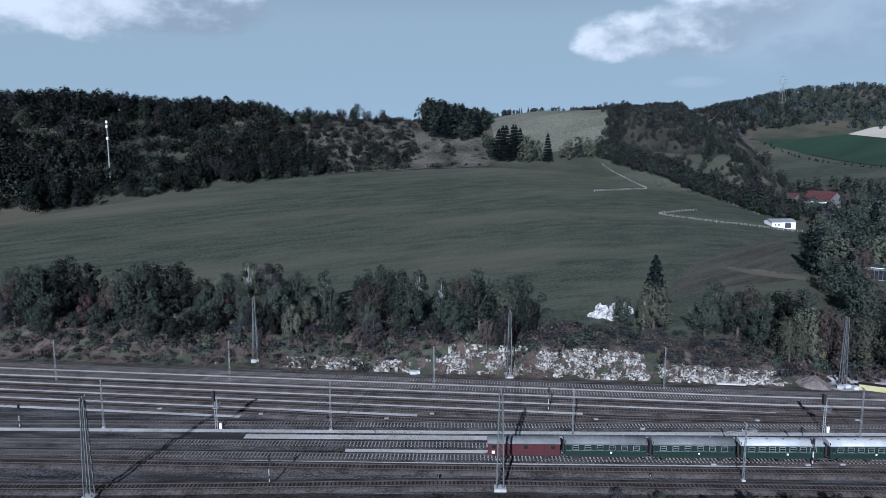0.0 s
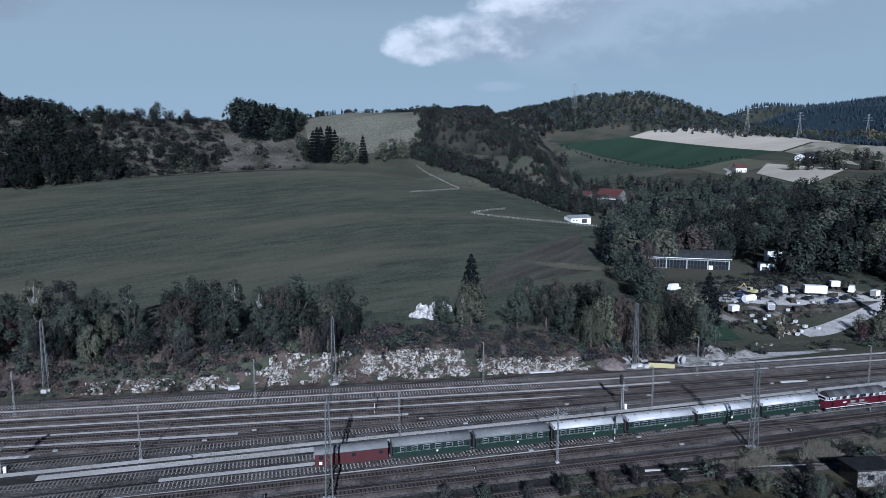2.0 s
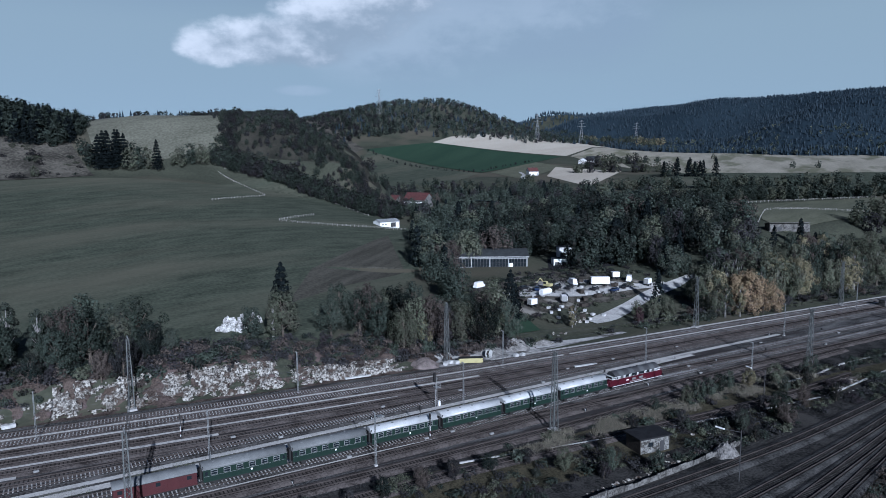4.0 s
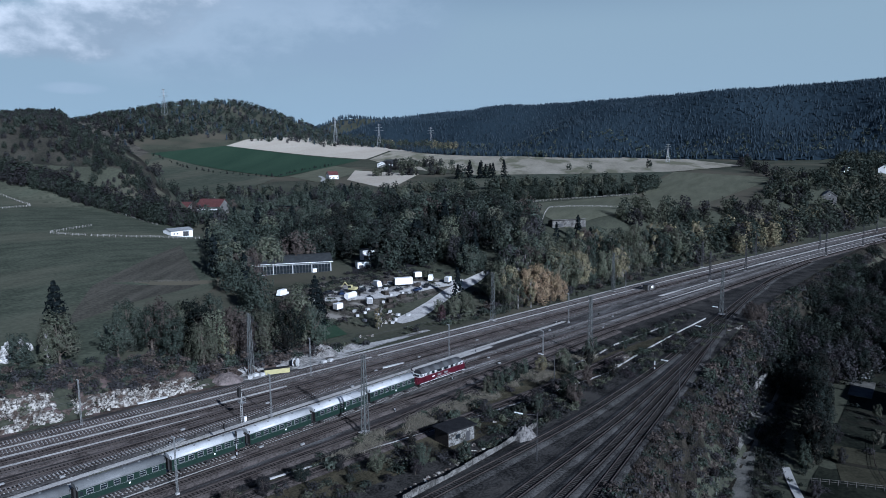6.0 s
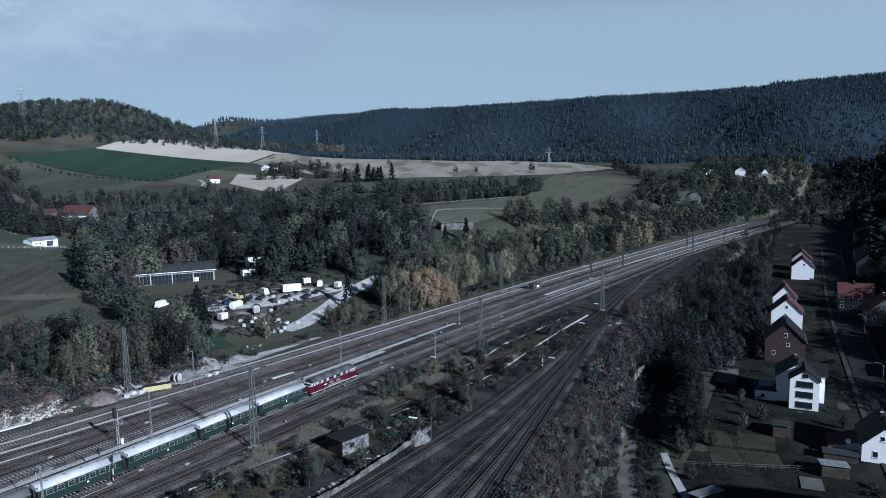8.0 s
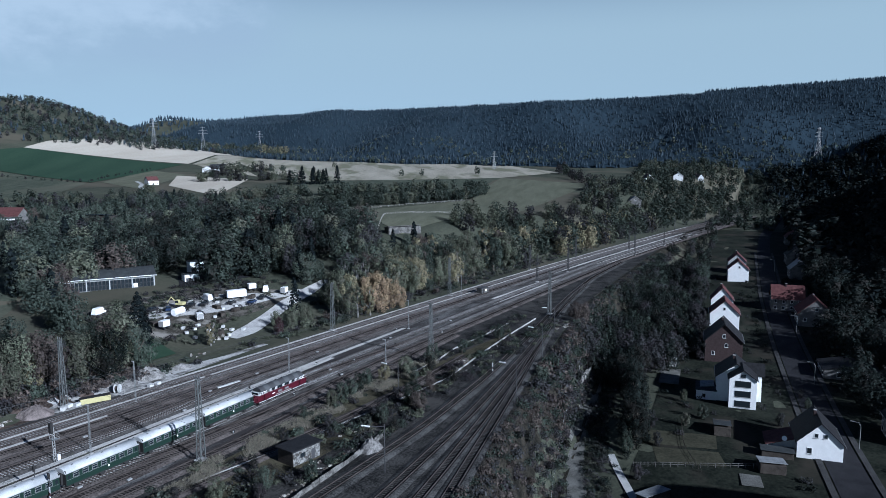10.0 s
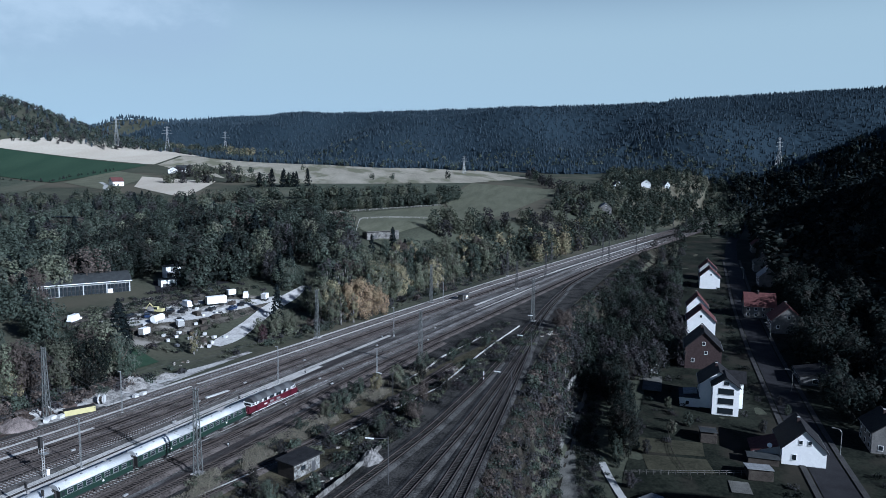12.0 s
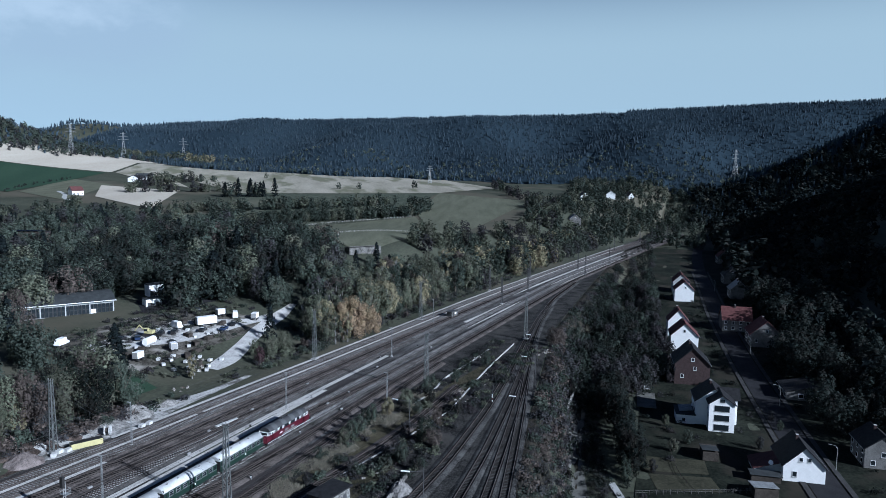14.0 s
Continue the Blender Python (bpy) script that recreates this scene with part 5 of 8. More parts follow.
# ---- houses ----
M["render_white"] = mix_material("white_render", (0.70, 0.70, 0.69), (0.80, 0.80, 0.79), 0.9, 0.8, 5, 0.1)
M["brick"] = mix_material("brown_brick", (0.036, 0.026, 0.026), (0.068, 0.049, 0.047), 0.9, 1.5, 14, 0.4)
M["grey_render"] = mix_material("grey_render", (0.30, 0.31, 0.31), (0.40, 0.41, 0.41), 0.9, 0.8, 5, 0.1)
M["roof_slate"] = mix_material("dark_slate_roof", (0.012, 0.012, 0.013), (0.028, 0.028, 0.03), 0.6, 0.9, 10, 0.4)
M["roof_red"] = mix_material("red_tile_roof", (0.06, 0.026, 0.026), (0.115, 0.052, 0.049), 0.8, 0.8, 10, 0.4)
M["roof_maroon"] = mix_material("maroon_tile_roof", (0.06, 0.026, 0.027), (0.105, 0.05, 0.048), 0.8, 0.8, 10, 0.4)
M["felt"] = mix_material("dark_felt_roof", (0.028, 0.031, 0.033), (0.055, 0.06, 0.062), 0.85, 0.5, 6, 0.2)
M["solar"] = mix_material("solar_panel", (0.008, 0.014, 0.03), (0.015, 0.024, 0.05), 0.2, 0.6, 6, 0.0, spec=0.6)
M["timber"] = mix_material("dark_timber", (0.028, 0.024, 0.021), (0.075, 0.065, 0.056), 0.9, 0.8, 8, 0.3)
M["sheet"] = mix_material("pale_sheet_roof", (0.16, 0.168, 0.172), (0.30, 0.31, 0.315), 0.7, 0.8, 5, 0.15, metal=0.1)
# Grey render darkened: shade on the far street row put into the colour.
M["dark_render"] = mix_material("dark_shaded_render", (0.085, 0.083, 0.08), (0.17, 0.166, 0.16), 0.9, 0.6, 4, 0.2)
M["dull_white"] = mix_material("dull_white_plastic", (0.36, 0.36, 0.35), (0.56, 0.56, 0.55), 0.8, 0.9, 5, 0.2)
# Flaking whitewash toned down, the hut's shade put into its colour.
M["flaking"] = mix_material("flaking_whitewash_shaded", (0.05, 0.047, 0.043), (0.22, 0.22, 0.21), 0.95, 0.7, 3.0, 0.4, contrast=2.0)


def gable_profile(w, eave, ridge, low=-2.5):
    return [(-w / 2, low), (-w / 2, eave), (0, ridge), (w / 2, eave), (w / 2, low)]


def roof_part(e, w, eave, ridge, x0, x1, material, over=0.45, thick=0.22, name="roof"):
    """Two roof slopes with an overhang, as one closed folded slab."""
    k = (ridge - eave) / (w / 2)
    lo = eave - k * over
    prof = [(-w / 2 - over, lo), (0, ridge), (w / 2 + over, lo), (w / 2 + over, lo + thick), (0, ridge + thick * 1.3), (-w / 2 - over, lo + thick)]
    r = part(name, extruded(prof, x0 - over, x1 + over), material, e)
    return r


def window(e, x, y, z, w, hgt, axis, frame="bright"):
    """A framed window with a sill, proud of the wall whose normal runs along axis ('-x', 'y' or '-y')."""
    t = 0.12
    if axis == "-x":
        o = part("window", bevelled(t, w + 0.2, hgt + 0.2, x, y, z - 0.1, 0), M[frame], e)
        part("pane", bevelled(t + 0.04, w, hgt, x, y, z, 0), M["glass"], o)
        part("sill", bevelled(t + 0.14, w + 0.3, 0.07, x - 0.03, y, z - 0.17, 0), M["concrete"], o)
    else:
        o = part("window", bevelled(w + 0.2, t, hgt + 0.2, x, y, z - 0.1, 0), M[frame], e)
        part("pane", bevelled(w, t + 0.04, hgt, x, y, z, 0), M["glass"], o)
        part("sill", bevelled(w + 0.3, t + 0.14, 0.07, x, y, z - 0.17, 0), M["concrete"], o)
    return o


def house(x, y, z, turn, w, length, eave, ridge, wall, roof, label, windows=(), side_rows=2, chimney=True, name="house"):
    """A gabled house whose front gable stands at x, y and looks back along the street; z is its ground."""
    e = empty(name)
    part("wall", extruded(gable_profile(w, eave, ridge - 0.25), 0, length), M[wall], e)
    roof_part(e, w, eave, ridge, 0, length, M[roof])
    for wy, wz, ww, wh in windows:
        window(e, 0.0, wy, wz, ww, wh, "-x")
    for s in (-1, 1):
        for r in range(side_rows):
            for k in range(max(2, int(length // 3.2))):
                wx = 1.8 + k * (length - 3.2) / max(1, int(length // 3.2) - 1)
                window(e, wx, s * w / 2, 0.9 + 2.7 * r, 1.0, 1.2, "y")
    part("door", bevelled(1.0, 0.14, 2.1, length / 2, -w / 2, 0, 0.02), M["timber"], e)
    if chimney:
        c = part("chimney", bevelled(0.6, 0.6, 1.5, length * 0.55, 0.5, ridge - 0.5, 0.03), M["brick"], e)
        part("cap", bevelled(0.75, 0.75, 0.1, length * 0.55, 0.5, ridge + 1.0, 0.02), M["concrete"], c)
    for s in (-1, 1):
        part("gutter", bevelled(length + 0.8, 0.12, 0.1, length / 2, s * (w / 2 + 0.5), eave - 0.35, 0.03), M["steel_grey"], e)
    e.matrix_world = pose(x, y, z, 0, 0, turn)
    return tagged(e, label, "house", group="houses of the village")


A = 9.0
# three-storey white house with stacked windows in its front gable
e = house(210.5, 24.6, -14.9, A, 10.5, 11.0, 7.6, 11.6, "render_white", "roof_slate", "tall white house with black roof and cross gables", windows=(), side_rows=2)
wing = part("front_wing", extruded(gable_profile(7.2, 8.6, 10.9), -5.0, 1.0), M["render_white"], e, "white front gable wing")
wing.location.y = -1.6
r = roof_part(e, 7.2, 8.6, 11.2, -5.0, 3.0, M["roof_slate"], name="wing_roof")
r.location.y = -1.6
for zz in (0.6, 3.5, 6.4):
    window(e, -5.0, -1.6, zz, 4.0, 1.6, "-x", "roof_dark")
window(e, -5.0, -1.6, 9.2, 1.2, 0.8, "-x", "roof_dark")
for zz in (1.0, 3.8, 6.4):
    window(e, -2.6, 2.0, zz, 0.9, 1.3, "y")
cross = part("cross_gable", extruded(gable_profile(5.0, 8.4, 10.6), -2.0, 2.0), M["render_white"], e, "white cross gable")
cross.matrix_local = pose(4.5, -5.0, 0, 0, 0, -90)
r = roof_part(e, 5.0, 8.4, 10.9, -2.5, 2.4, M["roof_slate"], name="cross_roof")
r.matrix_local = pose(4.5, -5.0, 0, 0, 0, -90)
part("annex", bevelled(8, 5.5, 3.2, 3.5, 8.0, -0.3, 0.04), M["render_white"], e, "low white annex")
part("annex_roof", bevelled(8.6, 6.0, 0.3, 3.5, 8.0, 2.9, 0.04), M["felt"], e)
window(e, -0.5, 8.6, 0.9, 0.9, 1.0, "-x")
canopy = part("canopy", bevelled(6.0, 4.0, 0.12, 4.5, 7.2, 4.6, 0.02), M["sheet"], e, "ribbed pale canopy roof")
canopy.rotation_euler.x = radians(-8)

e = house(179.5, 2.4, -16.0, A, 9.8, 12.5, 4.6, 9.4, "render_white", "roof_slate", "white gabled house with black roof beside a garden", windows=((-1.1, 5.9, 0.75, 0.9), (0.9, 5.9, 0.75, 0.9), (2.2, 1.8, 0.95, 1.3)), side_rows=1)
part("lean_to", extruded([(4.9, -1), (4.9, 4.2), (11.2, 2.2), (11.2, -1)], 2.0, 9.5), M["grey_render"], e)
part("lean_to_roof", extruded([(4.7, 4.35), (4.7, 4.6), (11.7, 2.3), (11.7, 2.05)], 1.6, 9.9), M["roof_maroon"], e, "dark tiled lean-to roof")
part("porch", bevelled(3.2, 7.0, 2.2, -0.6, 9.2, -0.2, 0.05), M["timber"], e)
part("porch_roof", bevelled(3.8, 7.6, 0.14, -0.6, 9.2, 2.05, 0.03), M["felt"], e)
bm = bmesh.new()
bmesh.ops.create_cone(bm, cap_ends=True, segments=16, radius1=0.6, radius2=0.45, depth=0.12, matrix=Matrix.Translation((1.5, 7.5, 4.2)) @ Matrix.Rotation(radians(-70), 4, "Y"))
part("satellite_dish", bm, M["bright"], e, "white satellite dish")

house(248.0, 32.8, -13.6, A, 12.0, 14.0, 7.4, 13.2, "brick", "roof_slate", "brown brick house with steep dark roof", windows=((0.0, 8.6, 0.9, 1.1), (-0.8, 5.4, 0.9, 1.1), (3.4, 2.4, 0.9, 1.2)), side_rows=2)
house(292.0, 38.2, -12.4, A, 11.0, 12.0, 6.8, 12.0, "render_white", "roof_maroon", "white gabled house with maroon tiled roof", windows=((0.2, 8.2, 0.8, 1.0),))
house(318.0, 42.6, -11.8, A, 9.0, 10.0, 7.0, 12.2, "render_white", "roof_maroon", "white gabled house with maroon tiled roof")
house(400.0, 45.2, -9.4, A, 10.5, 12.0, 6.6, 11.4, "render_white", "roof_maroon", "bright white gabled house with red-brown roof", windows=((-0.5, 7.4, 0.8, 1.0),))
house(425.0, 48.6, -8.8, A, 9.5, 12.0, 7.0, 11.6, "grey_render", "roof_maroon", "grey gabled house behind a white one")
# shaded row on the far side of the street; shade put into wall colour
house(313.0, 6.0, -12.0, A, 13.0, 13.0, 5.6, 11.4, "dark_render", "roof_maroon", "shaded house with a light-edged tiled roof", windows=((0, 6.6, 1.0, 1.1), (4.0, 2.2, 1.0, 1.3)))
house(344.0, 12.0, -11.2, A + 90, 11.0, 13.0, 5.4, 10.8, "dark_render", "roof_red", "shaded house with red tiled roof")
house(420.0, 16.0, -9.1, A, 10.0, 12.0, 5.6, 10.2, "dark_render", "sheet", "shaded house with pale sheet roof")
house(470.0, 20.0, -7.8, A, 11.0, 12.0, 6.0, 11.0, "dark_render", "roof_slate", "grey house with shade-darkened walls under a dark roof", windows=((0, 6.8, 0.9, 1.1), (-2.6, 2.6, 1.0, 1.2)))
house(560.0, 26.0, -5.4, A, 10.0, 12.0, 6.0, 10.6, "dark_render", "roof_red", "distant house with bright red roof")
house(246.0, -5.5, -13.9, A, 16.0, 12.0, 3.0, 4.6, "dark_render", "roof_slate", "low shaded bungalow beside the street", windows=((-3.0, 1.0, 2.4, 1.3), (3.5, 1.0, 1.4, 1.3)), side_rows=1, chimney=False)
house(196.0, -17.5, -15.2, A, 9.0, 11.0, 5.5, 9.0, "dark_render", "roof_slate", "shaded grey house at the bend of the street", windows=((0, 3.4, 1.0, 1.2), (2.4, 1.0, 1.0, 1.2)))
# farther houses up the valley
for x, y, t, w, l, wall, roof, label in (
    (603, 152, 20, 10, 16, "dark_render", "sheet", "dark farm building with pale roof above the line"),
    (744, 172, 35, 9, 12, "render_white", "roof_slate", "distant white house at the forest edge"),
    (780, 150, 10, 10, 14, "render_white", "sheet", "distant white house at the forest edge"),
    (828, 134, 60, 9, 12, "grey_render", "roof_slate", "distant grey house at the forest edge"),
    (866, 40, 5, 10, 12, "render_white", "roof_slate", "distant white house near the far bend"),
    (858, 22, 40, 9, 11, "render_white", "sheet", "distant white house near the far bend"),
    (602, 682, 25, 13, 26, "render_white", "roof_slate", "white farmhouse among trees"),
    (640, 690, 115, 11, 20, "render_white", "felt", "long white farm wing among trees"),
    (456, 606, -12, 8, 11, "render_white", "roof_red", "small white house with red roof on the hill"),
    (206, 276, 30, 8, 10, "render_white", "roof_slate", "small white house among trees"),
):
    house(x, y, h(x, y), t, w, l, 4.6, 8.2, wall, roof, label, windows=((0, 4.8, 0.9, 1.0),), side_rows=1)
# red-roofed farmhouse above the barn, with a lower wing
e = house(230.5, 452.0, 20.4, -65, 12.0, 19.0, 4.6, 9.4, "dark_render", "roof_red", "pale farmhouse with red tiled roof among trees", windows=((0, 5.2, 1.0, 1.1),), side_rows=1)
part("balcony", bevelled(16, 1.2, 0.9, 9.5, -6.4, 2.2, 0.03), M["bright"], e, "white balcony front")
house(214.0, 455.0, 21.0, -65, 9.0, 12.0, 4.0, 7.4, "dark_render", "roof_red", "low red-roofed wing beside the farmhouse", side_rows=1, chimney=False)


def barn():
    e = empty("barn")
    part("wall", extruded(gable_profile(10, 4.2, 5.6), 0, 17), M["render_white"], e)
    roof_part(e, 10, 4.2, 5.9, 0, 17, M["sheet"], 0.5, 0.14)
    part("gate", bevelled(4.4, 0.2, 3.4, 11.5, -5.0, 0, 0.02), M["roof_dark"], e, "open dark gateway")
    part("gate_leaf", bevelled(2.0, 0.14, 3.4, 8.0, -5.12, 0, 0.02), M["bright"], e)
    for x in (2.5, 5.0):
        window(e, x, -5.0, 1.8, 1.1, 0.9, "y")
    return tagged(e, "white farm barn with pale sheet roof at the pasture edge", "barn")


b = barn()
b.matrix_world = pose(162.5, 359.0, h(167, 358) - 0.3, 0, 0, 6)
b.scale = (0.76, 0.76, 0.76)
for i, (x, y) in enumerate(((184, 352), (180, 350.5), (188, 349.5))):
    t = empty("trailer")
    part("bed", bevelled(3.2, 1.8, 0.7, 0, 0, 0.7, 0.05), M["timber"], t)
    add_wheels(t, (-0.9, 0.9), 0.45)
    t.matrix_world = pose(x, y, h(x, y) + 0.05, 0, 0, 20 + 30 * i)
    tagged(t, "old farm trailer parked beside the barn", "trailer", group="trailers beside the barn")


def hall():
    """Long workshop with a low curved roof and a glazed front."""
    e = empty("workshop_hall")
    L, D, H = 40.0, 19.0, 4.8
    part("wall", bevelled(L, D - 0.4, H + 1.5, 0, 0.2, -1.5, 0.03), M["grey_render"], e)
    prof = [(-D / 2 - 0.6, H)] + [(-D / 2 - 0.6 + (D + 1.2) * i / 12, H + 0.35 + 2.3 * math.sin(math.pi * i / 12)) for i in range(13)] + [(D / 2 + 0.6, H)]
    part("roof", extruded(prof, -L / 2 - 0.6, L / 2 + 0.6), M["felt"], e, "dark felt curved roof")
    part("fascia", bevelled(L + 1.4, 0.2, 0.22, 0, -D / 2 - 0.65, H + 0.12, 0.02), M["bright"], e, "white fascia board")
    part("plinth", bevelled(L, 0.3, 1.0, 0, -D / 2, -0.4, 0.02), M["grey_render"], e, "white plinth wall")
    for k in range(6):
        part("pillar", bevelled(0.4, 0.4, H, -L / 2 + 0.3 + k * (L - 0.6) / 5, -D / 2, 0, 0.02), M["grey_render"], e, "grey rendered pillar")
    for k in range(30):
        x = -L / 2 + 1.0 + k * (L - 2.0) / 29
        o = part("window", bevelled(1.14, 0.14, 3.4, x, -D / 2 + 0.02, 0.75, 0.01), M["roof_dark"], e)
        part("pane", bevelled(1.0, 0.18, 1.5, x, -D / 2 + 0.02, 0.85, 0), M["glass"], o)
        part("pane", bevelled(1.0, 0.18, 1.5, x, -D / 2 + 0.02, 2.5, 0), M["glass"], o)
    part("door", bevelled(1.6, 0.2, 2.3, L / 2 - 7, -D / 2 - 0.03, 0, 0.02), M["bright"], e)
    return tagged(e, "long glazed workshop with dark curved roof and white trim", "workshop")


hall().matrix_world = pose(162.9, 251.3, 7.4, 0, 0, -31)
for x, y, t, w, d, hh, wall, roof, label in (
    (188, 227.5, -25, 6, 4.5, 2.7, "render_white", "felt", "white flat-roofed double garage"), (199.5, 238, -25, 6, 5, 4.6, "render_white", "felt", "white flat-roofed house beside the garage"),
    (181.5, 288, -20, 5, 4, 3.0, "render_white", "felt", "small white outbuilding among trees"), (264, 398, -60, 16, 12, 5.5, "timber", "solar", "dark building with a solar panel roof"),
    (303, 199.5, -30, 19, 5, 2.9, "wall_grey", "wall_grey", "long low shed with grey roof on the terrace"), (134, 191.5, 20, 3.4, 3, 2.5, "van_red", "felt", "small reddish garden shed"),
    (472, 306, -25, 5, 4, 3.2, "timber", "felt", "dark field shelter beside the fence"),
):
    e = empty("outbuilding")
    part("wall", bevelled(w, d, hh + 1, 0, 0, -1, 0.03), M[wall], e)
    rp = part("roof", bevelled(w + 0.5, d + 0.5, 0.25, 0, 0, hh, 0.03), M[roof], e)
    rp.rotation_euler.x = radians(-10 if roof in ("solar", "wall_grey") else 0)
    for k in (-0.25, 0.25):
        part("door", bevelled(min(2.2, w * 0.32), 0.12, hh * 0.5, k * w, -d / 2, 0, 0.02), M["roof_dark"], e)
    e.matrix_world = pose(x, y, h(x, y), 0, 0, t)
    tagged(e, label, "outbuilding")


def hut():
    """Flat-roofed railway hut with pale weathered sides."""
    e = empty("railway_hut")
    part("wall", bevelled(6.5, 4.2, 3.0, 0, 0, -0.2, 0.04), M["flaking"], e, "flaking pale wall with shade in its colour")
    part("wall_end", bevelled(0.1, 4.22, 2.9, -3.25, 0, -0.15, 0.01), M["timber"], e)
    part("roof", bevelled(7.4, 5.0, 0.28, 0, 0, 2.8, 0.05), M["roof_slate"], e, "dark flat felt roof")
    part("door", bevelled(0.9, 0.1, 2.0, 1.6, -2.12, 0, 0.01), M["roof_dark"], e)
    part("window", bevelled(1.0, 0.1, 0.8, -1.0, -2.12, 1.2, 0.01), M["glass"], e)
    return tagged(e, "derelict flat-roofed railway hut between disused tracks", "hut")


hut().matrix_world = pose(93.6, 87.6, 0.05, 0, 0, -8)


# ---- storage yard: vehicles and containers ----
def car(colour, label, van_body=False):
    e = empty("van" if van_body else "car")
    L, W, H = (5.4, 2.0, 2.3) if van_body else (4.3, 1.75, 1.42)
    lower = bevelled(L, W, 0.75, 0, 0, 0.3, 0.15, 2)
    part("body", lower, M[colour], e)
    cab = bevelled(L * (0.8 if van_body else 0.52), W * 0.9, H - 0.98, -L * 0.06, 0, 1.0, 0.12, 2)
    for v in cab.verts:
        if v.co.z > 1.2:
            v.co.x *= 0.86
            v.co.y *= 0.9
    part("cabin", cab, M[colour] if van_body else M["glass"], e)
    part("roof", bevelled(L * (0.62 if van_body else 0.4), W * 0.8, 0.07, -L * 0.06, 0, H - 0.03, 0.02), M[colour], e)
    part("windscreen", bevelled(0.06, W * 0.74, 0.42, L * 0.26, 0, 1.1, 0), M["glass"], e)
    for x in (-L * 0.31, L * 0.31):
        for y in (-W / 2 + 0.1, W / 2 - 0.1):
            w = put("wheel", WHEEL, Matrix.Translation((x, y, 0.32)) @ Matrix.Diagonal((0.64, 1.3, 0.64, 1)), e)
    for y in (-0.55, 0.55):
        part("headlight", bevelled(0.06, 0.3, 0.15, L / 2, y, 0.7, 0), M["bright"], e)
    return tagged(e, label, "van" if van_body else "car", group="vehicles of the storage yard")


M["blue_paint"] = plain("dark_blue_paint", (0.02, 0.035, 0.08), 0.35)
M["car_dark"] = plain("dark_car_paint", (0.02, 0.02, 0.022), 0.3)
white_van = car("bright", "white delivery van parked in the storage yard", True)
white_van.matrix_world = pose(193, 191.6, h(193, 191.6) + 0.25, 0, 0, 40)
copy_thing(white_van, pose(138, 213.5, h(138, 213.5) + 0.25, 0, 0, 20))
copy_thing(white_van, pose(170.5, 198.5, h(170.5, 198.5) + 0.25, 0, 0, 75))
dark_car = car("car_dark", "dark car parked on gravel")
dark_car.matrix_world = pose(162, 197, h(162, 197) + 0.25, 0, 0, 30)
for x, y, t in ((166, 195, 28), (158, 188, 70), (174, 190, 20), (186, 187, 35), (150, 202, 10), (189, 206, 60)):
    copy_thing(dark_car, pose(x, y, h(x, y) + 0.25, 0, 0, t))
blue_car = car("blue_paint", "dark blue car parked on gravel")
blue_car.matrix_world = pose(154, 199, h(154, 199) + 0.25, 0, 0, 50)
copy_thing(blue_car, pose(180, 186, h(180, 186) + 0.25, 0, 0, 15))
copy_thing(blue_car, pose(130.5, 186.5, h(130.5, 186.5) + 0.3, 0, 0, 80))


def box_trailer(colour, size, label, name="box_trailer"):
    e = empty(name)
    part("box", bevelled(*size, 0, 0, 0.9, 0.06), M[colour], e)
    part("chassis", bevelled(size[0] * 0.95, size[1] * 0.5, 0.25, 0, 0, 0.6, 0.02), M["black"], e)
    for x in (-size[0] * 0.3, size[0] * 0.3):
        for y in (-size[1] / 2 + 0.15, size[1] / 2 - 0.15):
            put("wheel", WHEEL, Matrix.Translation((x, y, 0.45)) @ Matrix.Diagonal((0.9, 1.4, 0.9, 1)), e)
    part("door_frame", bevelled(0.06, size[1] * 0.9, size[2] * 0.9, -size[0] / 2, 0, 1.0, 0.01), M["cream"], e)
    return tagged(e, label, "trailer", group="vehicles of the storage yard")


big = box_trailer("bright", (7.0, 2.5, 2.6), "big white box trailer in the storage yard")
big.matrix_world = pose(179, 192.8, h(179, 192.8) + 0.2, 0, 0, -28)
small = box_trailer("bright", (3.0, 2.0, 1.9), "small white box trailer in the storage yard")
small.matrix_world = pose(196.5, 185.4, h(196.5, 185.4) + 0.2, 0, 0, 20)
for x, y, t in ((153.8, 183.5, 60), (141.2, 185, 10), (190, 196, -20)):
    copy_thing(small, pose(x, y, h(x, y) + 0.2, 0, 0, t))


def tank(x, y):
    e = empty("tank")
    bm = bmesh.new()
    bmesh.ops.create_cone(bm, cap_ends=True, segments=20, radius1=1.2, radius2=1.2, depth=5.2, matrix=Matrix.Translation((0, 0, 1.6)) @ Matrix.Rotation(math.pi / 2, 4, "Y"))
    bmesh.ops.bevel(bm, geom=[k for k in bm.edges if k.calc_length() < 1], offset=0.25, segments=2, affect="EDGES")
    part("vessel", bm, M["bright"], e)
    for k in (-1.6, 1.6):
        part("cradle", bevelled(0.3, 2.0, 0.7, k, 0, 0, 0.02), M["concrete"], e)
    e.matrix_world = pose(x, y, h(x, y) + 0.2, 0, 0, 15)
    return tagged(e, "white cylindrical tank lying in the storage yard", "tank")


tank(152.5, 192.2)


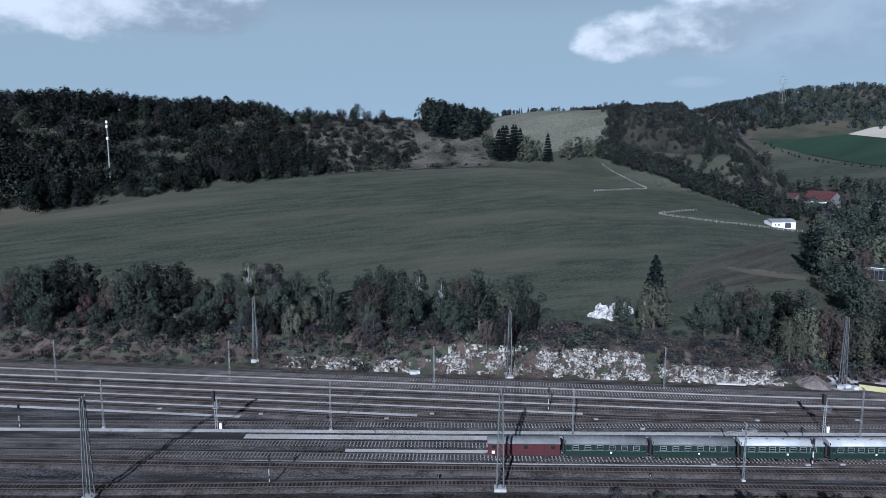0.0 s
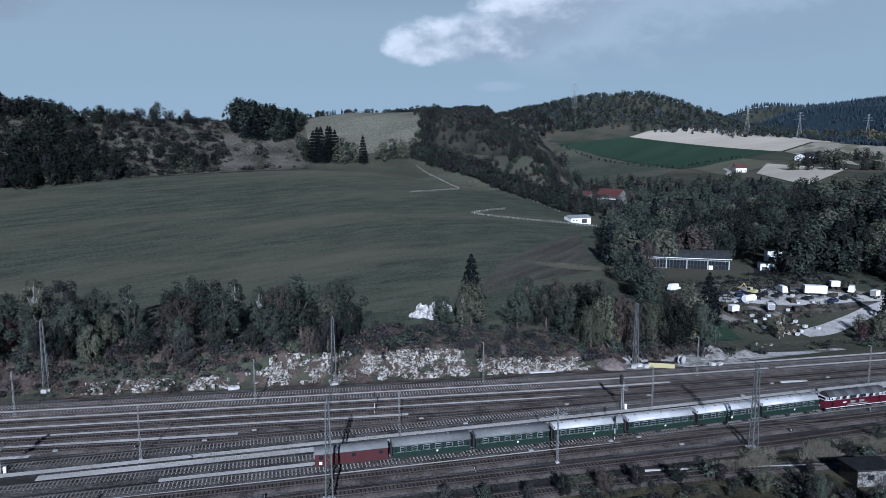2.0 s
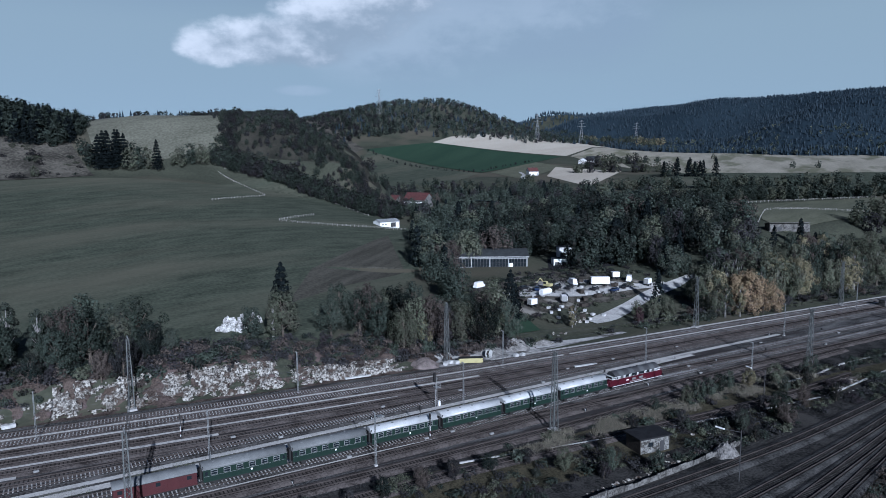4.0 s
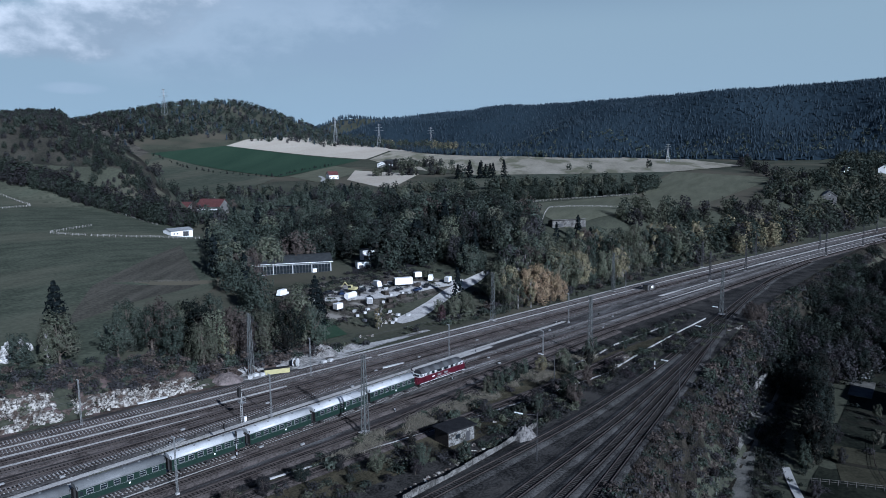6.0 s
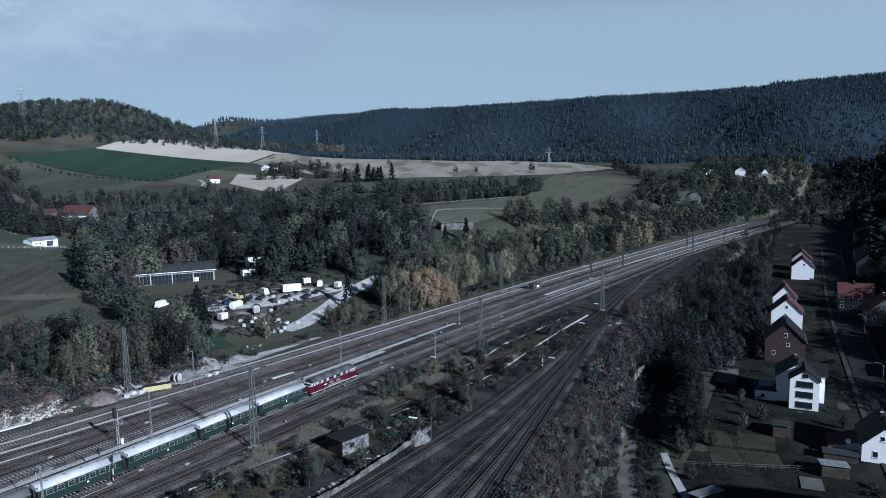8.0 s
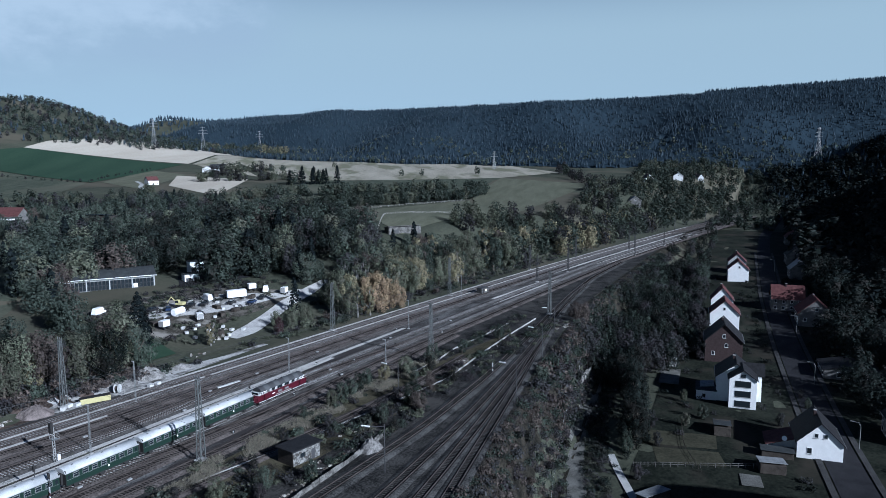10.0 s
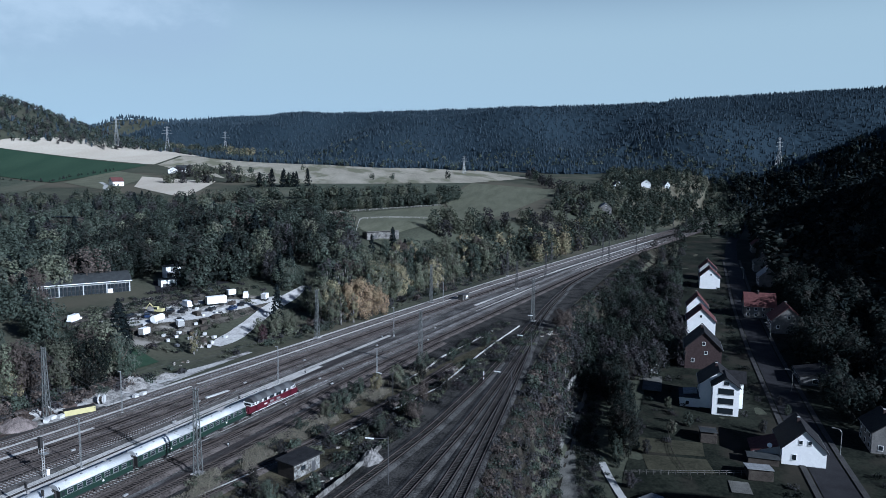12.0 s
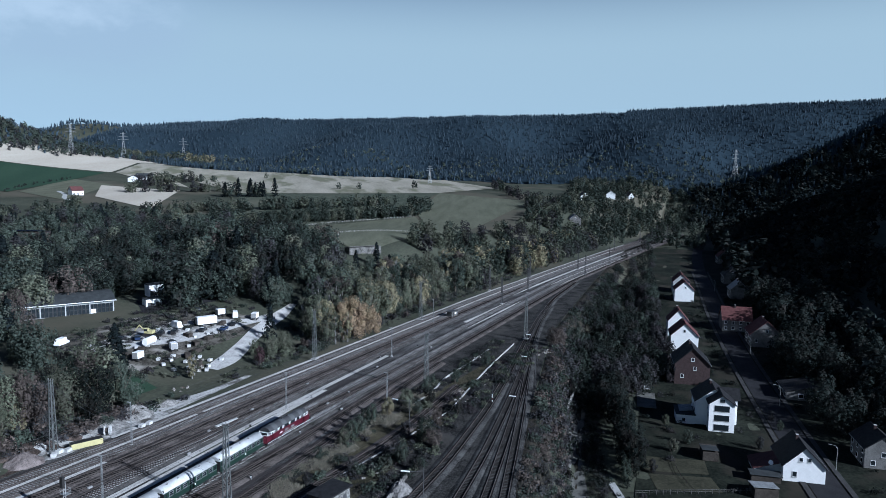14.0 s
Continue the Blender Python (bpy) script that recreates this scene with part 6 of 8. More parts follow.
def excavator():
    e = empty("excavator")
    part("cab", bevelled(1.4, 1.2, 1.7, -0.2, 0.5, 1.1, 0.08), M["yellow_paint"], e)
    part("engine", bevelled(2.0, 2.2, 1.0, -1.4, 0, 1.0, 0.1), M["yellow_paint"], e)
    for y in (-0.95, 0.95):
        part("track", bevelled(3.4, 0.5, 0.8, -0.4, y, 0.05, 0.2, 2), M["black"], e)
    bm = bmesh.new()
    rod(bm, (0.4, -0.2, 1.4), (2.6, -0.2, 3.6), 0.2, 5)
    part("boom", bm, M["yellow_paint"], e)
    bm = bmesh.new()
    rod(bm, (2.6, -0.2, 3.6), (4.2, -0.2, 1.6), 0.16, 5)
    part("stick", bm, M["yellow_paint"], e)
    part("bucket", bevelled(0.8, 0.9, 0.7, 4.3, -0.2, 0.9, 0.08), M["black"], e)
    part("window", bevelled(1.2, 1.24, 0.8, -0.15, 0.5, 1.8, 0.02), M["glass"], e)
    return tagged(e, "yellow excavator standing in the storage yard", "excavator")


excavator().matrix_world = pose(158.5, 199.5, h(158.5, 199.5) + 0.2, 0, 0, 110)
e = empty("site_container")
part("box", bevelled(6.4, 1.6, 1.25, 0, 0, 0, 0.04), M["yellow_paint"], e)
part("lid", bevelled(6.5, 1.7, 0.1, 0, 0, 1.25, 0.02), M["black"], e)
for x in np.arange(-3, 3.1, 0.6):
    part("rib", bevelled(0.07, 0.06, 1.15, float(x), -0.83, 0.05, 0), M["yellow_paint"], e)
e.matrix_world = pose(94.2, 148.6 + 1.6, 0.25, 0, 0, -25)
tagged(e, "long yellow site container on gravel beside the track", "container")
e = empty("cable_drum")
bm = bmesh.new()
for y in (-0.5, 0.5):
    bmesh.ops.create_cone(bm, cap_ends=True, segments=20, radius1=1.1, radius2=1.1, depth=0.1, matrix=Matrix.Translation((0, y, 1.1)) @ Matrix.Rotation(math.pi / 2, 4, "X"))
part("flange", bm, M["dull_white"], e)
bm = bmesh.new()
rod(bm, (0, -0.5, 1.1), (0, 0.5, 1.1), 0.6, 14)
part("core", bm, M["timber"], e)
e.matrix_world = pose(100.8, 151.4, 0.2, 0, 0, 30)
tagged(e, "white cable drum standing on the works strip", "cable drum")


def crate(colour, size, label, name):
    e = empty(name)
    part("body", bevelled(*size, 0, 0, 0, 0.04), M[colour], e)
    part("lid", bevelled(size[0] * 1.03, size[1] * 1.03, 0.06, 0, 0, size[2], 0.01), M[colour], e)
    return tagged(e, label, "crate", group="loose material")


src = crate("dull_white", (1.4, 1.0, 0.7), "white plastic crate of track material", "crate")
src.matrix_world = pose(89, 152, 0.25, 0, 0, 12)
for x, y, t in ((87.4, 151.6, 40), (90.5, 151.2, 5), (107.6, 148.2, 8), (109.6, 148.0, 10), (-10.6, 160.4, 0), (-9.6, 160.5, 20), (145, 181, 30), (147, 178, 70), (150, 180, 0), (149, 174, 15), (143, 177, 60), (155, 174, 30), (160, 190, 12), (168, 188, 66), (171, 194, 20), (165, 201, 9), (148, 193, 44), (183, 199, 13), (146, 170, 12), (151, 167, 70), (148, 165, 33), (155, 170, 5), (160, 183, 40), (173, 187, 72), (137, 188, 15), (139, 194, 50), (156, 195, 28), (179, 187, 60), (142, 172, 80), (158, 168, 20)):
    copy_thing(src, pose(x, y, h(x, y) + 0.2, 0, 0, t))
plank = crate("dull_white", (6.5, 0.7, 0.3), "long white concrete beam lying beside the track", "beam")
plank.matrix_world = pose(63.5, 153.8, 0.2, 0, 0, -6)
copy_thing(plank, pose(66, 154.6, 0.2, 0, 0, -4))
copy_thing(plank, pose(118, 132.0, 0.2, 0, 0, -8))
stack = crate("timber", (3.0, 1.6, 1.2), "stack of weathered timber in the storage yard", "timber_stack")
stack.matrix_world = pose(147, 190, h(147, 190) + 0.15, 0, 0, 30)
for x, y, t in ((144, 199, 10), (176, 200, 50), (167, 190, 80), (184, 190, 20), (163, 183, 65), (158, 178, 0), (150, 170, 25), (156, 186, 70), (170, 184, 10), (178, 196, 33), (141, 190, 80), (153, 177, 50)):
    copy_thing(stack, pose(x, y, h(x, y) + 0.15, 0, 0, t))


# ---- fences, gardens, antenna, pylons ----
def fence(points, step, tall, label, material="timber", rails=2):
    e = empty("fence")
    P = line(points, max(4, int(np.sum(np.linalg.norm(np.diff(np.array(points, float), axis=0), axis=1)) / step)))
    bm = bmesh.new()
    box(bm, 0.12, 0.12, tall + 0.3)
    me = bpy.data.meshes.new("post")
    bm.to_mesh(me)
    bm.free()
    me.materials.append(M[material])
    Z = height(P[:, 0], P[:, 1]) + 0.15
    for (x, y), z in zip(P, Z):
        put("post", me, Matrix.Translation((x, y, z - 0.3)), e)
    for k in range(rails):
        bm = bmesh.new()
        for i in range(len(P) - 1):
            rod(bm, (*P[i], Z[i] + tall * (0.5 + 0.42 * k)), (*P[i + 1], Z[i + 1] + tall * (0.5 + 0.42 * k)), 0.035, 3)
        part("rail", bm, M[material], e)
    return tagged(e, label, "fence")


M["pale_wood"] = mix_material("weathered_pale_wood", (0.28, 0.27, 0.25), (0.45, 0.43, 0.4), 0.9, 1.5, 9, 0.2)
for run in ([(101, 480), (107, 466), (112.5, 456), (118.8, 426.8), (98, 409.4), (79, 395)], [(128, 367.7), (113.5, 355), (99.2, 342.7), (112, 339), (134.7, 339.7), (154, 345.5), (176, 349.8)]):
    fence(run, 2.6, 1.1, "pale post fence zigzagging across the pasture", "pale_wood")
fence([(172, 392), (157, 432), (131, 468), (106, 484)], 3.2, 1.1, "post fence along the pasture hedge", "pale_wood", 1)
fence([(372, 320), (440, 305), (512, 270)], 3.2, 1.2, "pale fence along the terrace", "pale_wood")
fence([(298, 212), (345, 240), (400, 214)], 3.2, 1.2, "pale fence across the terrace", "pale_wood")
fence([(156, 40.5), (158.1, 36.6), (162.1, 27.7), (166.7, 18.1), (170, 11)], 1.6, 1.1, "low garden fence of weathered posts", "wall_grey")
fence([(160, 26), (172, 32), (190, 36)], 1.8, 0.8, "low garden fence beside beds", "timber")
fence([(210, 71), (190, 66), (165, 61), (135, 53), (110, 44)], 3.0, 1.0, "thin rail along the embankment foot", "steel_grey", 1)


def antenna():
    e = empty("antenna_mast")
    bm = bmesh.new()
    bmesh.ops.create_cone(bm, cap_ends=True, segments=10, radius1=0.42, radius2=0.2, depth=34, matrix=Matrix.Translation((0, 0, 17)))
    part("pole", bm, M["cream"], e)
    for z in (33, 30.5, 24):
        part("panel", bevelled(1.1, 1.1, 1.5, 0, 0, z, 0.2), M["bright"], e, "pale antenna panels")
    return tagged(e, "tall pale antenna mast among hillside trees", "antenna mast")


antenna().matrix_world = pose(-193, 379, h(-193, 379))


def pylon(tall):
    e = empty("power_pylon")
    bm = bmesh.new()
    f, g = tall * 0.09, tall * 0.018
    c = lambda k, z: ((-1, 1, 1, -1)[k] * (f + (g - f) * min(1, z / (tall * 0.7))), (-1, -1, 1, 1)[k] * (f + (g - f) * min(1, z / (tall * 0.7))), z)
    zs = [tall * v for v in (0, 0.14, 0.27, 0.39, 0.5, 0.6, 0.7, 0.8, 0.9, 1.0)]
    for z, z2 in zip(zs, zs[1:]):
        for k in range(4):
            rod(bm, c(k, z), c(k, z2), 0.16, 4)
            rod(bm, c(k, z), c((k + 1) % 4, z2), 0.09, 3)
            rod(bm, c((k + 1) % 4, z), c(k, z2), 0.09, 3)
    part("lattice", bm, M["steel_grey"], e)
    for z, w in ((0.72, 0.2), (0.84, 0.16), (0.95, 0.1)):
        bm = bmesh.new()
        for s in (-1, 1):
            rod(bm, (0, 0, tall * (z + 0.03)), (0, s * w * tall, tall * z), 0.14, 4)
            rod(bm, (0, 0, tall * z), (0, s * w * tall, tall * z), 0.14, 4)
        part("crossarm", bm, M["steel_grey"], e)
    return tagged(e, "grey lattice power pylon in the distance", "power pylon", group="power pylons")


py = pylon(44)
py.matrix_world = pose(718, 928, h(718, 928) - 0.5, 0, 0, 30)
for x, y, s in ((860, 980, 40), (1040, 1020, 40), (517, 1120, 25), (1043, 22, 60)):
    copy_thing(py, pose(x, y, h(x, y) - 0.5, 0, 0, s))


small_pylon = pylon(26)
small_pylon.matrix_world = pose(884, 421, h(884, 421) - 0.5, 0, 0, 40)


def street_lamp():
    e = empty("street_lamp")
    bm = bmesh.new()
    rod(bm, (0, 0, -0.3), (0, 0, 6.2), 0.07, 6)
    rod(bm, (0, 0, 6.2), (0, 0.5, 6.9), 0.05, 5)
    rod(bm, (0, 0.5, 6.9), (0, 1.6, 7.1), 0.05, 5)
    part("pole", bm, M["steel_grey"], e)
    part("lamp_head", bevelled(0.28, 0.8, 0.14, 0, 1.9, 7.03, 0.04), M["cream"], e)
    return tagged(e, "curved street lamp with pale head", "street lamp", group="street lamps")


sl = street_lamp()
sl.matrix_world = pose(237, 4.8, h(237, 4.8))
for x, y in ((190, -6), (300, 12.5), (362, 21.5), (440, 30)):
    copy_thing(sl, pose(x, y, h(x, y)))
for x, y, w, d, hh, t, mat, label in ((161, 15.5, 6, 4.5, 0.12, 12, "lane", "square of pale paving in the garden"), (168.5, 12.0, 4.5, 5.5, 2.2, 15, "sheet", "garden shed with pale slanting roof"), (237.4, 47.5, 3, 2.5, 2.4, 10, "bright", "small white garden cabin"), (225, 46, 16, 6, 0.3, 8, "lane", "pale flat roof of a garage row"), (143, 33, 3.0, 7.0, 1.4, 60, "sheet", "log stack under pale sheets"), (186, 25, 6, 4, 2.4, 10, "timber", "dark timber garden shed"), (214, 56, 5, 3, 2.2, 20, "path", "pale garden wall with firewood")):
    e = empty("garden_shed" if hh > 1 else "garden_slab")
    part("body", bevelled(w, d, hh, 0, 0, 0, 0.05), M["timber"] if hh > 1 and mat == "sheet" else M[mat], e)
    if hh > 1:
        rp = part("roof", bevelled(w + 0.4, d + 0.4, 0.12, 0, 0, hh + 0.15, 0.02), M[mat if mat != "timber" else "felt"], e)
        rp.rotation_euler.y = radians(7)
    e.matrix_world = pose(x, y, h(x, y) + (0.1 if hh > 1 else 0.15), 0, 0, t)
    tagged(e, label, "shed" if hh > 1 else "slab")


# ---- trees and scrub ----
def leaf_cards(points, outward, size, rng, squash=0.75):
    """One leaf clump (a triangle) for each point, turned roughly outward."""
    n = len(points)
    d = outward + rng.normal(0, 0.5, (n, 3))
    d /= np.linalg.norm(d, axis=1)[:, None]
    r = rng.normal(0, 1, (n, 3))
    a = np.cross(d, r)
    a /= np.linalg.norm(a, axis=1)[:, None]
    b = np.cross(d, a)
    s = size * rng.uniform(0.6, 1.3, (n, 1))
    k = s * squash
    V = np.stack([points - a * s - b * k * 0.6, points + a * s * 0.9 - b * k * 0.5 - d * s * 0.2, points + b * k * 1.2 + d * s * 0.15], 1).reshape(-1, 3)
    F = np.arange(3 * n).reshape(-1, 3)
    return V, F


def tube(a, b, ra, rb, sides=6):
    a, b = np.array(a, float), np.array(b, float)
    d = (b - a) / np.linalg.norm(b - a)
    u = np.cross(d, (0.3, 0.9, 0.1))
    u /= np.linalg.norm(u)
    w = np.cross(d, u)
    t = np.linspace(0, 2 * np.pi, sides, endpoint=False)
    ring = np.cos(t)[:, None] * u + np.sin(t)[:, None] * w
    V = np.r_[a + ring * ra, b + ring * rb]
    i = np.arange(sides)
    return V, np.stack([i, (i + 1) % sides, (i + 1) % sides + sides, i + sides], 1)


def joined(pieces):
    """One mesh of several tubes; each is tied to the first inside the wood."""
    V, F, n = [], [], 0
    for v, f in pieces:
        V.append(v)
        F.append(f + n)
        if n:
            F.append(np.array([[6, 7, n + 1, n]]) if len(pieces[0][0]) == 12 else np.array([[4, 5, n + 1, n]]))
        n += len(v)
    return np.concatenate(V), np.concatenate(F)


M["bark"] = mix_material("bark", (0.06, 0.05, 0.042), (0.14, 0.12, 0.10), 0.95, 2.0, 12, 0.5)
M["birch_bark"] = mix_material("pale_bark", (0.10, 0.095, 0.09), (0.30, 0.29, 0.28), 0.9, 2.0, 12, 0.4)
LEAF = {
    "green": leaf_material("leaf_green", (0.022, 0.029, 0.022), (0.070, 0.086, 0.069), (0.054, 0.058, 0.050), 0.35, 0.15),
    "dark": leaf_material("leaf_dark_green", (0.016, 0.020, 0.016), (0.051, 0.064, 0.053), None, 0.35, 0.15),
    "olive": leaf_material("leaf_olive", (0.038, 0.044, 0.031), (0.118, 0.128, 0.092), (0.090, 0.088, 0.070), 0.3, 0.15),
    "yellow": leaf_material("leaf_yellow_green", (0.080, 0.076, 0.048), (0.262, 0.240, 0.150), (0.180, 0.142, 0.095), 0.25, 0.18),
    "rust": leaf_material("leaf_rust", (0.040, 0.034, 0.031), (0.107, 0.088, 0.077), (0.063, 0.053, 0.049), 0.3),
    "red": leaf_material("leaf_red", (0.035, 0.023, 0.025), (0.086, 0.052, 0.058), None, 0.25),
    # Distance haze is put into this colour: bluer and paler than near needles.
    "fir_hazed": leaf_material("hazed_fir_needles", (0.022, 0.034, 0.045), (0.053, 0.073, 0.091), None, 0.2, 0.1),
    # Dark needles taken near black: the village slope's shade is in the colour.
    "needle": leaf_material("needle_dark_shaded", (0.0044, 0.0060, 0.0066), (0.0132, 0.0176, 0.0182), None, 0.3, 0.1),
    # Dark green dimmed further: shade and edge dimming put into the leaf colour.
    "deep": leaf_material("leaf_dimmed_green", (0.006, 0.008, 0.007), (0.024, 0.031, 0.028), (0.024, 0.021, 0.019), 0.35, 0.1),
    "orange": leaf_material("leaf_orange", (0.125, 0.096, 0.066), (0.340, 0.245, 0.160), (0.260, 0.205, 0.120), 0.2, 0.2),
    "brown": leaf_material("scrub_brown", (0.018, 0.019, 0.019), (0.056, 0.057, 0.059), (0.035, 0.028, 0.032), 0.35),
}
TREES = {}


def leafy_tree(key, leaf, height_m, spread, cards, size, seed, bark="bark", slim=1.0, low=0.2):
    """A tapered trunk with limbs under a crown of many clumps with gaps, standing at the origin."""
    rng = np.random.default_rng(seed)
    lean = rng.normal(0, 0.03, 2) * height_m
    top = np.array([lean[0], lean[1], height_m * 0.8])
    pieces = [tube((0, 0, -0.6), top * 0.45, 0.028 * height_m, 0.02 * height_m), tube(top * 0.45, top, 0.02 * height_m, 0.006 * height_m)]
    blobs = []
    count = rng.integers(16, 22)
    for i in range(count):
        f = low + (0.93 - low) * (i + 0.5) / count
        a = i * 2.4 + rng.uniform(-0.5, 0.5)
        out = spread * (0.7 * math.sin(math.pi * min(1, (f - low) / (1 - low) * 0.85 + 0.12)) + 0.1) * rng.uniform(0.6, 1.15)
        c = np.array([math.cos(a) * out + lean[0] * f, math.sin(a) * out + lean[1] * f, height_m * f])
        r = spread * rng.uniform(0.22, 0.36) * (1.12 - 0.4 * f)
        blobs.append((c, r))
        start = top * min(0.9, f * 0.75)
        pieces.append(tube(start, c, 0.009 * height_m, 0.003 * height_m, 4))
    blobs.append((top * 1.03 + (0, 0, 0.04 * height_m), spread * 0.24))
    blobs.append((top * 0.62, spread * 0.42))
    weight = np.array([r * r for _, r in blobs])
    P, O = [], []
    for (c, r), w in zip(blobs, weight / weight.sum()):
        n = max(2, int(cards * w))
        d = rng.normal(0, 1, (n, 3))
        d /= np.linalg.norm(d, axis=1)[:, None]
        rad = r * rng.uniform(0.45, 1.0, (n, 1)) ** 0.5 * (1 + 0.25 * np.sin(3 * d[:, :1] * 4 + seed) * np.cos(5 * d[:, 1:2]))
        P.append(c + d * rad * (1, 1, 1.35 * slim))
        O.append(d)
    P, O = np.concatenate(P), np.concatenate(O)
    P[:, 2] = np.maximum(P[:, 2], 0.3)
    mass = (P - (lean[0] * 0.5, lean[1] * 0.5, height_m * 0.42)) / (spread, spread, height_m * 0.55)
    O = O + 1.1 * mass / np.maximum(0.3, np.linalg.norm(mass, axis=1))[:, None]
    e = empty("birch" if "yellow" in key or "tall" in key or "orange" in key else "tree")
    mesh_object("trunk", *joined(pieces), M[bark], e)
    mesh_object("crown", *leaf_cards(P, O + (0, 0, 0.35), size, rng), LEAF[leaf], e)
    TREES[key] = (e, height_m)


def conifer(key, height_m, spread, cards, size, seed, leaf="needle"):
    rng = np.random.default_rng(seed)
    pieces = [tube((0, 0, -0.6), (0, 0, height_m * 0.97), 0.022 * height_m, 0.02)]
    f = rng.uniform(0.06, 1, cards) ** 1.0
    tier = np.round(f * 11) / 11
    f = np.clip(0.35 * tier + 0.65 * f, 0.05, 1)
    a = rng.uniform(0, 2 * np.pi, cards)
    rad = spread * (1 - f) ** 0.62 * rng.uniform(0.35, 1.0, cards) ** 0.5 * (0.85 + 0.3 * np.sin(a * 5 + tier * 40))
    P = np.stack([np.cos(a) * rad, np.sin(a) * rad, height_m * f - 0.18 * rad], 1)
    O = np.stack([np.cos(a), np.sin(a), 0.5 + 0 * a], 1)
    e = empty("conifer")
    mesh_object("trunk", *joined(pieces), M["bark"], e)
    mesh_object("crown", *leaf_cards(P, O, size, rng, 0.5), LEAF[leaf], e)
    TREES[key] = (e, height_m)


def bush(key, leaf, r, tall, cards, size, seed):
    rng = np.random.default_rng(seed)
    P, O = [], []
    for i in range(6):
        c = np.array([rng.uniform(-0.6, 0.6) * r, rng.uniform(-0.6, 0.6) * r, tall * rng.uniform(0.25, 0.62)])
        d = rng.normal(0, 1, (cards // 6, 3))
        d /= np.linalg.norm(d, axis=1)[:, None]
        P.append(c + d * (r * 0.55, r * 0.55, tall * 0.4) * rng.uniform(0.5, 1, (len(d), 1)))
        O.append(d)
    P, O = np.concatenate(P), np.concatenate(O)
    P[:, 2] = np.maximum(P[:, 2], 0.1)
    stems = joined([tube((0, 0, -0.3), (rng.uniform(-0.5, 0.5) * r, rng.uniform(-0.5, 0.5) * r, tall * 0.6), 0.06, 0.02, 4) for _ in range(4)])
    e = empty("bush")
    mesh_object("stem", *stems, M["bark"], e)
    mesh_object("crown", *leaf_cards(P, O + (0, 0, 0.4), size, rng), LEAF[leaf], e)
    TREES[key] = (e, tall)


seed = 10
for leaf, kinds in (("green", 3), ("dark", 2), ("olive", 3), ("yellow", 2), ("rust", 2), ("red", 1), ("brown", 1), ("deep", 2), ("orange", 2)):
    for k in range(kinds):
        seed += 1
        leafy_tree(f"{leaf}{k}", leaf, 12.0, 4.2 + 0.5 * k, 3600, 0.23, seed, "birch_bark" if leaf == "yellow" else "bark", low=0.12 + 0.05 * k)
for leaf in ("olive", "yellow", "green"):
    seed += 1
    leafy_tree(f"tall_{leaf}", leaf, 15.0, 3.0, 3200, 0.21, seed, "birch_bark", slim=0.85, low=0.12)
for leaf in ("green", "dark", "olive", "rust", "brown", "yellow", "deep"):
    seed += 1
    leafy_tree(f"far_{leaf}", leaf, 12.0, 5.2, 400, 0.66, seed, low=0.08)
for leaf in ("green", "dark", "olive", "brown", "yellow"):
    seed += 1
    leafy_tree(f"thin_{leaf}", leaf, 12.0, 5.2, 150, 1.05, seed, low=0.08)
for leaf in ("green", "dark", "olive", "rust", "brown", "deep"):
    seed += 1
    leafy_tree(f"mid_{leaf}", leaf, 12.0, 5.0, 1250, 0.36, seed, low=0.1)
for k in range(2):
    conifer(f"spruce{k}", 14.0, 3.5, 2200, 0.36, 50 + k)
conifer("far_spruce", 14.0, 3.6, 300, 0.9, 53)
for k, leaf in enumerate(("green", "brown", "olive", "red", "rust", "deep")):
    bush(f"bush_{leaf}", leaf, 1.8, 2.6, 330, 0.27, 70 + k)
for k, leaf in enumerate(("brown", "olive", "dark", "deep", "rust")):
    bush(f"weed_{leaf}", leaf, 1.4, 1.3, 108, 0.18, 80 + k)

LABELS = {
    "green": "dense green broadleaf tree with some yellowing leaves", "dark": "dark green broadleaf tree with a rounded crown", "deep": "shaded dark tree with dense leaves", "olive": "olive broadleaf tree turning in autumn",
    "yellow": "pale yellow-green birch with a light trunk", "tall": "slim tall birch with thinning olive leaves", "rust": "rust-brown autumn tree with thinning leaves", "red": "dark red-leaved tree among green ones", "orange": "orange-brown autumn birch in full leaf", "brown": "brown half-bare tree with thin twigs",
    "spruce": "dark conical spruce with drooping branches", "bush": "low tangled bush beside the railway",
}
placed = []


def plant(key, x, y, tall=None, z=None, group="trees of the valley"):
    """A copy of the tree of that kind at x, y with its foot in the ground."""
    base, natural = TREES[key]
    s = (tall or natural) / natural
    m = Matrix.Translation((x, y, h(x, y) if z is None else z)) @ Matrix.Rotation(random.uniform(0, 6.28), 4, "Z")
    ob = copy_thing(base, m)
    w = s * random.uniform(0.88, 1.12)
    ob.scale = (w, w, s)
    kind = next(k for k in ("tall", *LABELS) if k in key) if "bush" not in key else "bush"
    leaf = next((k for k in ("green", "dark", "deep", "olive", "yellow", "orange", "rust", "red", "brown") if k in key), "dark")
    label = {"bush": f"low tangled {leaf} bush beside the railway"}.get(kind, LABELS[kind])
    tagged(ob, label, "bush" if kind == "bush" else "tree", group)
    placed.append((x, y))
    return ob


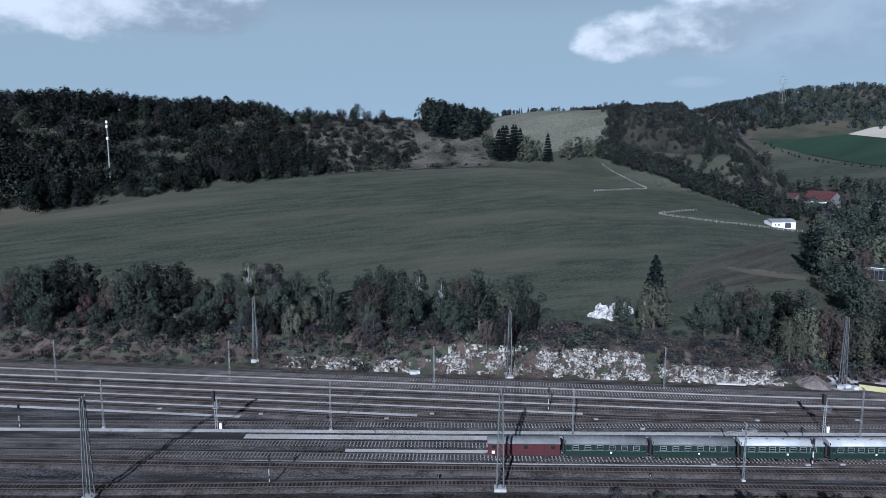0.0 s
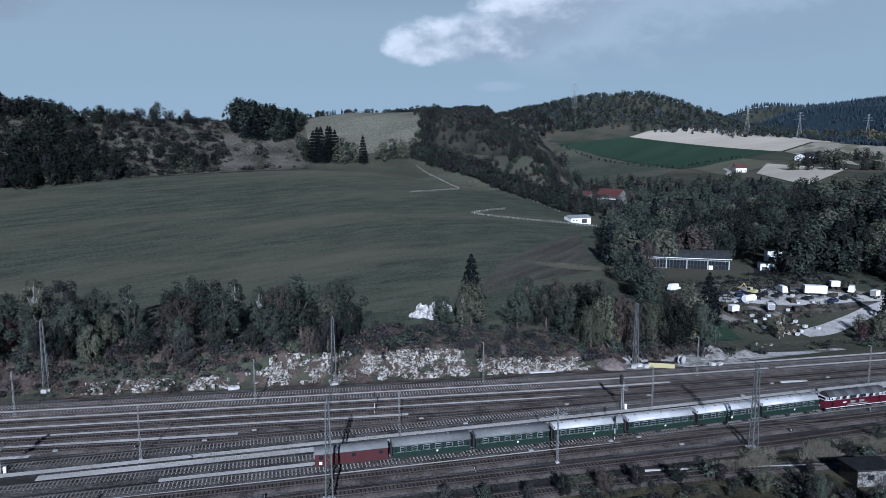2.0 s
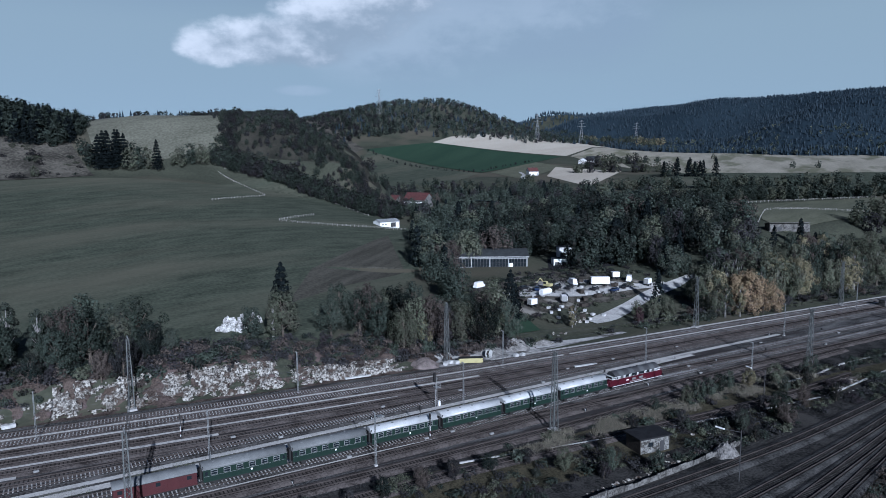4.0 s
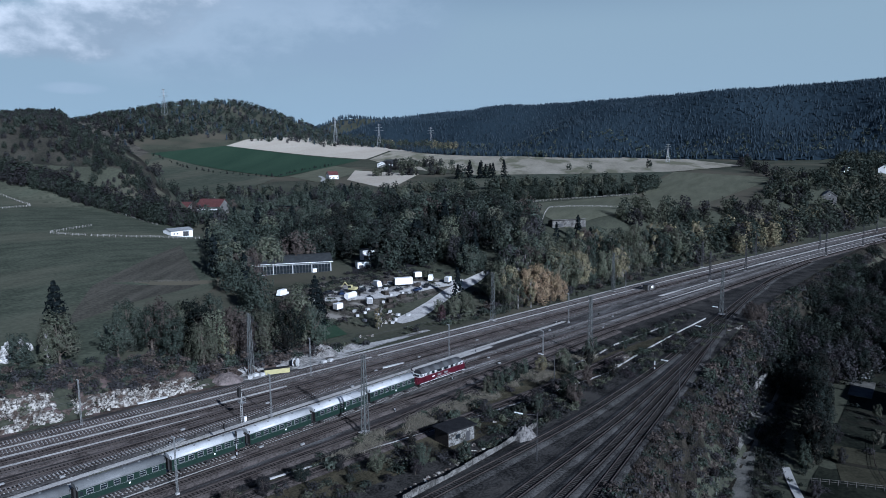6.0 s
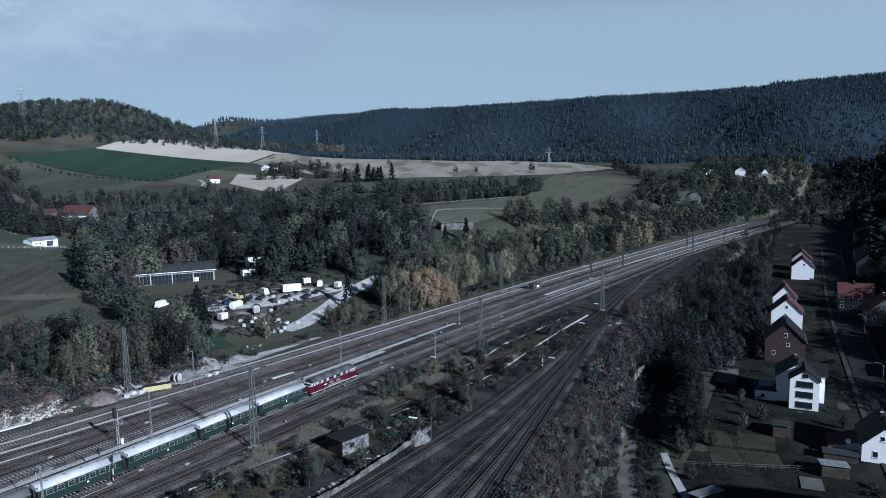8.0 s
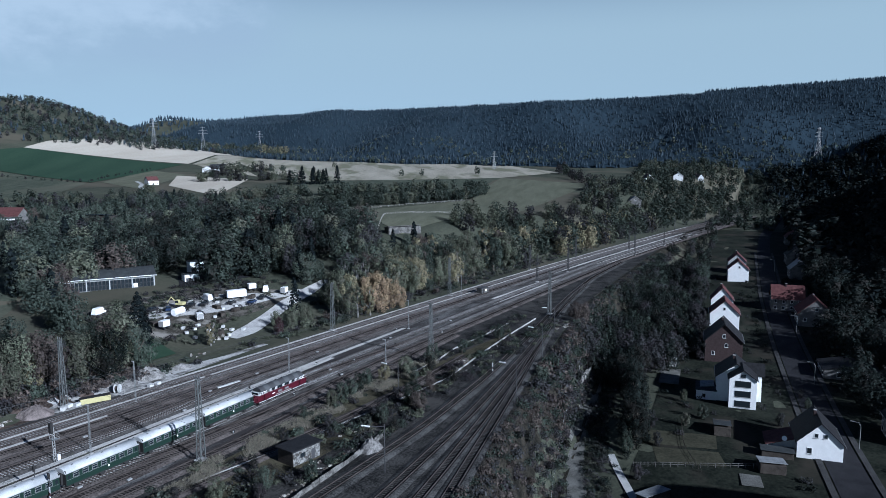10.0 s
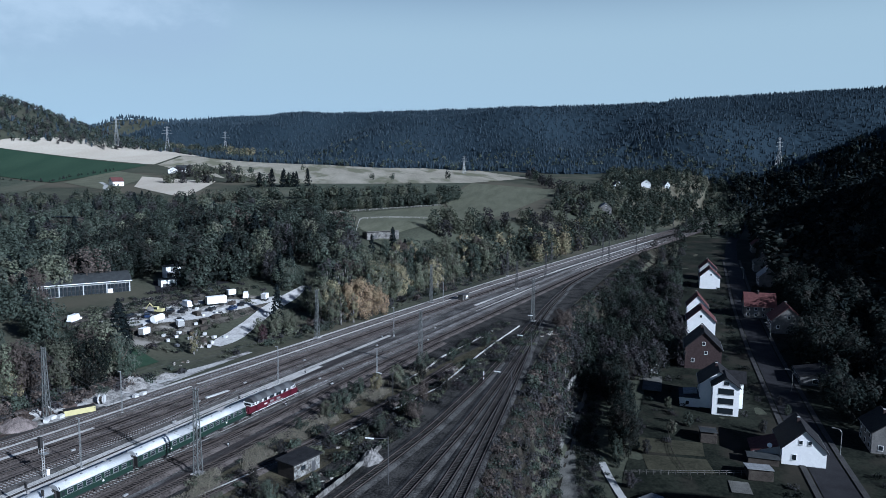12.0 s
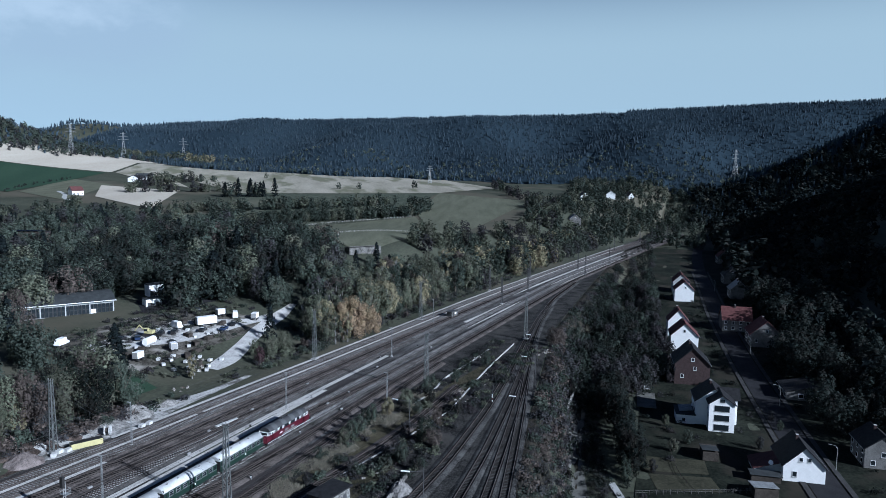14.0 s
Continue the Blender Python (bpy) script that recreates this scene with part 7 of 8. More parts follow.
def scatter(n, inside, kinds, tall, apart, x0, x1, y0, y1, group):
    """Random trees in an area where inside(x, y) holds, no two nearer than apart."""
    near, tries = [], 0
    while len(near) < n and tries < n * 60:
        tries += 1
        x, y = random.uniform(x0, x1), random.uniform(y0, y1)
        if not inside(x, y) or any((x - a) ** 2 + (y - b) ** 2 < apart * apart for a, b in near):
            continue
        near.append((x, y))
        plant(random.choice(kinds), x, y, random.uniform(*tall) * (1.0 + 0.4 * noise.noise(Vector((x / 22, y / 22, 3)))), group=group)


def beside(x, y):
    return y - (float(north_track(x)) + 4.5)


def joined_plants(name, plants, label, category):
    """Many plants too far or too many to pick apart, as one mesh: plants is a list of kind, x, y and height."""
    V, F, I, n, mats = [], [], [], 0, []
    ground = height(np.array([p[1] for p in plants]), np.array([p[2] for p in plants]))
    kids = {}
    for (key, x, y, tall), foot in zip(plants, ground):
        base, natural = TREES[key]
        s = tall / natural
        a, w = random.uniform(0, 6.28), s * random.uniform(0.9, 1.15)
        if key not in kids:
            kids[key] = [c for c in base.children if c.name.startswith("crown")]
        for child in kids[key]:
            me = child.data
            if key not in CACHE:
                CACHE[key] = {}
            if child.name not in CACHE[key]:
                v = np.empty(3 * len(me.vertices))
                me.vertices.foreach_get("co", v)
                CACHE[key][child.name] = (v.reshape(-1, 3), np.array([p.vertices[:] for p in me.polygons]))
            v, f = CACHE[key][child.name]
            c, sn = math.cos(a), math.sin(a)
            V.append(np.stack([(v[:, 0] * c - v[:, 1] * sn) * w + x, (v[:, 0] * sn + v[:, 1] * c) * w + y, v[:, 2] * s + foot], 1))
            F.append(f + n)
            if me.materials[0] not in mats:
                mats.append(me.materials[0])
            I.append(np.full(len(f), mats.index(me.materials[0])))
            n += len(v)
    V, F, I = np.concatenate(V), np.concatenate(F), np.concatenate(I)
    me = bpy.data.meshes.new(name)
    me.vertices.add(len(V))
    me.vertices.foreach_set("co", V.ravel())
    me.loops.add(F.size)
    me.loops.foreach_set("vertex_index", F.ravel())
    me.polygons.add(len(F))
    me.polygons.foreach_set("loop_start", np.arange(0, F.size, F.shape[1]))
    for m in mats:
        me.materials.append(m)
    me.polygons.foreach_set("material_index", I)
    me.update(calc_edges=True)
    return tagged(new(name, me), label, category, kind="stuff")


CACHE = {}
patchy = lambda x, y: noise.noise(Vector((x / 6, y / 6, 7)))


def tiny_fir(key, height_m, spread, seed, leaf="needle"):
    """A small ragged fir for far forests: pointed sheets in three skirts."""
    rng = np.random.default_rng(seed)
    V, F = [], []
    for t, (lo, hi, r) in enumerate(((0.05, 0.66, 1.0), (0.4, 1.0, 0.62))):
        m = 5
        for k in range(m):
            a, b = 2 * math.pi * k / m + t, 2 * math.pi * (k + 1) / m + t
            mid = (a + b) / 2
            i = len(V)
            r1, r2 = spread * r * rng.uniform(0.7, 1.1), spread * r * rng.uniform(0.55, 0.9)
            V += [(0, 0, height_m * hi), (math.cos(a) * r2, math.sin(a) * r2, height_m * (lo + 0.05)), (math.cos(mid + 0.4) * r1, math.sin(mid + 0.4) * r1, height_m * lo)]
            F.append((i, i + 1, i + 2))
    e = empty("fir")
    mesh_object("crown", V, F, LEAF[leaf], e)
    TREES[key] = (e, height_m)


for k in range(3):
    tiny_fir(f"tiny_fir{k}", 16.0, 3.9 + 0.3 * k, 90 + k, "fir_hazed")
for k, leaf in enumerate(("dark", "green", "olive", "brown", "rust")):
    leafy_tree(f"tiny_{leaf}", leaf, 12.0, 5.0, 64, 1.55, 200 + k, low=0.05)
leafy_tree("tiny_deep", "deep", 12.0, 5.0, 64, 1.55, 208, low=0.05)
leafy_tree("tiny_needle", "needle", 12.0, 4.6, 60, 1.5, 207, low=0.05)


def fill(n, inside, kinds, tall, apart, x0, x1, y0, y1, tries=3):
    """Random places for joined_plants, thinned on a grid of the given spacing."""
    taken, out = set(), []
    for _ in range(n * tries):
        x, y = random.uniform(x0, x1), random.uniform(y0, y1)
        cell = (int(x // apart), int(y // apart))
        if cell in taken or not inside(x, y):
            continue
        taken.add(cell)
        out.append((random.choice(kinds), x, y, random.uniform(*tall) * (1 + 0.35 * noise.noise(Vector((x / 40, y / 40, 5))))))
        if len(out) >= n:
            break
    return out


# open ground inside the woods: middle and half axes
CLEAR = [(146, 220, 24, 13), (168, 196, 40, 20), (178, 232, 34, 17), (172, 360, 22, 16), (230, 436, 24, 26), (160, 168, 22, 13), (192, 178, 22, 8), (144, 167, 19, 17), (129, 172, 17, 13), (303, 200, 24, 13), (264, 398, 14, 10), (205, 275, 9, 8), (190, 232, 24, 14), (148, 240, 20, 9), (222, 420, 26, 14), (150, 205, 16, 12)]


def open_ground(x, y):
    return any(((x - a) / c) ** 2 + ((y - b) / d) ** 2 < 1 for a, b, c, d in CLEAR)


# belt between the railway cutting and the pasture
belt = ["green0", "green1", "deep1", "dark0", "dark1", "olive0", "rust1", "deep0", "brown0", "green2", "dark1", "deep1"]
scatter(66, lambda x, y: 12 < beside(x, y) < 26, belt, (10, 15), 4.6, -235, 8, 150, 215, "trees along the cutting")
scatter(56, lambda x, y: 6 < beside(x, y) < 15, belt, (5, 9), 3.8, -235, 18, 150, 215, "trees along the cutting")
for key, x, y, t in (("green2", 17, 178, 14), ("olive0", 12, 176, 11), ("green1", 24, 175, 6), ("spruce1", 54, 184, 18.5), ("olive2", 52, 177, 13), ("dark0", 44, 178, 9), ("tall_olive", 49, 176, 12), ("green0", 69, 180, 14), ("dark1", 74, 177, 12.5), ("green2", 65, 176, 11), ("rust0", 87, 171, 11), ("olive1", 83, 178, 13), ("dark0", 92, 180, 14), ("green1", 97, 172, 12), ("red0", -62, 178, 9.5), ("red0", -100, 180, 9), ("tall_green", -10, 182, 15), ("tall_green", -4, 178, 14), ("tall_olive", -58, 186, 17), ("tall_green", -37, 188, 13), ("yellow0", 88, 165, 8.5)):
    plant(key, x, y, t, group="trees along the cutting")
scatter(24, lambda x, y: 9 < beside(x, y) < 30 and not open_ground(x, y), belt + ["olive2", "rust1"], (9, 14), 4.6, 76, 116, 145, 215, "trees along the cutting")
scatter(150, lambda x, y: 4.5 < beside(x, y) < 15, ["bush_green", "bush_brown", "bush_olive", "bush_brown", "bush_rust"], (1.8, 3.4), 2.2, -235, 112, 150, 200, "bushes on the cutting")
scatter(52, lambda x, y: 2 < beside(x, y) < 8 and x < -8, ["bush_brown", "bush_rust", "bush_olive"], (1.2, 2.6), 2.6, -190, 96, 150, 190, "bushes on the cutting")

# wood round the storage yard and the houses


def in_wood(x, y):
    return beside(x, y) > 9 and not open_ground(x, y) and x > max(118 + 0.26 * (y - 200), 0.47 * y + 14 if y > 230 else 0) and not (x > 292 and y > 190 + 0.45 * (x - 300) and y < 330 + 0.6 * (x - 380))


wood = ["green0", "green1", "green2", "dark0", "dark1", "olive0", "olive1", "green0", "olive2", "dark0", "dark1", "brown0", "green1", "green2", "rust1"]
for key, x, y, t in (("green0", 207, 436, 7), ("rust1", 214, 430, 8), ("green1", 221, 426, 6), ("dark0", 243, 436, 8), ("rust0", 249, 442, 9), ("green2", 200, 446, 8), ("spruce0", 127.3, 178.5, 16.5), ("spruce1", 131, 181, 11), ("tall_yellow", 141, 164, 7.5), ("tall_olive", 143.5, 165.5, 8), ("red0", 163, 157, 6), ("olive0", 171, 159, 7.5), ("olive2", 177, 158, 8), ("olive1", 168, 163, 6), ("orange0", 206, 148.5, 15), ("tall_yellow", 201, 148, 12), ("tall_olive", 196, 150, 12.5), ("orange1", 212, 147, 12.5), ("orange1", 209, 152, 15), ("orange0", 217, 146, 9), ("orange0", 203, 151, 14.5), ("olive0", 193, 151.5, 9.5), ("spruce0", 176, 270, 15), ("spruce1", 181, 268, 14), ("olive2", 187, 262, 9), ("rust1", 137, 236, 15), ("rust0", 128, 214, 12), ("spruce0", 212, 216, 16), ("spruce1", 216, 221, 17), ("dark1", 220, 212, 16)):
    plant(key, x, y, t, group="trees of the side valley")
scatter(62, lambda x, y: in_wood(x, y) and 9 < beside(x, y) < 28, ["olive0", "green0", "olive2", "tall_olive", "tall_olive", "tall_yellow", "dark1", "tall_green", "olive1", "yellow1", "rust0"], (13, 17.5), 4.2, 196, 335, 132, 180, "tall trees beside the line")
mid_wood = ["mid_green", "mid_dark", "mid_olive", "mid_green", "mid_dark", "mid_brown", "mid_green", "mid_olive", "mid_dark", "mid_rust", "mid_green", "mid_olive", "mid_dark", "far_spruce", "far_spruce"]
more = fill(84, lambda x, y: in_wood(x, y) and beside(x, y) < 110 and not (x > 196 and beside(x, y) < 28), mid_wood, (10, 17), 7.0, 112, 292, 150, 262, tries=12)
more += fill(230, lambda x, y: in_wood(x, y) and (beside(x, y) >= 60 or y > 240), mid_wood, (11, 19), 7.6, 112, 330, 190, 330)
more += fill(300, in_wood, ["far_green", "far_dark", "far_brown", "far_green", "far_dark", "far_spruce"], (7, 12), 7.0, 150, 380, 300, 470)
# Most trees of this dark stand swap to the dimmed leaf kinds.
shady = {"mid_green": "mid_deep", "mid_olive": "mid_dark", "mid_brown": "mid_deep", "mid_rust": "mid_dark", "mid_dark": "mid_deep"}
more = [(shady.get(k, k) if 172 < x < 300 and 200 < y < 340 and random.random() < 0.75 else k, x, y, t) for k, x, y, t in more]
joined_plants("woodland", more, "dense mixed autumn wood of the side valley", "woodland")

# bank between the line and the village
def bank(x, y):
    p = float(south_yard(x)) - y
    return (3 if x < 270 else 4) < p and y > float(street_y(x)) + 26 + 6 * (x > 290) and not (x < 225 and y < 52 + 0.1 * (x - 160))


scatter(46, lambda x, y: 3.5 < beside(x, y) < 11 and not 150 < x < 160, ["bush_olive", "bush_green", "bush_brown", "bush_rust"], (1.6, 3.6), 2.6, 120, 330, 130, 165, "bushes beside the line")
joined_plants("lineside_trees", fill(190, lambda x, y: 6 < beside(x, y) < 27, ["far_olive", "far_yellow", "far_green", "far_brown", "far_green", "far_dark"], (10, 15), 5.0, 318, 560, 90, 175), "row of olive trees beside the far line", "woodland")
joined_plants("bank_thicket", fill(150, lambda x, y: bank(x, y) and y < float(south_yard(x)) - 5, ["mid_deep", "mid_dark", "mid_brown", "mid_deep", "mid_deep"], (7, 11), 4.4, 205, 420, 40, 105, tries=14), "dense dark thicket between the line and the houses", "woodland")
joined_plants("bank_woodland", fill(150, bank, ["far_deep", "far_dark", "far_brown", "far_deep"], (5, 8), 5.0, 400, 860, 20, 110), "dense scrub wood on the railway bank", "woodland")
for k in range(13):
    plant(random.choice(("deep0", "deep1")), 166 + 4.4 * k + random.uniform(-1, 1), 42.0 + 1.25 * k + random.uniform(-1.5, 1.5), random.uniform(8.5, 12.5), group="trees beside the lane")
plant("rust1", 228, 79, 7, group="trees on the bank")
plant("rust0", 234, 78, 8, group="trees on the bank")
for x, y, t in ((186, 34, 4), (193, 31, 4.5), (197, 12, 4), (214, 6, 3.5), (222, 8, 3), (170, 38, 4), (163, 44, 6), (181, 42, 5), (150, 38, 4), (204, 38, 4)):
    plant(random.choice(("green0", "olive0", "brown0")), x, y, t, group="garden trees")
scatter(64, lambda x, y: 0.5 < float(south_yard(x)) - y < 8, ["bush_green", "bush_brown", "bush_deep", "bush_rust"], (1.4, 3.2), 3.0, 70, 240, 40, 90, "bushes on the embankment")
scatter(30, lambda x, y: 84 < y < 101 and not (88 < x < 99 and y < 92), ["bush_olive", "bush_brown", "bush_green"], (1.2, 2.8), 3.0, 60, 215, 84, 101, "bushes between tracks")
for key, x, y, t in (("olive0", 118, 99.5, 4.5), ("green0", 122, 99.8, 5), ("green1", 126, 100.2, 4.6), ("dark0", 130, 100.5, 5), ("yellow0", 139, 99.6, 5.2), ("olive1", 147, 98, 5.4), ("green2", 158, 97, 6), ("rust0", 139, 86, 5), ("dark1", 128, 84.5, 6), ("green0", 116, 84, 4.6), ("brown0", 107, 91, 3.8), ("green1", 30, 95.5, 3.6), ("brown0", 37, 95, 3.4), ("deep0", 43, 95.4, 4), ("rust1", 50, 95, 3.8), ("brown0", 56, 95.2, 3.8), ("deep1", 63, 94.6, 3.6), ("brown0", 70, 93.4, 3.2), ("brown0", 24, 96, 4), ("dark0", 88, 80, 4), ("green1", 81, 84, 4.4), ("olive1", 74, 88, 4.6), ("green0", 134, 101, 5.0), ("dark0", 109, 100, 3.4), ("rust1", 126, 81, 4.6), ("deep0", 148, 84, 4.4), ("green2", 143, 93, 4.0), ("deep1", 113, 79, 3.2), ("brown0", 120, 88, 3.6), ("dark1", 192, 92, 5.0), ("deep0", 152, 93.5, 4.6), ("dark0", 172, 94.5, 4.4), ("brown0", 98, 95.5, 3.2), ("deep1", 86, 91.5, 3.0), ("brown0", 78, 82.5, 3.0)):
    plant(key, x, y, t, group="young trees between tracks")

# heath and wood on the hill behind the pasture
def hill_edge(x):
    return 470 - 0.0027 * max(-330, min(400, x - 20)) ** 2


# Dark wood, with the view's dim left edge put into its leaf colour.
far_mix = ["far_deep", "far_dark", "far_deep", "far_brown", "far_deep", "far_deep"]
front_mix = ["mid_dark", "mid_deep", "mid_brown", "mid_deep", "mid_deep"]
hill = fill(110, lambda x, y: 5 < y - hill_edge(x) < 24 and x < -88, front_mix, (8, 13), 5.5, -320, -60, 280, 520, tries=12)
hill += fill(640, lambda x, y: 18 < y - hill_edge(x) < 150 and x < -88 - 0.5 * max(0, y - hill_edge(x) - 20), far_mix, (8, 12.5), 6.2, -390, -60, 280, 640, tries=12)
hill += fill(90, lambda x, y: 4 < y - hill_edge(x) < 14 and x < 30, ["far_brown", "far_olive", "far_green"], (4, 8), 5.0, -300, 30, 320, 490)
joined_plants("hill_wood", hill, "dark broadleaf wood on the hillside", "woodland")
heath = fill(330, lambda x, y: 5 < y - hill_edge(x) < 110 and (x < -34 or noise.noise(Vector((x / 12, y / 9, 4))) > 0.2), ["weed_brown", "weed_olive", "weed_dark", "weed_brown"], (1.5, 4), 4.0, -120, 20, 430, 590, tries=8)
heath += fill(170, lambda x, y: 6 < y - hill_edge(x) < 110 and x > -100 - 0.5 * max(0, y - hill_edge(x) - 20), ["far_brown", "weed_olive", "weed_brown", "weed_dark"], (2, 5.5), 5.0, -160, -30, 400, 590)
heath += fill(90, lambda x, y: 8 < y - hill_edge(x) < 120 and x < -34 - 0.3 * (y - hill_edge(x) - 40), ["far_brown", "far_dark", "far_green", "far_deep"], (4, 9), 6.5, -130, -10, 400, 590, tries=10)
joined_plants("heath_scrub", heath, "low brown scrub on the heath slope", "scrub")
clump = fill(110, lambda x, y: (x + 1) ** 2 / 27 ** 2 + (y - 556) ** 2 / 28 ** 2 < 1, ["far_spruce", "far_dark"], (13, 18), 3.8, -30, 30, 525, 590)
clump += [("spruce0", 30, 493, 22), ("spruce1", 35, 491, 25), ("spruce0", 40, 493, 25), ("spruce1", 45, 494, 22), ("spruce0", 33, 497, 23), ("spruce1", 42, 498, 23), ("far_dark", 26, 499, 15), ("far_dark", 50, 497, 16), ("far_olive", 48, 489, 15), ("far_green", 53, 490, 15), ("far_olive", 58, 492, 14), ("spruce1", 64, 488, 20), ("far_olive", 78, 492, 13), ("far_green", 86, 495, 14), ("far_olive", 94, 492, 14), ("far_green", 102, 494, 13), ("far_dark", -80, 556, 13), ("far_green", -84, 560, 8), ("far_brown", -60, 560, 9), ("far_dark", 22, 515, 12), ("far_brown", 26, 505, 12)]
joined_plants("spruce_clump", clump, "dark clump of spruces above the pasture", "woodland")


def hedge(points, n, kinds, tall, wide):
    P = line(points, n)
    return [(random.choice(kinds), x + random.uniform(-wide, wide), y + random.uniform(-wide, wide), random.uniform(*tall)) for x, y in P]


rows = hedge([(190, 391), (176, 400), (164, 422), (150, 444), (133, 467), (114, 482), (104, 492)], 230, ["far_green", "far_brown", "far_brown", "far_dark", "far_dark"], (7, 12.5), 4.6)
rows += [("far_olive", 196, 520, 8), ("far_green", 188, 545, 6), ("far_dark", 205, 560, 5), ("far_brown", 212, 505, 5), ("far_green", 222, 540, 9), ("far_olive", 226, 545, 8), ("far_brown", 182, 515, 4), ("far_dark", 216, 590, 6)]
rows += hedge([(160, 482), (178, 458), (188, 430), (195, 402)], 50, ["far_dark", "far_green", "far_brown"], (5, 9), 8)
rows += hedge([(112, 500), (118, 518), (128, 545)], 50, ["far_green", "far_dark", "far_brown", "far_brown"], (4, 9), 8)
rows += hedge([(130, 500), (160, 505), (178, 470), (186, 430), (192, 400)], 70, ["far_dark", "far_green", "far_brown"], (3, 6), 7)
rows += hedge([(215, 640), (240, 600), (290, 560), (340, 520), (400, 520), (424, 566)], 44, ["far_green", "far_dark", "far_olive"], (5, 10), 7)
rows += hedge([(200, 470), (260, 520), (320, 500), (380, 460), (420, 440)], 50, ["far_green", "far_dark", "far_olive", "far_brown"], (7, 12), 14)
rows += hedge([(395, 900), (388, 760), (420, 660), (470, 690), (560, 735)], 50, ["far_dark", "far_brown"], (2, 4), 3)
rows += hedge([(379, 368), (417, 340), (466, 306), (517, 276), (566, 284)], 130, ["far_green", "far_dark", "far_olive", "far_dark"], (7, 12), 5)
rows += hedge([(430, 440), (480, 400), (520, 370), (590, 330)], 60, ["far_green", "far_dark", "far_olive"], (7, 13), 9)
rows += hedge([(556, 500), (586, 470)], 10, ["far_dark", "far_spruce"], (15, 20), 6)
rows += hedge([(566, 300), (575, 285)], 6, ["far_dark"], (11, 14), 4)
rows += hedge([(560, 640), (610, 655), (670, 660), (690, 640)], 30, ["far_green", "far_brown", "far_olive"], (8, 15), 8)
rows += hedge([(520, 600), (560, 570), (600, 540)], 20, ["far_olive", "far_brown"], (7, 14), 8)
rows += hedge([(900, 1040), (960, 1010), (1020, 990)], 16, ["far_olive", "far_green"], (14, 20), 10)
rows += hedge([(345, 190), (390, 175), (440, 165), (500, 160), (560, 165), (620, 190), (700, 205)], 90, ["far_dark", "far_green", "far_olive", "far_brown"], (8, 13), 15)
rows += hedge([(600, 130), (680, 128), (760, 120), (860, 110)], 70, ["far_dark", "far_green"], (9, 14), 14)
rows += hedge([(700, 222), (760, 260), (840, 300), (900, 330)], 20, ["far_dark", "far_brown"], (6, 12), 8)
rows += hedge([(955, 925), (985, 900)], 9, ["far_yellow", "far_olive"], (17, 23), 5)
rows += hedge([(925, 1040), (965, 1018)], 8, ["far_yellow", "far_olive"], (14, 18), 5)
rows += [("far_green", 720, 470, 9), ("far_green", 735, 450, 9), ("far_dark", 790, 400, 11), ("far_olive", 800, 640, 9)]
rows += fill(330, lambda x, y: beside(x, y) > 8 and y < 172 + 0.16 * (x - 600), ["far_dark", "far_green", "far_dark", "far_olive"], (8, 13), 7.5, 540, 985, 60, 240)
rows += fill(60, lambda x, y: y < south_yard(x) - 9 and y > street_y(x) - 10, ["far_dark", "far_green"], (8, 12), 8.0, 640, 985, 0, 110)
rows = [r for r in rows if all((r[1] - a) ** 2 + (r[2] - b) ** 2 > 15 ** 2 for a, b in ((598, 150), (740, 170), (776, 148), (822, 134), (862, 40), (852, 22), (602, 682), (640, 690), (452, 604)))]
rows = [(k.replace("far_", "thin_") if "spruce" not in k and math.hypot(x, y) > 560 else k, x, y, t) for k, x, y, t in rows]
joined_plants("hedgerow", rows, "hedgerows and field trees between the meadows", "hedge")
joined_plants("field_edge_shrubs", hedge([(-230, 180), (-120, 186), (-40, 182), (40, 178), (70, 182)], 40, ["bush_olive", "bush_green"], (1, 2.2), 2), "weedy shrubs along the pasture edge", "scrub")


def forest_edge(x, y):
    return x + 0.10 * max(-300, min(900, y - 500)) - 940 - 30 * noise.noise(Vector((x / 120, y / 120, 0)))


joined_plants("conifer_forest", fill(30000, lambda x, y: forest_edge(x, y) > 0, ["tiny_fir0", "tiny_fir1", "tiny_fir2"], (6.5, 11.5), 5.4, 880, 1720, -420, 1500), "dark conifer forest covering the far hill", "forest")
def canopy():
    """The closed roof of crowns out of which the far firs rise."""
    xs, ys = np.arange(905, 1730, 9.0), np.arange(-420, 1500, 9.0)
    X, Y = np.meshgrid(xs, ys)
    bumps = np.array([noise.noise(Vector((a / 11, b / 11, 2))) for a, b in zip(X.ravel(), Y.ravel())]).reshape(X.shape)
    inside = np.array([forest_edge(a, b) for a, b in zip(X.ravel(), Y.ravel())]).reshape(X.shape)
    Z = height(X, Y) + 4.2 * ss(0, 14, inside) + 2.6 * bumps - 3 * (1 - ss(-4, 8, inside))
    F = quads(len(xs), len(ys))
    ob = mesh_object("forest_canopy", np.dstack([X, Y, Z]).reshape(-1, 3), F[inside.ravel()[F].min(1) > -6], LEAF["fir_hazed"])
    tagged(ob, "dense lower crowns of the far conifer forest", "forest", kind="stuff")


canopy()
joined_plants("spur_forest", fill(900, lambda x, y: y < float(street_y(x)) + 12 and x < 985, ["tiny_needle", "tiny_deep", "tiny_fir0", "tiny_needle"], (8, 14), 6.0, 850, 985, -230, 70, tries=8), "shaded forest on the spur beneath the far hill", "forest")
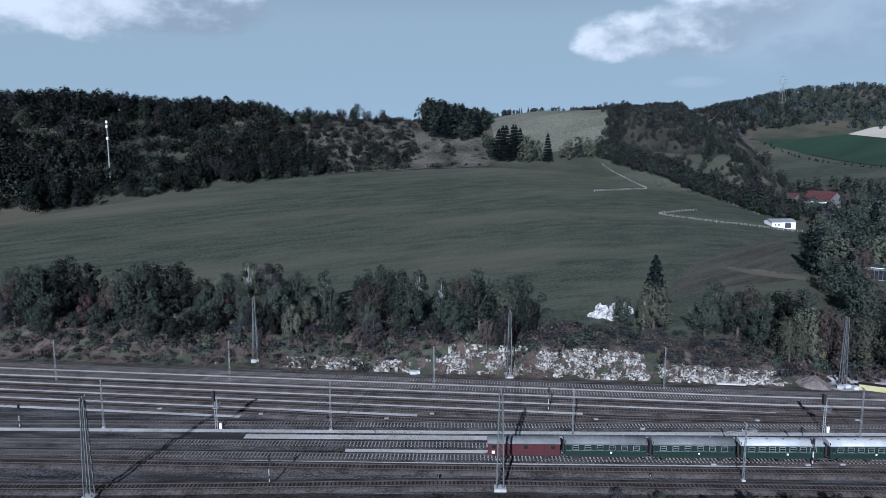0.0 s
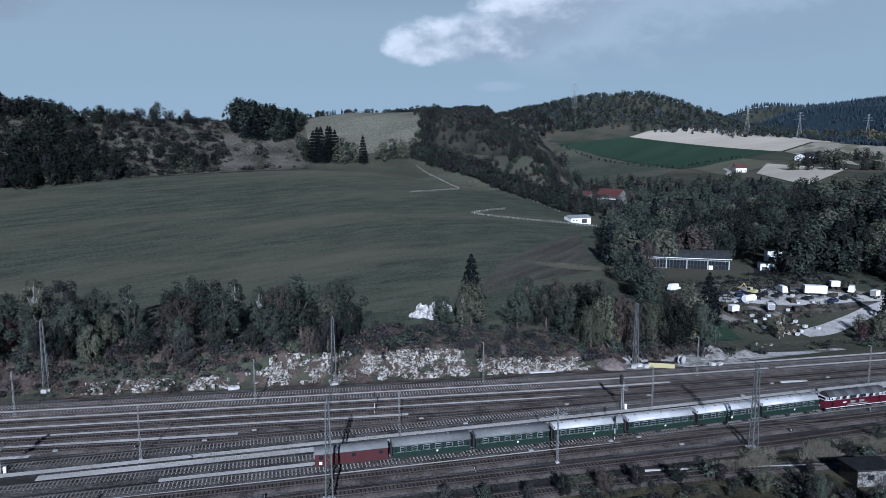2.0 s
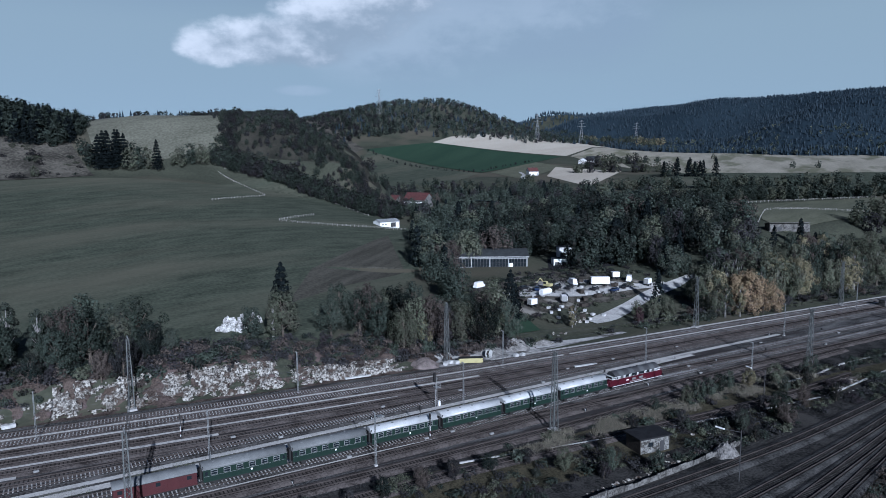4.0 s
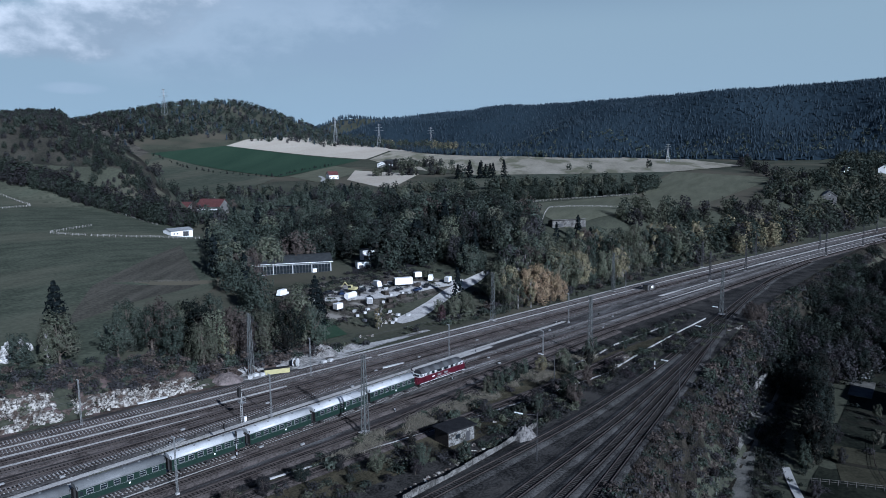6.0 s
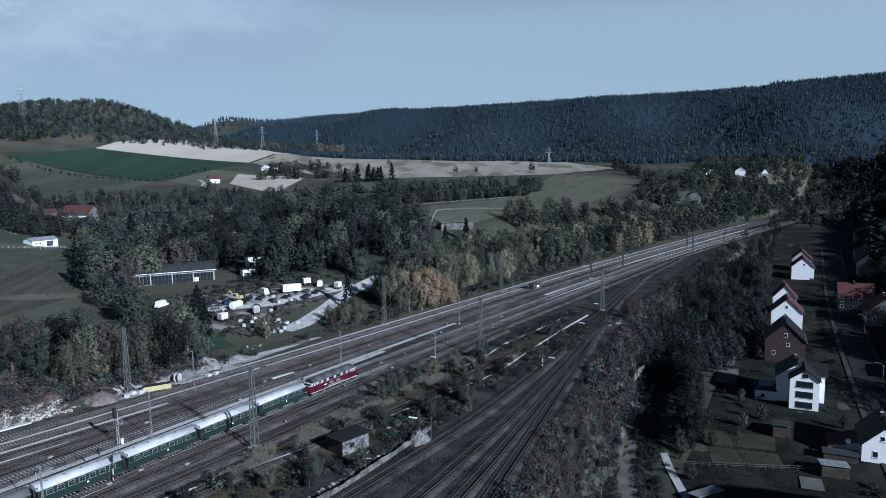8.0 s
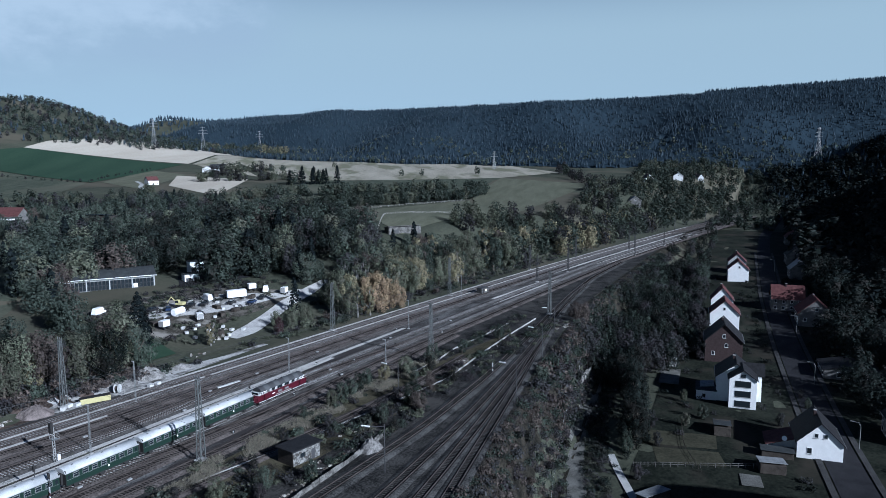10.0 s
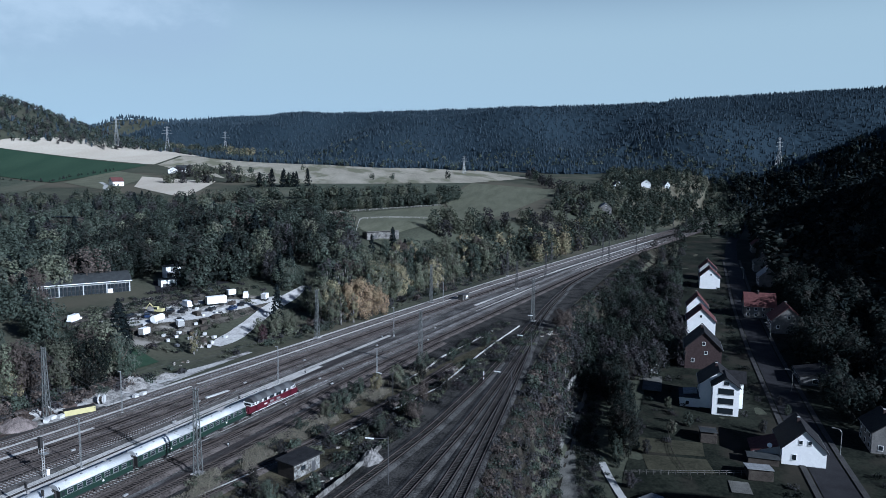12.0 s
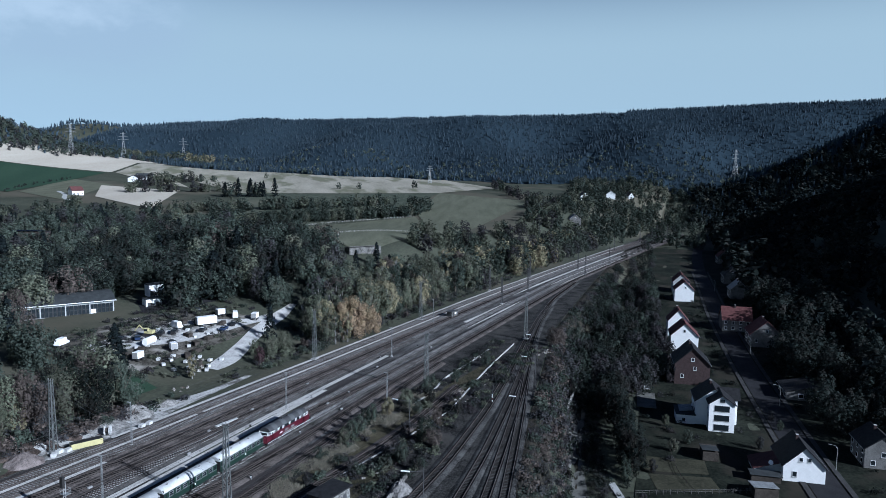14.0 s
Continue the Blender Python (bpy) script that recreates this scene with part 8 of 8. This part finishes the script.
joined_plants("ridge_forest", fill(4200, lambda x, y: 1480 < math.hypot(x, y) < 2700 and x < 0.95 * y + 320 and height(x, y) > 75, ["tiny_fir0", "tiny_fir1", "tiny_fir2"], (9, 14), 12.0, 620, 2000, 1250, 2500, tries=6), "far forest on the distant ridge, tinted blue for haze", "forest")
joined_plants("forest_fringe", fill(900, lambda x, y: 0 < forest_edge(x, y) < 190 and noise.noise(Vector((x / 60, y / 60, 9))) > -0.1, ["tiny_olive", "tiny_green", "tiny_dark", "tiny_green"], (6, 10), 9.0, 880, 1300, -100, 900), "lighter broadleaf fringe of the forest", "forest")
# The slope's shade is put into these near-black leaf kinds.
near_slope = lambda x, y: y < float(street_y(x)) - 30 and y > -0.14 * x - 60
# Plants from x 66 to 148 stand on the unseen shading knoll.
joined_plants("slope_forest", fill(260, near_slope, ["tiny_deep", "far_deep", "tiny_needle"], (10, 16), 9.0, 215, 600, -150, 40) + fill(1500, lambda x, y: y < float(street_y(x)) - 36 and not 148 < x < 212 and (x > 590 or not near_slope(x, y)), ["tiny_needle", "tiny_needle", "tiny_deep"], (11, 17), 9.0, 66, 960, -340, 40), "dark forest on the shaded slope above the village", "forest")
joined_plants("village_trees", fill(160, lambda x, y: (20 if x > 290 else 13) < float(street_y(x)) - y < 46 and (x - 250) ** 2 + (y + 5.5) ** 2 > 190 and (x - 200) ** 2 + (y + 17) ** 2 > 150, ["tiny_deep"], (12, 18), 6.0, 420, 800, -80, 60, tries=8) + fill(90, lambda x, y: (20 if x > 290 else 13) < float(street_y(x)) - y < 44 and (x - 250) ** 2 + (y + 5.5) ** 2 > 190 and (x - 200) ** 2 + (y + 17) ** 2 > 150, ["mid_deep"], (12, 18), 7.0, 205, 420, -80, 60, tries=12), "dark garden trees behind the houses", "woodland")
north = lambda x, y: float(height(x, y)) > 92 + 14 * noise.noise(Vector((x / 90, y / 90, 2))) - 0.03 * (x - 300)
joined_plants("north_hill_wood", fill(2600, lambda x, y: x > 440 + 60 * noise.noise(Vector((y / 70, 0, 3))) and north(x, y), ["tiny_dark", "tiny_dark", "tiny_fir1", "tiny_green", "tiny_brown", "tiny_deep"], (6, 11), 6.5, 400, 1060, 880, 1400), "mixed wood on the far northern hill", "forest")
joined_plants("north_hill_scrub", fill(1500, lambda x, y: north(x, y) and noise.noise(Vector((x / 34, y / 18, 6))) > -0.08, ["tiny_brown", "tiny_dark", "tiny_green", "tiny_brown"], (4, 9), 7.5, 190, 500, 880, 1320), "brown scrub on the terraced northern hill", "scrub")
flank = lambda x, y: -14 + 14 * noise.noise(Vector((y / 18, 0, 5))) < x - float(hill_flank(y)) < 82
scrub = fill(2600, lambda x, y: flank(x, y) and noise.noise(Vector((x / 22, y / 40, 8))) > -0.5, ["tiny_brown", "tiny_dark", "tiny_brown", "tiny_green"], (2, 5), 3.2, 110, 370, 476, 930, tries=16)
scrub += fill(170, lambda x, y: flank(x, y) and noise.noise(Vector((x / 30, y / 30, 3))) > 0.0, ["far_brown", "far_dark", "thin_green", "thin_dark"], (4, 8), 6.0, 110, 370, 476, 930, tries=16)
behind = knots((395, 196), (430, 160), (467, 138), (492, 112), (520, 122), (545, 140))
scrub += fill(380, lambda x, y: noise.noise(Vector((x / 16, y / 16, 2))) > -0.22 and float(behind(y)) + 9 * noise.noise(Vector((y / 9, 0, 7))) < x < 200 + 0.1 * (y - 400), ["far_brown", "far_dark", "far_brown", "far_green", "tiny_brown", "tiny_dark"], (2.5, 5.5), 3.6, 104, 222, 396, 545, tries=16)
joined_plants("hillside_scrub", scrub, "dense scrub on the slope above the orchard", "scrub")
joined_plants("ridge_trees", fill(420, lambda x, y: True, ["tiny_fir0", "tiny_dark", "tiny_brown"], (6, 11), 8.0, -500, 480, 960, 1060), "dark line of trees on the ridge", "forest")


# low scrub too dense to count
weed = ["weed_brown", "weed_olive", "weed_dark", "weed_brown"]
scrub = fill(620, lambda x, y: patchy(x, y) > -0.12 and not (86 < x < 101 and 82 < y < 92) and not (y > 92.5 - 0.02 * x + 1 and y < 96 and x > 60) and abs(y - (100 - 0.055 * (x - 60))) > 1.0, weed, (0.6, 1.7), 1.1, 45, 225, 79.5, 101, tries=16)
joined_plants("yard_scrub", scrub, "low brown scrub and brambles between disused tracks", "scrub")
scrub = fill(640, lambda x, y: 0.5 < float(south_yard(x)) - y < 8.0, ["weed_dark", "weed_brown", "weed_rust", "weed_brown"], (0.9, 2.6), 1.2, 55, 270, 30, 92, tries=16)
scrub += fill(420, lambda x, y: 1 < float(south_yard(x)) - y < 14, ["weed_brown", "weed_dark", "weed_dark"], (1.2, 3.2), 2.0, 240, 430, 40, 100, tries=16)
lane_line = knots((96, 26), (125, 43), (150, 53), (175, 60), (207, 65), (240, 68))
scrub += fill(420, lambda x, y: 7.5 < float(south_yard(x)) - y < 21 and y - float(lane_line(x)) > 2.4, ["weed_deep", "weed_brown", "weed_dark"], (0.6, 1.8), 1.3, 80, 250, 20, 80, tries=16)
scrub += fill(260, lambda x, y: 2.2 < float(lane_line(x)) - y < 7.5, ["weed_deep", "weed_brown", "weed_deep"], (0.6, 1.8), 1.4, 90, 240, 15, 70, tries=16)
joined_plants("bank_scrub", scrub, "tangled scrub on the railway embankment", "scrub")
scrub = fill(1500, lambda x, y: 4.5 < beside(x, y) < 22 and not (-5 < x < 48 and beside(x, y) < 7.5 + 2 * patchy(x, y)), ["weed_brown", "weed_rust", "weed_rust", "weed_dark", "weed_brown", "weed_deep"], (0.9, 2.6), 1.5, -235, 118, 145, 205, tries=16)
scrub += fill(420, lambda x, y: 0.8 < beside(x, y) < 6 and x < -14 + 12 * patchy(x, y), ["weed_brown", "weed_deep", "weed_rust", "weed_dark"], (0.6, 1.8), 1.4, -235, 0, 145, 205, tries=16)
joined_plants("cutting_scrub", scrub, "dense undergrowth on the cutting slope", "scrub")
scrub = fill(520, lambda x, y: (3.0 < beside(x, y) < 14 or (132 < x < 205 and 12 < beside(x, y) < 62 and patchy(x, y) > 0.0)) and not (x < 158 and beside(x, y) < 6) and abs(y - 165 - 0.3 * (x - 150)) > 6.5 and not ((x - 165) / 28) ** 2 + ((y - 195) / 9) ** 2 < 1, weed + ["weed_olive"], (0.6, 2.0), 1.6, 118, 420, 110, 225, tries=16)
scrub += fill(330, lambda x, y: 8 < y - 186 - 0.05 * (x - 150) < 36 and y < 236 - 0.55 * (x - 160) + 4 and patchy(x, y) > -0.15, ["weed_brown", "weed_olive", "weed_dark", "weed_brown"], (0.6, 1.6), 1.7, 128, 205, 192, 240, tries=16)
joined_plants("lineside_scrub", scrub, "weedy undergrowth beside the line and storage yard", "scrub")
scrub = fill(420, lambda x, y: abs(y - float(street_y(x))) > 7 and y < float(south_yard(x)) - 16 and patchy(x, y) > 0.12 and not (136 < x < 196 and 6 < y < 34), ["weed_deep", "weed_brown", "weed_deep"], (0.5, 1.8), 1.6, 115, 420, -30, 70, tries=16)
joined_plants("garden_shrubs", scrub, "dark shrubs and hedges in the gardens", "shrub")


# dry grass and weeds on the railway land
def grass(name, n, inside, tall, leaf, x0, x1, y0, y1, label):
    V, F = [], []
    rng = np.random.default_rng(len(name))
    k = 0
    while k < n:
        x, y = rng.uniform(x0, x1), rng.uniform(y0, y1)
        if not inside(x, y):
            continue
        k += 1
        z = h(x, y)
        for _ in range(11):
            a, t = rng.uniform(0, 6.28), tall * rng.uniform(0.5, 1.2)
            bx, by, i = x + rng.normal(0, 0.45), y + rng.normal(0, 0.45), len(V)
            c, s = math.cos(a) * 0.028, math.sin(a) * 0.028
            lx, ly = rng.normal(0, 0.32, 2) * t
            V += [(bx - c, by - s, z), (bx + c, by + s, z), (bx + lx + c * 0.3, by + ly + s * 0.3, z + t), (bx + lx - c * 0.3, by + ly - s * 0.3, z + t * 0.95)]
            F.append((i, i + 1, i + 2, i + 3))
    tagged(mesh_object(name, V, F, LEAF[leaf]), label, "grass", kind="stuff")


LEAF["straw"] = leaf_material("dry_straw", (0.10, 0.092, 0.072), (0.30, 0.275, 0.22), None, 0.2, 0.3)
patch = lambda x, y: noise.noise(Vector((x / 7, y / 7, 1)))
grass("dry_grass", 3000, lambda x, y: patch(x, y) > 0.0, 0.95, "straw", 70, 165, 96, 101.5, "tall straw-coloured grass between disused tracks")
grass("weeds", 2400, lambda x, y: patch(x, y) > 0.05 and not 91 < y < 95, 0.45, "brown", 40, 215, 84, 101, "brown weeds between disused tracks")
grass("bank_grass", 2200, lambda x, y: -1 < float(south_yard(x)) - y < 9, 0.6, "brown", 60, 245, 30, 90, "withered brown grass on the embankment")
grass("track_weeds", 1100, lambda x, y: patch(x, y) > 0.1 and 121 < y < 126.5, 0.3, "olive", -60, 140, 121, 127, "low weeds between the main tracks")


# the patterns from which the plants were copied
for base, _ in TREES.values():
    for o in (*base.children_recursive, base):
        bpy.data.objects.remove(o)
